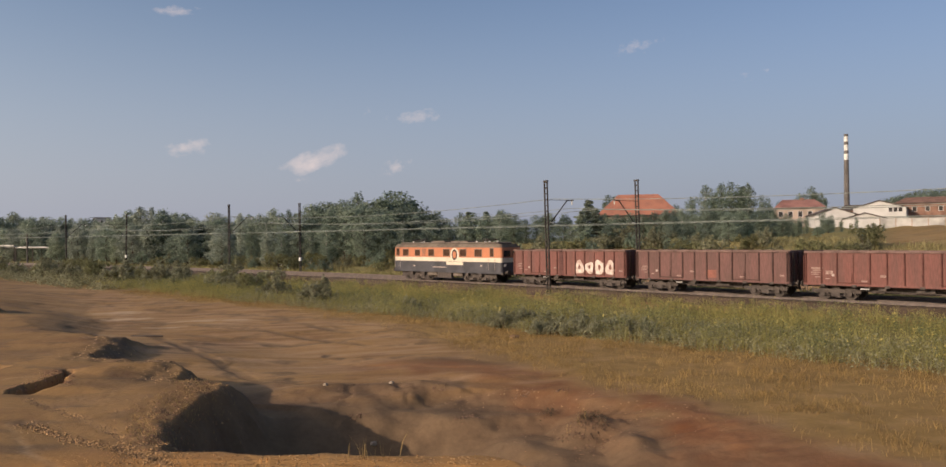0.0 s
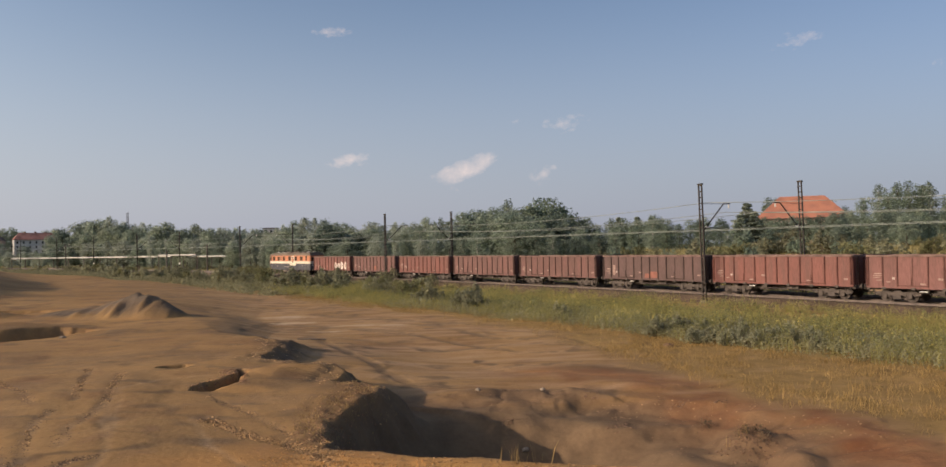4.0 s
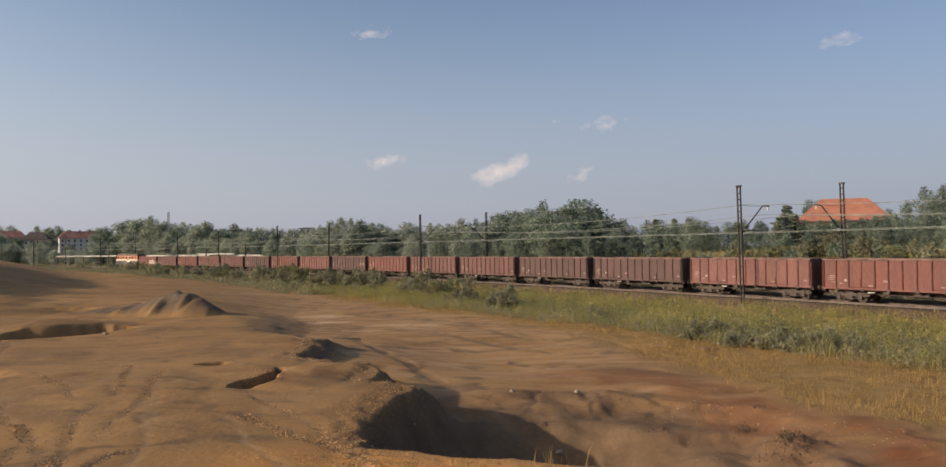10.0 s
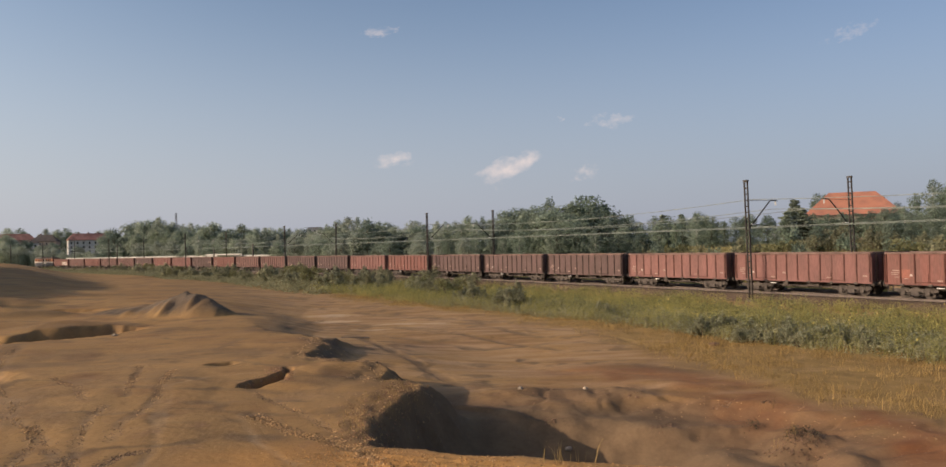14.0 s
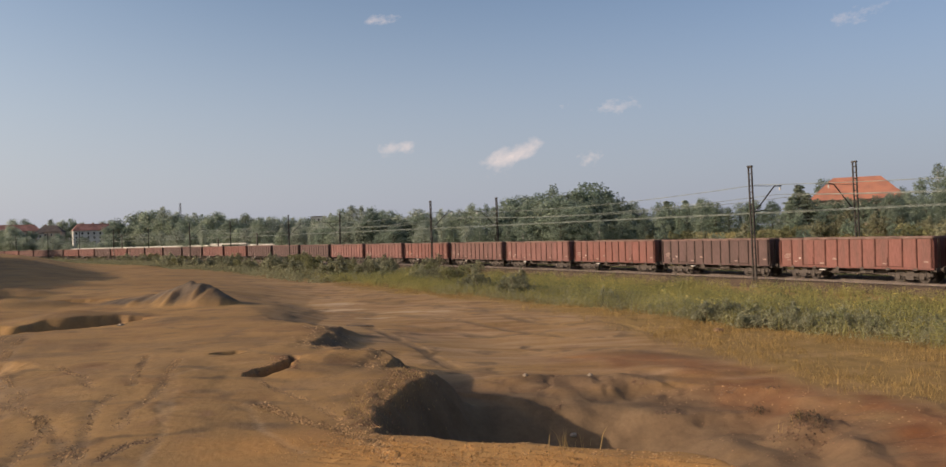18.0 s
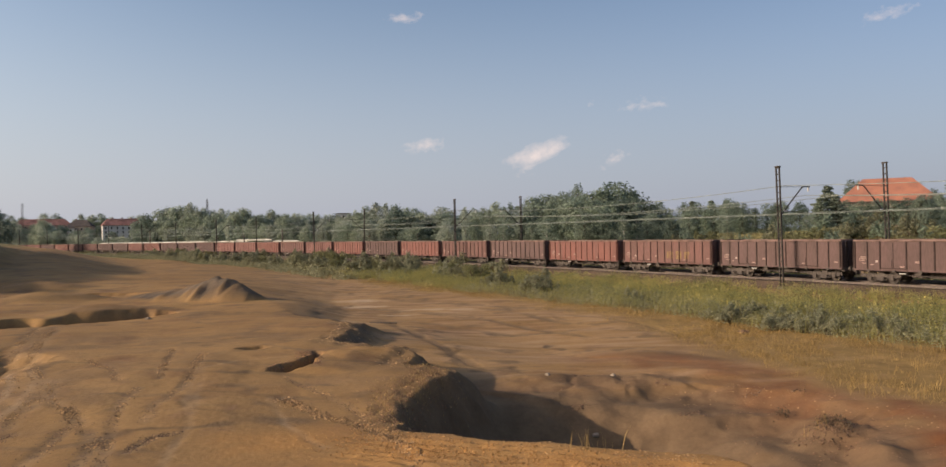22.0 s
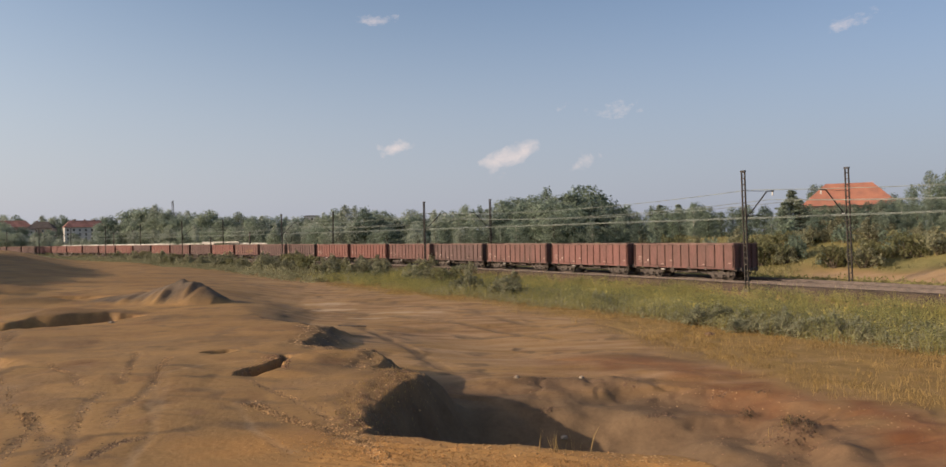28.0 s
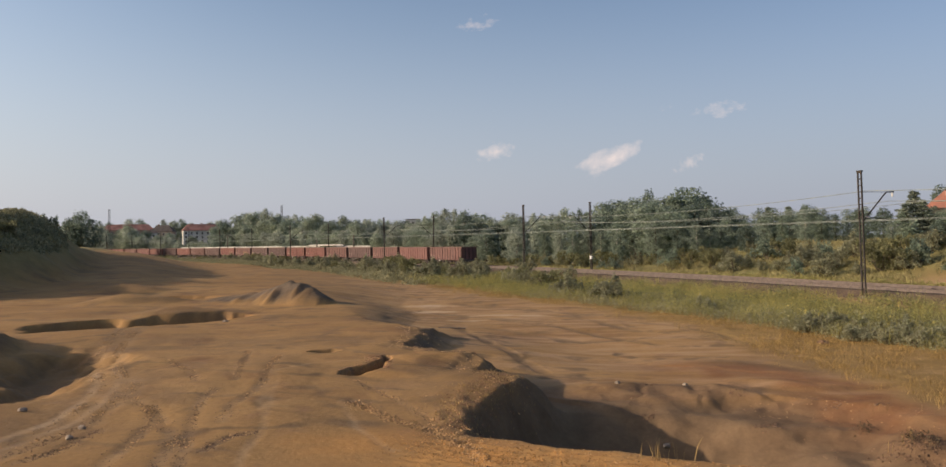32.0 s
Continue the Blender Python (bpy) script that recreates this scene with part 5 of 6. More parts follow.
def build_woods():
    kinds = [proto(tree("broadleaf_tree", "broad green deciduous tree at the wood's edge", "round", M_LEAF, M_BARK, 11, 5200, 0.17)),
             proto(tree("spreading_tree", "broad grey-green deciduous tree in late summer", "round", M_LEAF_GREY, M_BARK, 12, 5200, 0.17)),
             proto(tree("dark_tree", "dark green deciduous tree in the wood", "round", M_LEAF_DARK, M_BARK, 13, 5200, 0.17)),
             proto(tree("birch_tree", "slender birch with pale bark and light leaves", "tall", M_LEAF_GREY, M_BARK_PALE, 14, 3000, 0.14)),
             proto(tree("slender_tree", "slender green young tree beside the line", "tall", M_LEAF, M_BARK, 15, 3000, 0.14))]
    # far left trees, their haze painted as paler leaves
    pale = [proto(tree("silvery_tree", "broad grey-green tree with haze painted into its leaves", "round", M_LEAF_HAZE, M_BARK, 31, 4600, 0.18)),
            proto(tree("pale_tree", "tall pale green tree with haze painted into its leaves", "tall", M_LEAF_HAZE, M_BARK, 32, 3000, 0.15)),
            proto(tree("pale_tree", "rounded pale green tree with haze painted into its leaves", "round", M_LEAF_HAZE_GREEN, M_BARK, 33, 4600, 0.18)), kinds[1]]
    pine = proto(tree("conifer_tree", "dark spreading conifer beside the red-roofed house", "conifer", M_NEEDLE, M_BARK, 16, 2600, 0.19))
    poplar = proto(tree("poplar_tree", "narrow upright dark poplar on the far bank", "poplar", M_LEAF_DARK, M_BARK, 17, 1100, 0.26))
    shrubs = [proto(bush("bush", "grey-green bush on rough ground", M_BUSH_LEAF, 21)), proto(bush("bush", "green bush on rough ground", M_LEAF, 22)), proto(bush("bush", "yellow-green bush on rough ground", M_LEAF_YELLOW, 23))]

    def at(b, d):
        return d * math.sin(radians(b)), d * math.cos(radians(b))

    def grow(k, b, d, elev, squat):
        x, y = at(b, d)
        top = EYE[2] + d * math.tan(radians(elev)) - ground_z(x, y)
        if top > 1.5:
            plant(k, x, y, top, squat)

    # wood edge behind the line, in rows
    for row, (back, step, low) in enumerate(((62, 2.6, 0.94), (44, 2.8, 0.78), (26, 2.9, 0.46))):
        b = -31.0
        while b < 36:
            d = line_distance(b, 8.5) + back * (1.0 if b > -12 else 1.3) * rnd.uniform(0.85, 1.2)
            if 19.8 < b < 30.0 and row == 0:
                b += math.degrees(step / d)
                continue
            open_bank = row == 2 and 13.0 < b < 16.5
            if not open_bank and rnd.random() < (0.96 if row < 2 else 0.75):
                e = 1.12 * skyline(b) * (1 if row == 0 else rnd.uniform(0.8, 1.0)) * rnd.uniform(low - 0.12, 1.14 if row == 0 else low + 0.26)
                if 19.8 < b < 30.0:
                    e = rnd.uniform(1.45, 2.0) if row == 1 else rnd.uniform(0.9, 1.5)
                if -31.0 < b < -23.9:
                    e = min(e, rnd.uniform(0.15, 0.45) if -28.2 < b < -25.1 else rnd.uniform(0.4, 0.95))
                round_wood = 1.0 < b < 10.5
                e = min(e, 1.9) if b > 29.9 else e
                k = rnd.choices(kinds, (3, 4, 3, 1, 1) if round_wood else (1, 2, 2, 3, 3) if b > 20 else (2, 2, 2, 3, 2))[0]
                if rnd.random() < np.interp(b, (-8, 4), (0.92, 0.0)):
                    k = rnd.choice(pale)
                grow(k, b, d, e * (rnd.uniform(0.82, 1.12) if 10 < b < 20 else 1.0), rnd.uniform(1.1, 1.6) if round_wood else rnd.uniform(0.85, 1.6))
            b += math.degrees(step / d) * rnd.uniform(0.7, 1.3)
    # far woods on the left, behind the field
    for row, (dist, low) in enumerate(((560, 1.0), (430, 0.72))):
        b = -40.0
        while b < -22:
            if not (row == 0 and -29.9 < b < -24.9):
                blocked = -29.9 < b < -24.9
                e = ((0.55 if b > -28.3 else 1.25) if blocked else skyline(b)) * rnd.uniform(low * 0.8, low)
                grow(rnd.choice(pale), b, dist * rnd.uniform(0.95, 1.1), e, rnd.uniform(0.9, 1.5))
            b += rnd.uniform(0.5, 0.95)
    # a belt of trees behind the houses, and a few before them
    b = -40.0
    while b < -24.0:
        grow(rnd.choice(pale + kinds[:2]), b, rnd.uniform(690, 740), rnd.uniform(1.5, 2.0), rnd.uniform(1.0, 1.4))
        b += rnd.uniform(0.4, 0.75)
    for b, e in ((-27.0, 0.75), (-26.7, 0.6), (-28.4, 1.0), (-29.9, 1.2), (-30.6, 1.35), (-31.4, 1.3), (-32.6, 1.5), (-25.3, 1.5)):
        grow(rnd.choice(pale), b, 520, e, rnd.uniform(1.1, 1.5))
    for b, e in ((-35.8, 2.45), (-35.2, 2.35), (-35.5, 2.25)):
        grow(poplar, b, 330, e, 0.95)
    for b, e, q in ((-33.7, 2.6, 1.35), (-34.4, 2.1, 1.2), (-24.75, 1.95, 1.1), (-7.9, 2.5, 1.0), (-21.9, 2.35, 1.1), (-21.2, 2.2, 0.9)):
        grow(kinds[2], b, 340 if b < -20 else 190, e, q)
    for b, e, d in ((22.0, 3.05, 128), (22.5, 2.4, 127), (21.5, 2.2, 126), (13.3, 2.3, 190), (14.6, 2.3, 195), (15.6, 2.25, 192), (32.6, 3.75, 170)):
        grow(pine, b, d, e, 2.1 if d < 130 else 1.7)
    for b, e, d, q in ((36.9, 3.55, 300, 0.75), (36.2, 3.1, 302, 0.7), (37.5, 3.1, 298, 0.6), (34.9, 2.55, 290, 0.7), (34.3, 2.45, 285, 0.7), (28.0, 2.2, 190, 0.9)):
        grow(kinds[0 if b > 36 else 2], b, d, e, q)
    for b, e, d in ((29.2, 3.1, 150), (30.1, 3.95, 158), (30.6, 3.3, 150), (31.2, 4.05, 155), (31.8, 4.15, 150), (32.4, 3.5, 150), (32.9, 3.95, 158), (33.8, 3.1, 150), (28.5, 2.2, 140), (34.6, 2.0, 146), (35.6, 1.5, 140), (36.6, 1.4, 142), (37.6, 1.3, 146)):
        grow(kinds[3 if int(b * 10) % 2 else 4], b, d, e, 1.15)
    for b, e, d in ((30.2, 2.3, 146), (31.0, 2.0, 143), (32.4, 2.2, 146), (29.4, 1.8, 141)):
        grow(kinds[1], b, d, e, 1.0)
    for b, e, d, q in ((23.1, 1.95, 182, 1.2), (24.0, 1.85, 180, 1.4), (24.9, 1.95, 184, 1.4), (25.8, 1.85, 181, 1.5), (26.6, 1.95, 183, 1.3), (27.4, 2.1, 180, 1.3), (28.3, 2.1, 182, 1.1), (23.4, 3.35, 226, 0.8), (23.85, 3.3, 226, 0.5), (26.6, 3.25, 228, 0.45), (27.3, 2.95, 228, 0.7), (28.1, 2.5, 226, 0.9)):
        grow(kinds[int(b * 10) % 3], b, d, e, q)
    # trees and tall scrub between the line and the works
    b = 27.6
    while b < 41.5:
        grow(rnd.choice((kinds[0], kinds[1], kinds[2], kinds[4])), b, rnd.uniform(118, 140), rnd.uniform(0.4, 1.5) if b < 35.5 else rnd.uniform(0.5, 1.35) if b < 38.6 else rnd.uniform(0.0, 0.8), rnd.uniform(1.0, 1.7))
        b += rnd.uniform(0.3, 0.6) if b < 35.5 else rnd.uniform(0.45, 0.8)
    for b, e in ((37.6, 1.7), (38.1, 1.5), (35.3, 1.7), (36.2, 1.4), (40.6, 0.9)):
        grow(kinds[4], b, 150, e, 1.2)
    for b, e, d, q in ((37.9, 1.3, 160, 1.0), (38.7, 1.1, 158, 1.1), (39.6, 1.3, 160, 0.9), (41.2, 0.8, 158, 1.0), (42.6, 0.7, 160, 1.0)):
        grow(kinds[int(b * 10) % 2 + 3], b, d, e, q)
    b = 40.6
    while b < 48:
        grow(rnd.choice(kinds[:3]), b, rnd.uniform(430, 470), float(np.interp(b, (40.6, 41.5, 43.5, 48), (2.2, 2.6, 3.1, 3.0))), 1.3)
        b += 0.42
    # bushes: on the bank behind the line, along its near side, in the verge
    for b in np.arange(-9, 40, 0.62):
        for back in (12, 20):
            if rnd.random() < (0.42 if b < 9 else 0.8 if b < 30 else 0.45):
                d = line_distance(b, 8.5) + back + rnd.uniform(-3, 5)
                x, y = at(b + rnd.uniform(-0.3, 0.3), d)
                if float(ground_height(np.array([x]), np.array([y]), "grass")[0]) < 0.5 and rnd.random() < 0.85:
                    continue
                plant(rnd.choice(shrubs if b < 10 else (shrubs[0], shrubs[0], shrubs[2], shrubs[1])), x, y, rnd.uniform(1.3, 3.2), rnd.uniform(0.8, 1.3), 2.0)
    for s in np.arange(48, 300, 2.6):
        for _ in range(2):
            if rnd.random() < (0.75 if s < 150 else 0.4):
                x, y, _h = line(s + rnd.uniform(-1, 1), rnd.uniform(-13, -4.2))
                plant(shrubs[0 if rnd.random() < 0.75 else 2], x, y, rnd.uniform(1.6, 3.4) if 62 < s < 210 else rnd.uniform(1.2, 2.2), rnd.uniform(0.9, 1.4), 2.0)
    for _ in range(70):
        k, back = rnd.uniform(0.3, 4.4), rnd.uniform(7, 22)
        (xa, ya), (xb, yb) = BANK_FOOT[int(k)], BANK_FOOT[int(k) + 1]
        x, y = xa + (xb - xa) * (k % 1) - back * 0.89, ya + (yb - ya) * (k % 1) - back * 0.3
        plant(rnd.choice((shrubs[0], shrubs[2])), x, y, rnd.uniform(0.7, 1.7), rnd.uniform(1.0, 1.6), 2.0)
    for b, d, h, q in ((2.4, 72, 2.7, 1.0), (3.1, 71, 1.9, 1.1), (1.7, 73, 1.9, 1.0), (-0.2, 80, 2.4, 0.9), (-1.2, 82, 1.8, 1.0), (9.0, 62, 1.5, 0.8), (9.5, 61, 1.1, 0.9)):
        x, y = at(b, d)
        plant(shrubs[0], x, y, h, q, 2.0)
    # low dark scrub along the foot of the verge
    for i in range(46):
        b = 12.5 + i * 0.42 + rnd.uniform(-0.5, 0.5)
        x, y = at(b, float(np.interp(b, (12, 16, 20, 26, 31), (52, 46.5, 43.5, 41.5, 41))) + rnd.uniform(3.2, 8.0))
        plant(shrubs[0], x, y, rnd.uniform(0.7, 1.3) if 15 < b < 27 else rnd.uniform(0.5, 0.8), rnd.uniform(1.0, 1.6), 2.0)


M_WEED = mat("weed_green", (0.335, 0.30, 0.11), 0.8, 0.2, 0.25, col2=(0.25, 0.235, 0.095), island=0.22, trans=0.4, bscale=2.0, spec=0.1)
M_FLOWER = mat("goldenrod_bloom", (0.44, 0.36, 0.11), 0.8, 0.2, 0.5, island=0.3, trans=0.25, col2=(0.37, 0.31, 0.11), spec=0.1)
M_NETTLE = mat("nettle_leaf", (0.19, 0.205, 0.095), 0.8, 0.2, 0.25, col2=(0.14, 0.155, 0.075), island=0.3, trans=0.35, bscale=2.0, spec=0.15)
M_STRAW = mat("straw", (0.36, 0.24, 0.095), 0.85, 0.2, 0.2, island=0.35, trans=0.3, col2=(0.26, 0.168, 0.068), bscale=2.0, spec=0.1)
M_BANK = mat("bank_grass", (0.30, 0.255, 0.125), 0.85, 0.2, 0.2, island=0.35, trans=0.3, col2=(0.20, 0.19, 0.09), bscale=2.0, spec=0.1)
M_SCRUB = mat("scrub_leaf", (0.29, 0.275, 0.165), 0.8, 0.2, 0.25, col2=(0.21, 0.205, 0.12), island=0.35, trans=0.25, bscale=2.0, spec=0.1)


def blades(name, label, points, height, width, per, material, lean=0.35, seed=1):
    """A stand of upright blades, three-sided strips bent outwards, on given points of the ground."""
    g = np.random.default_rng(seed)
    n = len(points)
    xy = np.repeat(points, per, 0) + g.normal(0, 0.16, (n * per, 2))
    z = ground_height(xy[:, 0], xy[:, 1])
    h = height * g.uniform(0.5, 1.25, len(xy)) * np.repeat(g.uniform(0.7, 1.2, n), per)
    a = g.uniform(0, 6.283, len(xy))
    ux, uy = np.cos(a), np.sin(a)
    lx, ly = g.normal(0, lean, len(xy)) * h, g.normal(0, lean, len(xy)) * h
    w = width * g.uniform(0.6, 1.4, len(xy))
    v = np.empty((len(xy), 5, 3))
    for i, (sx, up, ln) in enumerate(((-1, 0, 0), (1, 0, 0), (0.8, 0.6, 0.4), (-0.8, 0.6, 0.4), (0, 1, 1))):
        v[:, i, 0], v[:, i, 1], v[:, i, 2] = xy[:, 0] + ux * w * sx + lx * ln, xy[:, 1] + uy * w * sx + ly * ln, z + h * up - (0.05 if up == 0 else 0)
    base = np.arange(len(xy))[:, None] * 5
    faces = np.concatenate([base + np.array([[0, 1, 2, 3]])], 0).tolist() + (base + np.array([[3, 2, 4]])).tolist()
    ob = from_arrays(name, v.reshape(-1, 3).tolist(), faces, material)
    return tagged(ob, label, "grass", kind="stuff"), xy, z, h


def sprays(name, label, points, height, size, per, material, seed=1, slim=0.55):
    """Leafy weeds: little leaf quads up the height of each plant, turned every way."""
    g = np.random.default_rng(seed)
    n = len(points)
    tall = np.repeat(height * g.uniform(0.55, 1.2, n) * (1 + 0.3 * rough(points[:, 0], points[:, 1], 5.0, 151)), per)
    up = g.uniform(0.05, 1.0, n * per)
    xy = np.repeat(points, per, 0) + g.normal(0, 0.17, (n * per, 2)) * (1.1 - 0.6 * up[:, None])
    c = np.concatenate([xy, (ground_height(xy[:, 0], xy[:, 1]) + up * tall)[:, None]], 1)
    u, w = g.normal(0, 1, (n * per, 3)), g.normal(0, 1, (n * per, 3))
    u[:, 2] += 0.8
    u /= np.linalg.norm(u, axis=1)[:, None]
    w -= u * (u * w).sum(1)[:, None]
    w /= np.linalg.norm(w, axis=1)[:, None]
    k = (size * g.uniform(0.5, 1.5, n * per))[:, None]
    v = np.stack([c - u * k, c + w * k * slim, c + u * k, c - w * k * slim], 1)
    base = np.arange(n * per)[:, None] * 4
    ob = from_arrays(name, v.reshape(-1, 3).tolist(), (base + np.array([[0, 1, 2, 3]])).tolist(), material)
    return tagged(ob, label, "weeds", kind="stuff")


def verge_points(n, s_lo, s_hi, d_lo, d_hi, seed, bias=1.0):
    g = np.random.default_rng(seed)
    s = s_lo + (s_hi - s_lo) * g.uniform(0, 1, n) ** bias
    d = g.uniform(d_lo, d_hi, n)
    p = np.array([line(a, b)[:2] for a, b in zip(s, d)])
    keep = rough(p[:, 0], p[:, 1], 3.5, 141) > g.uniform(-0.6, 0.25, n)
    return p[keep]


def dry_points(n, seed):
    """Points of the bare-to-grassy slope beside the verge, thinning out towards the soil."""
    p = verge_points(n, -85, 70, -38, -15.5, seed)
    g = np.random.default_rng(seed)
    m = ground_height(p[:, 0], p[:, 1], "grass")
    tuft = rough(p[:, 0], p[:, 1], 1.3, 145, 3) + 0.4 * rough(p[:, 0], p[:, 1], 5.0, 146, 2)
    return p[(m > g.uniform(0.15, 1.1, len(p))) & (tuft > g.uniform(-0.5, 0.35, len(p))) & (np.hypot(p[:, 0], p[:, 1]) > 13)]


def build_grass():
    sprays("weeds", "tall green weeds and goldenrod on the railway verge", verge_points(18500, -75, 75, -17.5, -2.9, 31), 0.75, 0.042, 15, M_WEED, 41)
    blades("tall_grass", "tall green-gold grass stems on the railway verge", verge_points(10000, -75, 75, -18.5, -3.2, 39), 0.9, 0.008, 8, M_WEED, 0.16, 49)
    sprays("weeds", "green weeds on the distant railway verge", verge_points(11000, 65, 340, -21, -3.2, 32), 0.85, 0.11, 10, M_SCRUB, 42)
    p = verge_points(9000, -75, 80, -17.5, -3.6, 131)
    p = p[rough(p[:, 0], p[:, 1], 2.6, 152, 3) > 0.03]
    sprays("weeds", "clumps of dark green nettles in the verge", p, 0.95, 0.05, 20, M_NETTLE, 142)
    sprays("goldenrod", "yellow goldenrod blooms among the weeds", verge_points(3200, -75, 85, -17, -4.5, 33), 1.02, 0.05, 5, M_FLOWER, 43, 0.8)
    sprays("scrub", "low grey-green scrub leaves in the verge", verge_points(7000, -60, 40, -19.0, -12.0, 34, 1.0), 0.7, 0.045, 18, M_SCRUB, 44)
    blades("dry_grass", "dry straw-coloured grass along the verge", dry_points(95000, 35), 0.17, 0.008, 5, M_STRAW, 0.5, 45)
    blades("dry_grass", "taller tufts of golden dry grass on the slope", dry_points(9000, 65), 0.36, 0.008, 9, M_STRAW, 0.3, 66)
    p = verge_points(14000, -90, 120, 9.0, 36, 36)
    blades("dry_grass", "dry straw-coloured grass on the bank behind the line", p[ground_height(p[:, 0], p[:, 1], "grass") > 0.5], 0.5, 0.025, 6, M_BANK, 0.4, 46)
    g = np.random.default_rng(38)
    foot, back = np.array(BANK_FOOT), g.uniform(5, 22, 9000)
    q = g.uniform(0.2, 4.4, 9000)
    fx, fy = np.interp(q, range(6), foot[:, 0]), np.interp(q, range(6), foot[:, 1])
    sprays("scrub", "dull green scrub on the spoil bank", np.stack([fx - back * 0.89, fy - back * 0.3], 1), 0.5, 0.16, 6, M_SCRUB, 48)
    sprays("weeds", "yellow-green weeds beside the far track", verge_points(8000, -90, 130, 8.8, 13, 37), 0.6, 0.10, 5, M_WEED, 47)


build_woods()
build_grass()


# ---- buildings ----
M_TILE_RED = mat("roof_tile_red", (0.37, 0.155, 0.10), 0.8, 0.3, 0.4, 0.5, 6.0, col2=(0.27, 0.12, 0.085))
M_TILE_PINK = mat("roof_tile_faded", (0.34, 0.165, 0.13), 0.8, 0.25, 0.3, 0.4, 6.0)
M_PLASTER = mat("plaster_white", (0.52, 0.51, 0.49), 0.9, 0.15, 0.4, col2=(0.44, 0.43, 0.41))
M_PLASTER_DULL = mat("plaster_dull", (0.42, 0.33, 0.27), 0.9, 0.2, 0.4)
M_BRICK = mat("brick_brown", (0.25, 0.14, 0.10), 0.9, 0.3, 0.6)
M_ROOF_DARK = mat("roof_felt", (0.11, 0.09, 0.08), 0.9, 0.3, 0.5)
M_METAL_PALE = mat("pale_sheet", (0.48, 0.47, 0.44), 0.6, 0.12, 0.4)
M_CHIM = mat("chimney_brick", (0.15, 0.135, 0.125), 0.9, 0.25, 0.3)
M_PIPE = mat("pipe_cladding", (0.52, 0.50, 0.46), 0.5, 0.2, 0.5, metal=0.2)


def place(b, d):
    return d * math.sin(radians(b)), d * math.cos(radians(b))


def hip_roof(w, dp, z0, z1, over, ridge):
    bm = bmesh.new()
    e = [bm.verts.new(p) for p in ((-w - over, -dp - over, z0), (w + over, -dp - over, z0), (w + over, dp + over, z0), (-w - over, dp + over, z0))]
    r = [bm.verts.new((-ridge, 0, z1)), bm.verts.new((ridge, 0, z1))]
    for f in ((e[0], e[1], r[1], r[0]), (e[1], e[2], r[1]), (e[2], e[3], r[0], r[1]), (e[3], e[0], r[0]), (e[3], e[2], e[1], e[0])):
        bm.faces.new(f)
    return bm


def house(name, label, b, d, w, dp, z_eave, z_ridge, ridge, wall, roof, rows, cols, turn=0.0, over=0.5, chimneys=()):
    """A house facing the railway: walls, roof, windows with frames, chimneys."""
    x, y = place(b, d)
    z = ground_z(x, y) - 0.5
    root = empty(name, pose(x, y, z, 0, 0, -b + turn))
    tagged(root, label, "building")
    eave, top = z_eave - z, z_ridge - z
    part("wall", boxes((-w, w, -dp, dp, 0, eave)), wall, root)
    part("roof", hip_roof(w, dp, eave, top, over, ridge), roof, root)
    part("gutter", boxes((-w - over, w + over, -dp - over - 0.1, -dp - over, eave - 0.15, eave + 0.02)), M_ROOF_DARK, root)
    for i in range(rows):
        zc = eave - 1.9 - i * 2.9
        for j in range(cols):
            xc = -w + (j + 0.5) * 2 * w / cols
            win = part("window", boxes((xc - 0.55, xc + 0.55, -dp - 0.03, -dp + 0.05, zc - 0.75, zc + 0.75)), M_GLASS_DARK, root)
            part("window_frame", boxes((xc - 0.68, xc - 0.55, -dp - 0.06, -dp, zc - 0.85, zc + 0.85), (xc + 0.55, xc + 0.68, -dp - 0.06, -dp, zc - 0.85, zc + 0.85), (xc - 0.55, xc + 0.55, -dp - 0.06, -dp, zc + 0.75, zc + 0.85), (xc - 0.55, xc + 0.55, -dp - 0.08, -dp, zc - 0.85, zc - 0.75)), M_PLASTER, win)
    for cx, cy, h in chimneys:
        part("chimney", boxes((cx - 0.5, cx + 0.5, cy - 0.4, cy + 0.4, top - 2.0, top + h)), M_BRICK, root)
    return root


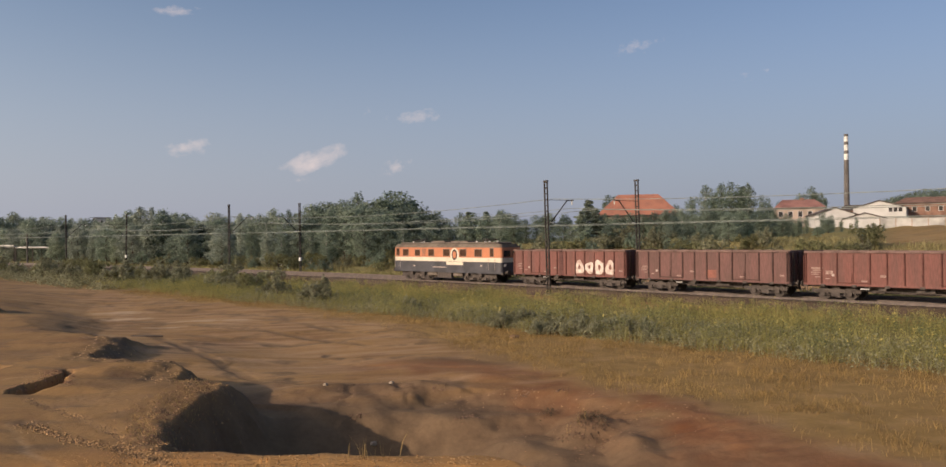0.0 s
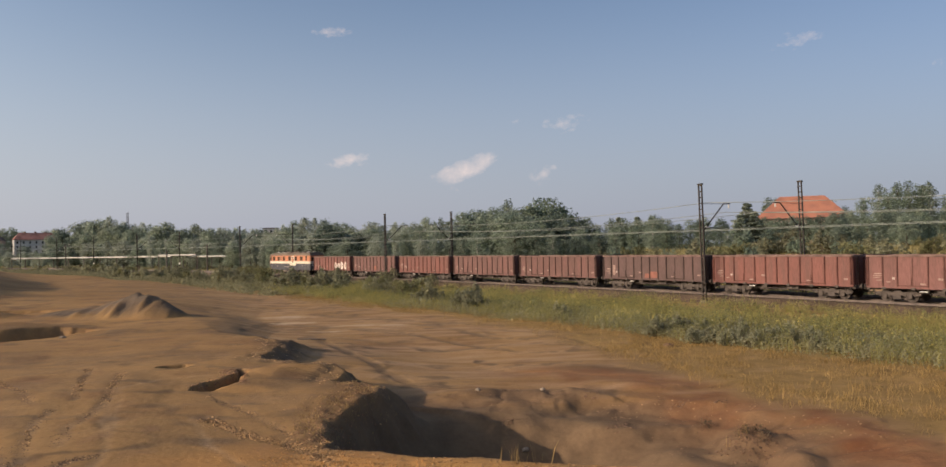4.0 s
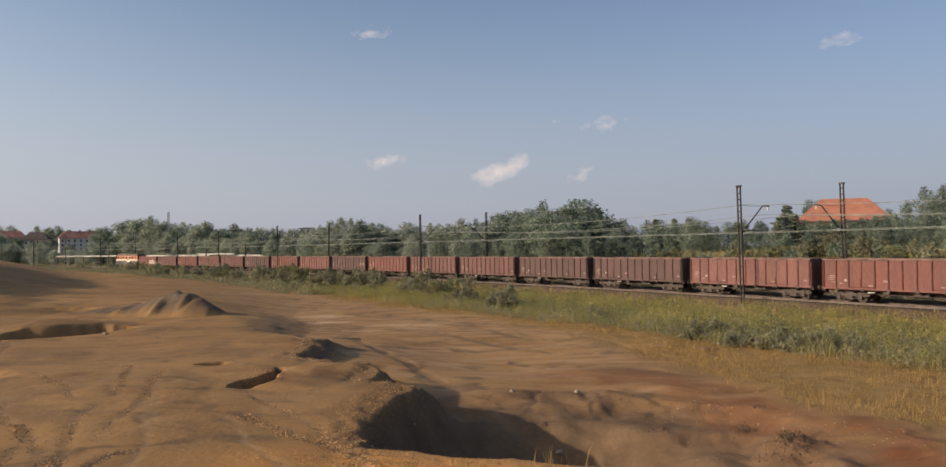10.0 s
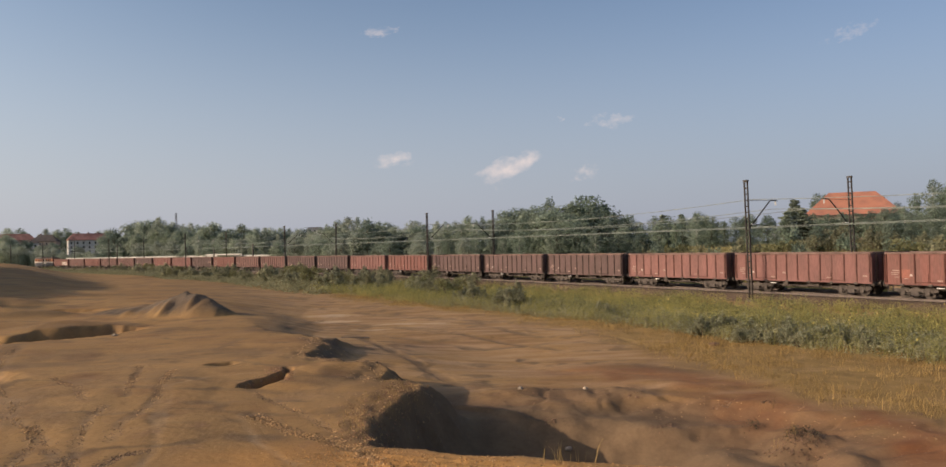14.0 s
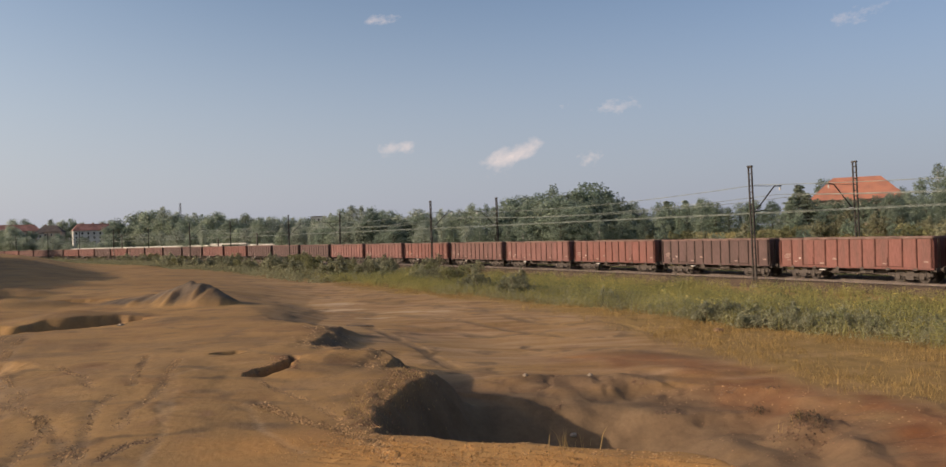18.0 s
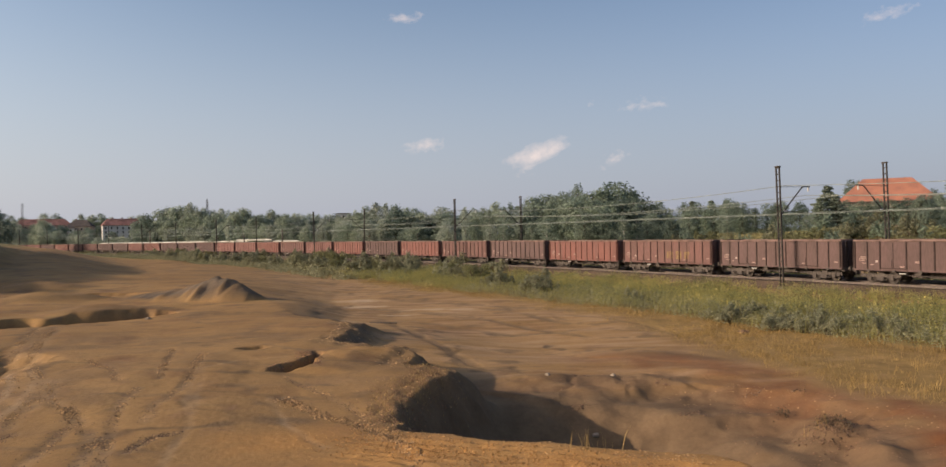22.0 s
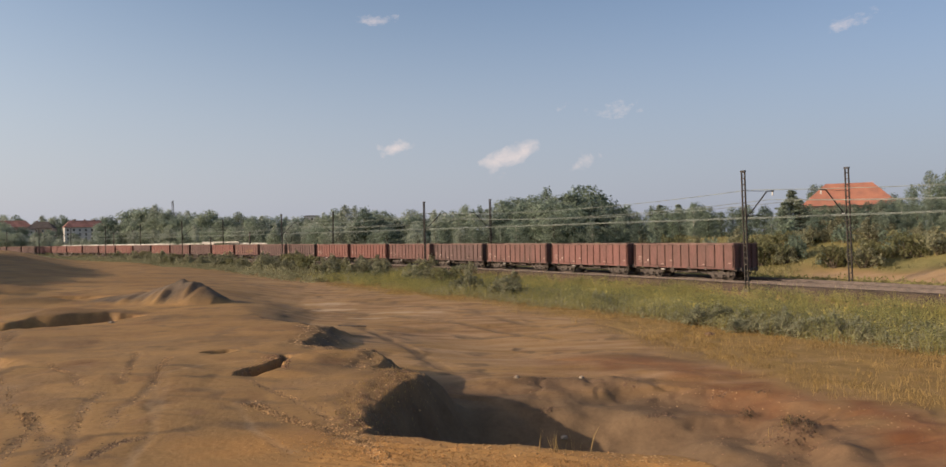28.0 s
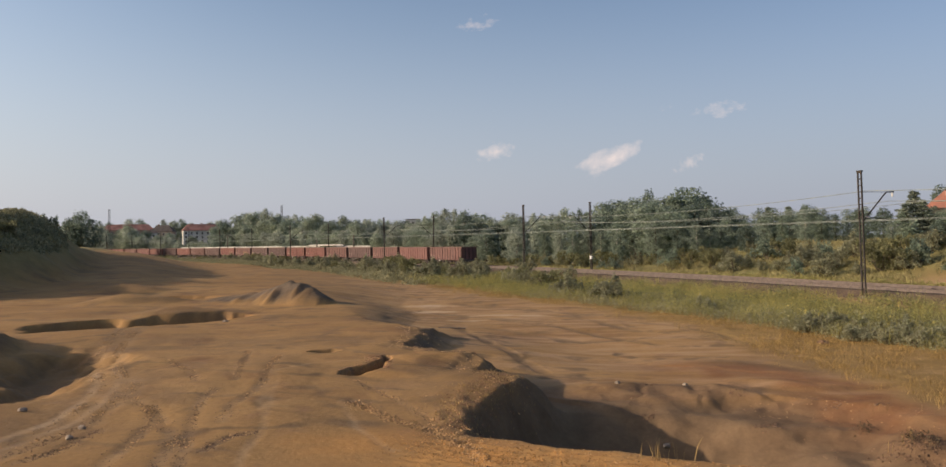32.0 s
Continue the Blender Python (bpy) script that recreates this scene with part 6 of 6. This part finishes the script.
def shed(name, label, b, d, w, dp, z_eave, z_top, wall, roof, turn=0.0, slots=0):
    """A shed with its gable towards the railway."""
    x, y = place(b, d)
    z = ground_z(x, y) - 0.5
    root = empty(name, pose(x, y, z, 0, 0, -b + turn))
    tagged(root, label, "building")
    e, t = z_eave - z, z_top - z
    bm = bmesh.new()
    f = [bm.verts.new((px, -dp, pz)) for px, pz in ((-w, 0), (w, 0), (w, e), (0, t), (-w, e))]
    k = [bm.verts.new((px, dp, pz)) for px, pz in ((-w, 0), (w, 0), (w, e), (0, t), (-w, e))]
    bm.faces.new(f)
    bm.faces.new(k[::-1])
    for i in range(5):
        j = (i + 1) % 5
        bm.faces.new((f[j], f[i], k[i], k[j]))
    part("wall", bm, wall, root)
    for sx in (-1, 1):
        rm = bmesh.new()
        pts = [(sx * (w + 0.4), e - 0.35 * (t - e) / w), (0, t + 0.05), (0, t + 0.3), (sx * (w + 0.4), e + 0.25 - 0.35 * (t - e) / w)]
        fr, bk = [rm.verts.new((p, -dp - 0.4, q)) for p, q in pts], [rm.verts.new((p, dp + 0.4, q)) for p, q in pts]
        rm.faces.new(fr)
        rm.faces.new(bk[::-1])
        for i in range(4):
            j = (i + 1) % 4
            rm.faces.new((fr[j], fr[i], bk[i], bk[j]))
        bmesh.ops.recalc_face_normals(rm, faces=rm.faces[:])
        part("roof", rm, roof, root)
    for i in range(slots):
        part("window", boxes((w * 0.35 + i * 1.3, w * 0.35 + i * 1.3 + 1.0, -dp - 0.04, -dp + 0.04, e - 1.2, e)), M_GLASS_DARK, root)
    return root


def build_town():
    house("red_roof_house", "large house with a steep orange-red tiled hip roof", 25.5, 205, 9.6, 6.0, 9.9, 15.3, 5.0, M_PLASTER_DULL, M_TILE_RED, 2, 7, 0, 0.7)
    house("apartment_house", "white apartment house with a red tiled roof", -26.3, 600, 12.8, 6.0, 14.9, 19.6, 9.5, M_PLASTER, M_TILE_PINK, 4, 7, 6, 0.6, ((-6, 0, 0.8), (0, 0, 0.8), (6, 0, 0.8)))
    house("apartment_house", "dull apartment house with a dark roof", -28.75, 610, 7.6, 6.0, 14.6, 19.2, 4.0, M_PLASTER_DULL, M_ROOF_DARK, 4, 4, -14, 0.6, ((-3, 0, 0.8),))
    house("apartment_house", "small white gable house between trees", -29.35, 560, 1.8, 4.0, 13.0, 15.0, 1.0, M_PLASTER, M_ROOF_DARK, 3, 1, 0)
    house("town_house", "grey-brown town house with a red roof among trees", -30.9, 650, 18.0, 6.0, 16.4, 21.0, 14, M_PLASTER_DULL, M_TILE_PINK, 3, 8, 0, 0.6)
    house("block_of_flats", "pale block of flats above the trees", -11.6, 420, 4.0, 4.0, 16.2, 16.6, 3.0, M_PLASTER, M_ROOF_DARK, 3, 3, 0, 0.2)
    house("factory_hall", "brick factory hall with a faded red roof and tall windows", 36.1, 255, 6.6, 7.0, 12.6, 15.2, 4.5, M_PLASTER_DULL, M_TILE_PINK, 2, 5, 4, 0.4, ((1.0, 0, 0.5),))
    shed("white_shed", "white plastered shed with a shallow dark roof", 38.0, 225, 4.6, 9.0, 9.6, 11.2, M_PLASTER, M_ROOF_DARK, 8)
    shed("white_shed", "low white shed with a shallow dark roof", 40.1, 220, 4.6, 8.0, 8.3, 9.6, M_PLASTER, M_ROOF_DARK, 0)
    shed("white_shed", "white gabled hall with three dark slots", 41.1, 280, 7.1, 14.0, 12.5, 14.6, M_PLASTER, M_ROOF_DARK, -3, 3)
    house("dark_hall", "long dark-roofed hall behind the sheds", 41.2, 330, 15.0, 8.0, 13.6, 15.8, 13, M_BRICK, M_ROOF_DARK, 1, 10, 0, 0.4)
    house("brick_hall", "brown brick works building with tall windows", 45.2, 290, 16.0, 8.0, 14.4, 16.4, 14, M_BRICK, M_BRICK, 1, 9, -4, 0.4)
    # boundary wall of the works
    x, y = place(43.2, 190)
    wall = empty("works_wall", pose(x, y, ground_z(x, y) - 0.4, 0, 0, -43.2))
    tagged(wall, "long pale concrete panel wall of the works", "wall")
    zb = ground_z(x, y) - 0.4
    for i in range(8):
        part("panel", boxes((-7.4 + i * 3.0, -4.45 + i * 3.0, -0.1, 0.1, 0, 7.9 - zb)), M_METAL_PALE, wall)
        part("post", boxes((-7.5 + i * 3.0, -7.3 + i * 3.0, -0.2, 0.2, 0, 8.1 - zb)), M_PLASTER_DULL, wall)
    # chimney stack
    x, y = place(39.05, 350)
    z = ground_z(x, y) - 0.5
    stack = empty("chimney_stack", pose(x, y, z))
    tagged(stack, "tall dark brick chimney with white bands at its top", "chimney")
    bands = ((0, 31.5, 1), (31.5, 34.0, 0), (34.0, 35.3, 1), (35.3, 37.6, 0), (37.6, 38.9, 1), (38.9, 40.9, 0), (40.9, 45.0 - z, 1))
    rad = lambda h: 1.2 - 0.45 * h / 45
    for z0, z1, dark in bands:
        bm = bmesh.new()
        bar(bm, (0, 0, z0), (0, 0, z1), rad(z0), 18, rad(z1))
        part("shaft" if dark else "white_band", bm, M_CHIM if dark else M_WHITE, stack)
    # masts
    for b, d, e in ((-32.05, 620, 2.46), (-20.9, 600, 2.74)):
        x, y = place(b, d)
        z = ground_z(x, y)
        H = EYE[2] + d * math.tan(radians(e)) - z
        mast = empty("radio_mast", pose(x, y, z))
        tagged(mast, "thin grey lattice radio mast above the trees", "mast")
        for ox, oy in ((-0.6, -0.4), (0.6, -0.4), (0, 0.6)):
            part("leg", bars(((ox * 1.6, oy * 1.6, 0), (ox * 0.8, oy * 0.8, H), 0.16)), M_POLE, mast)
        part("bracing", bars(*[((-0.9 + 0.2 * (k % 2), -0.5, k * H / 16), (0.9 - 0.2 * (k % 2), 0.5, (k + 1) * H / 16), 0.09) for k in range(16)]), M_POLE, mast)
    # district heating pipes on trestles
    for b0, b1, d0, d1, zz in ((-27.6, -18.2, 345, 262, 3.35), (-19.0, -16.6, 262, 240, 3.75), (-17.4, -14.6, 250, 225, 3.3)):
        (xa, ya), (xb, yb) = place(b0, d0), place(b1, d1)
        n = max(3, int(math.hypot(xb - xa, yb - ya) / 9))
        pipe = empty("heating_pipe", pose(xa, ya, 0))
        tagged(pipe, "pale clad heating pipe on low trestles", "pipe")
        part("pipe", bars(((0, 0, zz), (xb - xa, yb - ya, zz), 0.24), sides=10), M_PIPE, pipe)
        for i in range(n + 1):
            px, py = (xb - xa) * i / n, (yb - ya) * i / n
            part("trestle", boxes((px - 0.12, px + 0.12, py - 0.12, py + 0.12, ground_z(xa + px, ya + py) - 0.3, zz - 0.3)), M_CONCRETE, pipe)
    # line-side posts beyond the line
    for b, d, e in ((-15.9, 215, 0.75), (-13.4, 220, 0.9), (-24.6, 300, 0.8), (-18.5, 240, 0.4)):
        x, y = place(b, d)
        H = EYE[2] + d * math.tan(radians(e))
        post = empty("concrete_post", pose(x, y, ground_z(x, y)))
        tagged(post, "slim pale concrete line post", "post")
        part("shaft", bars(((0, 0, -0.3), (0, 0, H), 0.2), sides=8), M_CONCRETE, post)
        part("crossbar", bars(((-0.9, 0, H - 0.5), (0.9, 0, H - 0.5), 0.07)), M_CONCRETE, post)


# ---- loose things in the pit ----
M_ROCK = mat("pale_rock", (0.34, 0.27, 0.20), 0.9, 0.25, 3.0, 0.6, 12)
M_CLOD = mat("clod", (0.42, 0.255, 0.12), 0.95, 0.3, 3.0, island=0.3)
M_DEAD = mat("dead_weed", (0.115, 0.085, 0.05), 0.9, 0.3, 2.0, island=0.3, trans=0.2)
M_CLOD_GOLD = mat("golden_clod", (0.43, 0.225, 0.08), 0.95, 0.3, 3.0, island=0.3)
M_CLOD_DARK = mat("dark_clod", (0.17, 0.10, 0.06), 0.95, 0.3, 3.0, island=0.3)
M_CLOD_RED = mat("red_brown_clod", (0.25, 0.135, 0.075), 0.95, 0.3, 3.0, island=0.35)
M_WOOD = mat("old_wood", (0.16, 0.12, 0.09), 0.9, 0.3, 3.0)


def lump(size, seed, material, name, label, x, y, flat=0.7):
    g = random.Random(seed)
    bm = bmesh.new()
    bmesh.ops.create_icosphere(bm, subdivisions=2, radius=size)
    for v in bm.verts:
        n = noise.noise(v.co * (1.6 / size) + Vector((seed, 0, 0)))
        v.co = v.co * (1 + 0.45 * n)
        v.co.z *= flat
    ob = part(name, bm, material)
    ob.location = (x, y, ground_z(x, y) + size * flat * 0.45)
    ob.rotation_euler = (0, 0, g.uniform(0, 6))
    return tagged(ob, label, "rock")


def clods(name, label, points, size, material, seed, tall=0.35):
    """Loose clods of soil: little uneven tetra-like lumps."""
    g = np.random.default_rng(seed)
    z = ground_height(points[:, 0], points[:, 1])
    verts, faces = [], []
    for (x, y), zz in zip(points, z):
        r = size * g.uniform(0.4, 1.5)
        b = len(verts)
        a = g.uniform(0, 6.28)
        for i in range(5):
            k = r * g.uniform(0.7, 1.2)
            verts.append((x + math.cos(a + i * 1.257) * k, y + math.sin(a + i * 1.257) * k, zz - 0.03))
        for i in range(5):
            k = r * g.uniform(0.35, 0.75)
            verts.append((x + math.cos(a + i * 1.257) * k, y + math.sin(a + i * 1.257) * k, zz + r * tall * g.uniform(0.6, 1.4)))
        for i in range(5):
            j = (i + 1) % 5
            faces.append((b + i, b + j, b + 5 + j, b + 5 + i))
        faces.append(tuple(b + 5 + i for i in range(5)))
    return tagged(from_arrays(name, verts, faces, material), label, "soil", kind="stuff")


def tread(name, label, pts, width, material, seed):
    """Slanting rows of clod blocks as a lugged tyre leaves them, worn away in places."""
    g = np.random.default_rng(seed)
    p = np.array(pts, float)
    seg = np.hypot(*np.diff(p, axis=0).T)
    cum = np.concatenate([[0], np.cumsum(seg)])
    u = np.arange(0, cum[-1], 0.12)
    out = []
    for k in np.linspace(-1, 1, 5):
        v = np.clip(u + 0.10 * abs(k) + g.normal(0, 0.015, len(u)), 0, cum[-1] - 0.01)
        a = np.stack([np.interp(v, cum, p[:, 0]), np.interp(v, cum, p[:, 1])], 1)
        b = np.stack([np.interp(v + 0.01, cum, p[:, 0]), np.interp(v + 0.01, cum, p[:, 1])], 1)
        t = (b - a) / 0.01
        out.append(a + np.stack([-t[:, 1], t[:, 0]], 1) * k * width * 0.95 + g.normal(0, 0.02, a.shape))
    q = np.concatenate(out)
    q = q[rough(q[:, 0], q[:, 1], 1.5, 88, 3) > g.uniform(-0.35, 0.45, len(q))]
    return clods(name, label, q, 0.03, material, seed, 0.55)


def along(pts, n, spread, seed):
    g = np.random.default_rng(seed)
    p = np.array(pts, float)
    seg = np.hypot(*np.diff(p, axis=0).T)
    cum = np.concatenate([[0], np.cumsum(seg)])
    u = g.uniform(0, cum[-1], n)
    return np.stack([np.interp(u, cum, p[:, 0]), np.interp(u, cum, p[:, 1])], 1) + g.normal(0, spread, (n, 2))


def build_loose():
    lump(0.10, 3, M_ROCK, "rock", "pale block of stone on the bare soil", -12.8, 19.1)
    lump(0.09, 4, M_ROCK, "rock", "dusty grey stone on the bare soil", -12.4, 18.0)
    lump(0.12, 5, M_ROCK, "rock", "pale stone in the basin", 3.0, 27.2)
    lump(0.10, 6, M_ROCK, "rock", "pale stone on the lump's top", 1.6, 31.3)
    lump(0.10, 7, M_ROCK, "rock", "pale stone on the lump's top", 4.2, 31.5)
    lump(0.2, 8, M_ROCK, "rock", "pale slab near the cutting", -21.5, 46.5, 0.4)
    lump(0.12, 9, M_ROCK, "rock", "grey stone in the hollow", -15.7, 20.7)
    lump(0.3, 10, M_CLOD_DARK, "clod", "dark lump of earth on the flat ground", 13.2, 44.5, 0.5)
    plank = part("plank", bevelled(boxes((-0.9, 0.9, -0.12, 0.12, -0.04, 0.04)), 0.01), M_WOOD)
    plank.matrix_world = pose(-8.0, 51.0, ground_z(-8.0, 51.0) + 0.06, 0, 2, 6)
    tagged(plank, "dark weathered plank lying on the flat ground", "plank")
    for i, (pts, w) in enumerate(TRACKS):
        for side in (-0.42, 0.42) if w > 0.32 else (0.0,):
            q = [(x + side * 0.9, y + side * 0.25) for x, y in pts]
            if w > 0.1:
                tread("track_clods", "rows of clods pressed up by tyre treads", q, min(w, 0.2), M_CLOD, 60 + i)
                p = along(q, 300, min(w, 0.2), 50 + i)
                clods("track_clods", "dark crumbs strewn along a wheel track", p, 0.024, M_CLOD_DARK, 160 + i, 0.3)
    bold = [(-6.6, 23.0), (-4.8, 21.0), (-3.8, 20.2), (-2.6, 18.5), (-2.0, 17.2)]
    clods("track_clods", "pale clods turned up along a narrow track", along(bold, 820, 0.12, 91), 0.034, M_CLOD, 92, 0.55)
    cave = [(-8.1, 27.2), (-8.1, 28.4), (-7.9, 30.0), (-8.0, 31.4), (-7.2, 29.0), (-6.8, 27.6)]
    clods("edge_clods", "crumbled red-brown earth round the fallen-in hollow", along(cave, 520, 0.22, 94), 0.04, M_CLOD_RED, 95)
    edge = [(a - 0.35, c) for a, c in PLATEAU[5:15]]
    clods("edge_clods", "crumbled dark clods along the pit's edge", along(edge, 500, 0.45, 71), 0.04, M_CLOD, 72)
    rim = [(-2.6, 20.2), (-3.1, 21.2), (-3.3, 22.6), (-3.0, 24.6), (-2.4, 28.0), (-3.2, 29.4)]
    clods("rim_clods", "crumbled red-brown earth along the pit's lip", along(rim, 1500, 0.5, 171), 0.024, M_CLOD_RED, 172, 0.5)
    blades("dry_grass", "short withered grass tufts along the pit's lip", along(rim, 110, 0.55, 175), 0.10, 0.006, 8, M_STRAW, 0.7, 176)
    clods("rim_clods", "crumbled red-brown earth on the low scarp", along([(-4.4, 32.0), (-3.8, 33.4), (-5.0, 34.6), (-6.4, 35.2)], 350, 0.4, 173), 0.035, M_CLOD_RED, 174)
    clods("lip_clods", "golden clods pressed into ridges on the pit's near bank", along([(-4.0, 18.6), (-1.0, 17.3), (1.5, 16.6), (3.8, 15.4)], 5200, 0.6, 191), 0.02, M_CLOD_GOLD, 192, 0.5)
    lip = [(a - 0.3, c - 0.5) for a, c in PLATEAU[2:7]]
    clods("edge_clods", "crumbled golden clods on the pit's near lip", along(lip, 600, 0.35, 77), 0.028, M_CLOD, 78)
    clods("edge_clods", "crumbled clods along the red step", along(STEP[3:8], 110, 0.5, 73), 0.032, M_CLOD, 74)
    clods("edge_clods", "clods on the small dark heap", along([(8.9, 23.9), (9.8, 24.7), (9.7, 23.3)], 260, 0.32, 75), 0.042, M_CLOD_DARK, 76)
    g = np.random.default_rng(79)
    p = np.stack([g.uniform(2, 14, 2600), g.uniform(17, 33, 2600)], 1)
    p = p[(from_path(PLATEAU, p[:, 0], p[:, 1])[0] < -1.5) & (rough(p[:, 0], p[:, 1], 2.0, 90, 4) > g.uniform(-0.2, 0.7, len(p)))]
    clods("loose_clods", "small loose clods on the pit's floor", p, 0.028, M_CLOD_RED, 80)
    for x, y in ((10.2, 28.4), (8.8, 28.8), (2.9, 31.6), (5.9, 30.3), (14.3, 26.1), (2.6, 28.4), (6.2, 27.2)):
        clods("clod_group", "dark clods fallen together on the soil", along([(x - 0.3, y), (x + 0.3, y + 0.1)], 20, 0.10, int(x * 9)), 0.05, M_CLOD_DARK, int(y * 7))
    pts = np.array([(1.5, 17.6), (1.7, 17.8), (1.9, 17.5), (2.2, 17.7), (9.6, 24.6), (9.9, 24.9), (9.4, 24.4), (10.1, 28.1), (3.6, 24.4), (2.0, 26.0)])
    heap_top = along([(9.3, 24.6), (9.9, 24.6), (10.1, 23.8)], 26, 0.14, 83)
    sprays("scrub", "small dark dry weeds on the little heap", heap_top, 0.28, 0.03, 14, M_DEAD, 84)
    sprays("scrub", "a dark weed clump on the red step", along([(9.1, 26.6), (9.4, 26.9)], 8, 0.08, 85), 0.3, 0.03, 16, M_DEAD, 86)
    blades("dry_stalks", "tall dry stalks at the pit's edge", pts, 0.55, 0.008, 4, M_STRAW, 0.25, 81)


# ---- clouds ----
def cloud_material():
    m = bpy.data.materials.new("cloud_vapour")
    m.use_nodes = True
    n, l = m.node_tree.nodes, m.node_tree.links
    n.remove(n["Principled BSDF"])
    em, tr, mx = n.new("ShaderNodeEmission"), n.new("ShaderNodeBsdfTransparent"), n.new("ShaderNodeMixShader")
    em.inputs["Color"].default_value, em.inputs["Strength"].default_value = (0.92, 0.83, 0.81, 1), 0.92
    co, no, ma = n.new("ShaderNodeTexCoord"), n.new("ShaderNodeTexNoise"), n.new("ShaderNodeMapping")
    ma.inputs["Scale"].default_value = (5.0, 1.0, 2.4)
    no.inputs["Scale"].default_value, no.inputs["Detail"].default_value, no.inputs["Roughness"].default_value = 1.3, 7, 0.62
    oi, add = n.new("ShaderNodeObjectInfo"), n.new("ShaderNodeVectorMath")
    l.new(co.outputs["Generated"], ma.inputs["Vector"])
    l.new(ma.outputs[0], add.inputs[0])
    l.new(oi.outputs["Location"], add.inputs[1])
    l.new(add.outputs[0], no.inputs["Vector"])
    at = n.new("ShaderNodeAttribute")
    at.attribute_name = "cover"
    su, cl = n.new("ShaderNodeMath"), n.new("ShaderNodeMapRange")
    su.operation = "ADD"
    l.new(no.outputs["Fac"], su.inputs[0])
    l.new(at.outputs["Fac"], su.inputs[1])
    cl.inputs[1].default_value, cl.inputs[2].default_value, cl.inputs[4].default_value = 0.82, 1.55, 0.8
    l.new(su.outputs[0], cl.inputs[0])
    l.new(cl.outputs[0], mx.inputs[0])
    l.new(tr.outputs[0], mx.inputs[1])
    l.new(em.outputs[0], mx.inputs[2])
    l.new(mx.outputs[0], n["Material Output"].inputs["Surface"])
    return m


def build_clouds():
    m = cloud_material()
    made = []
    # bearing, elevation, half width, half height (degrees), strength, tilt, drift in bearing over the clip
    for b, e, w, h, dens, tilt, drift in ((2.35, 5.8, 2.5, 0.95, 0.95, 19, 0.4), (-6.1, 6.5, 1.7, 0.75, 0.72, 8, 0.6), (9.5, 8.85, 2.3, 0.8, 0.55, 4, 0.9), (7.9, 5.25, 1.6, 0.8, 0.55, 16, 0.2),
                                          (25.4, 13.4, 2.4, 0.8, 0.52, 10, 0.4), (-7.2, 15.5, 1.9, 0.6, 0.6, 3, 0.3), (33.0, 11.1, 1.6, 0.7, 0.36, 5, 0.3), (1.3, 2.75 + 1.6, 1.2, 0.5, 0.36, 0, 0.3), (6.0, 9.2, 1.1, 0.5, 0.36, 10, 0.6)):
        D = 3400.0
        W, H = D * math.tan(radians(w * 1.2)), D * math.tan(radians(h * 1.15))
        nx, ny = 24, 12
        verts, faces, dn = [], [], []
        for j in range(ny + 1):
            for i in range(nx + 1):
                u, v = 2 * i / nx - 1, 2 * j / ny - 1
                verts.append((u * W, 40 * (1 - u * u) * (1 - v * v), v * H))
                dn.append(dens * max(0.0, 1 - math.hypot(u, v) - 0.25 * noise.noise((u * 2 + b, v * 2, e))) ** 0.7)
        for j in range(ny):
            for i in range(nx):
                a = j * (nx + 1) + i
                faces.append((a, a + 1, a + nx + 2, a + nx + 1))
        ob = from_arrays("cloud", verts, faces, m)
        at = ob.data.attributes.new("cover", "FLOAT", "POINT")
        at.data.foreach_set("value", dn)
        tagged(ob, "small thin white cloud low in a hazy sky", "cloud", kind="stuff")
        ob.visible_shadow = False
        rows = []
        for t, k in ((0.0, 0.0), (32.0, 1.0)):
            bb = radians(b + drift * k)
            rows.append((t, pose(D * math.sin(bb), D * math.cos(bb), EYE[2] + D * math.tan(radians(e)), 0, -tilt, -math.degrees(bb))))
        made.append((ob, rows))
    return made


build_town()
build_loose()
CLOUDS = build_clouds()


# ---- what moves ----
def motions():
    for unit, offset in UNITS:
        rows = []
        for t in range(33):
            x, y, h = line(run(float(t)) + offset, NEAR_TRACK)
            rows.append((float(t), pose(x, y, 0.0, 0, 0, math.degrees(h))))
        walk(unit, rows)
    for cloud, rows in CLOUDS:
        walk(cloud, rows)


motions()
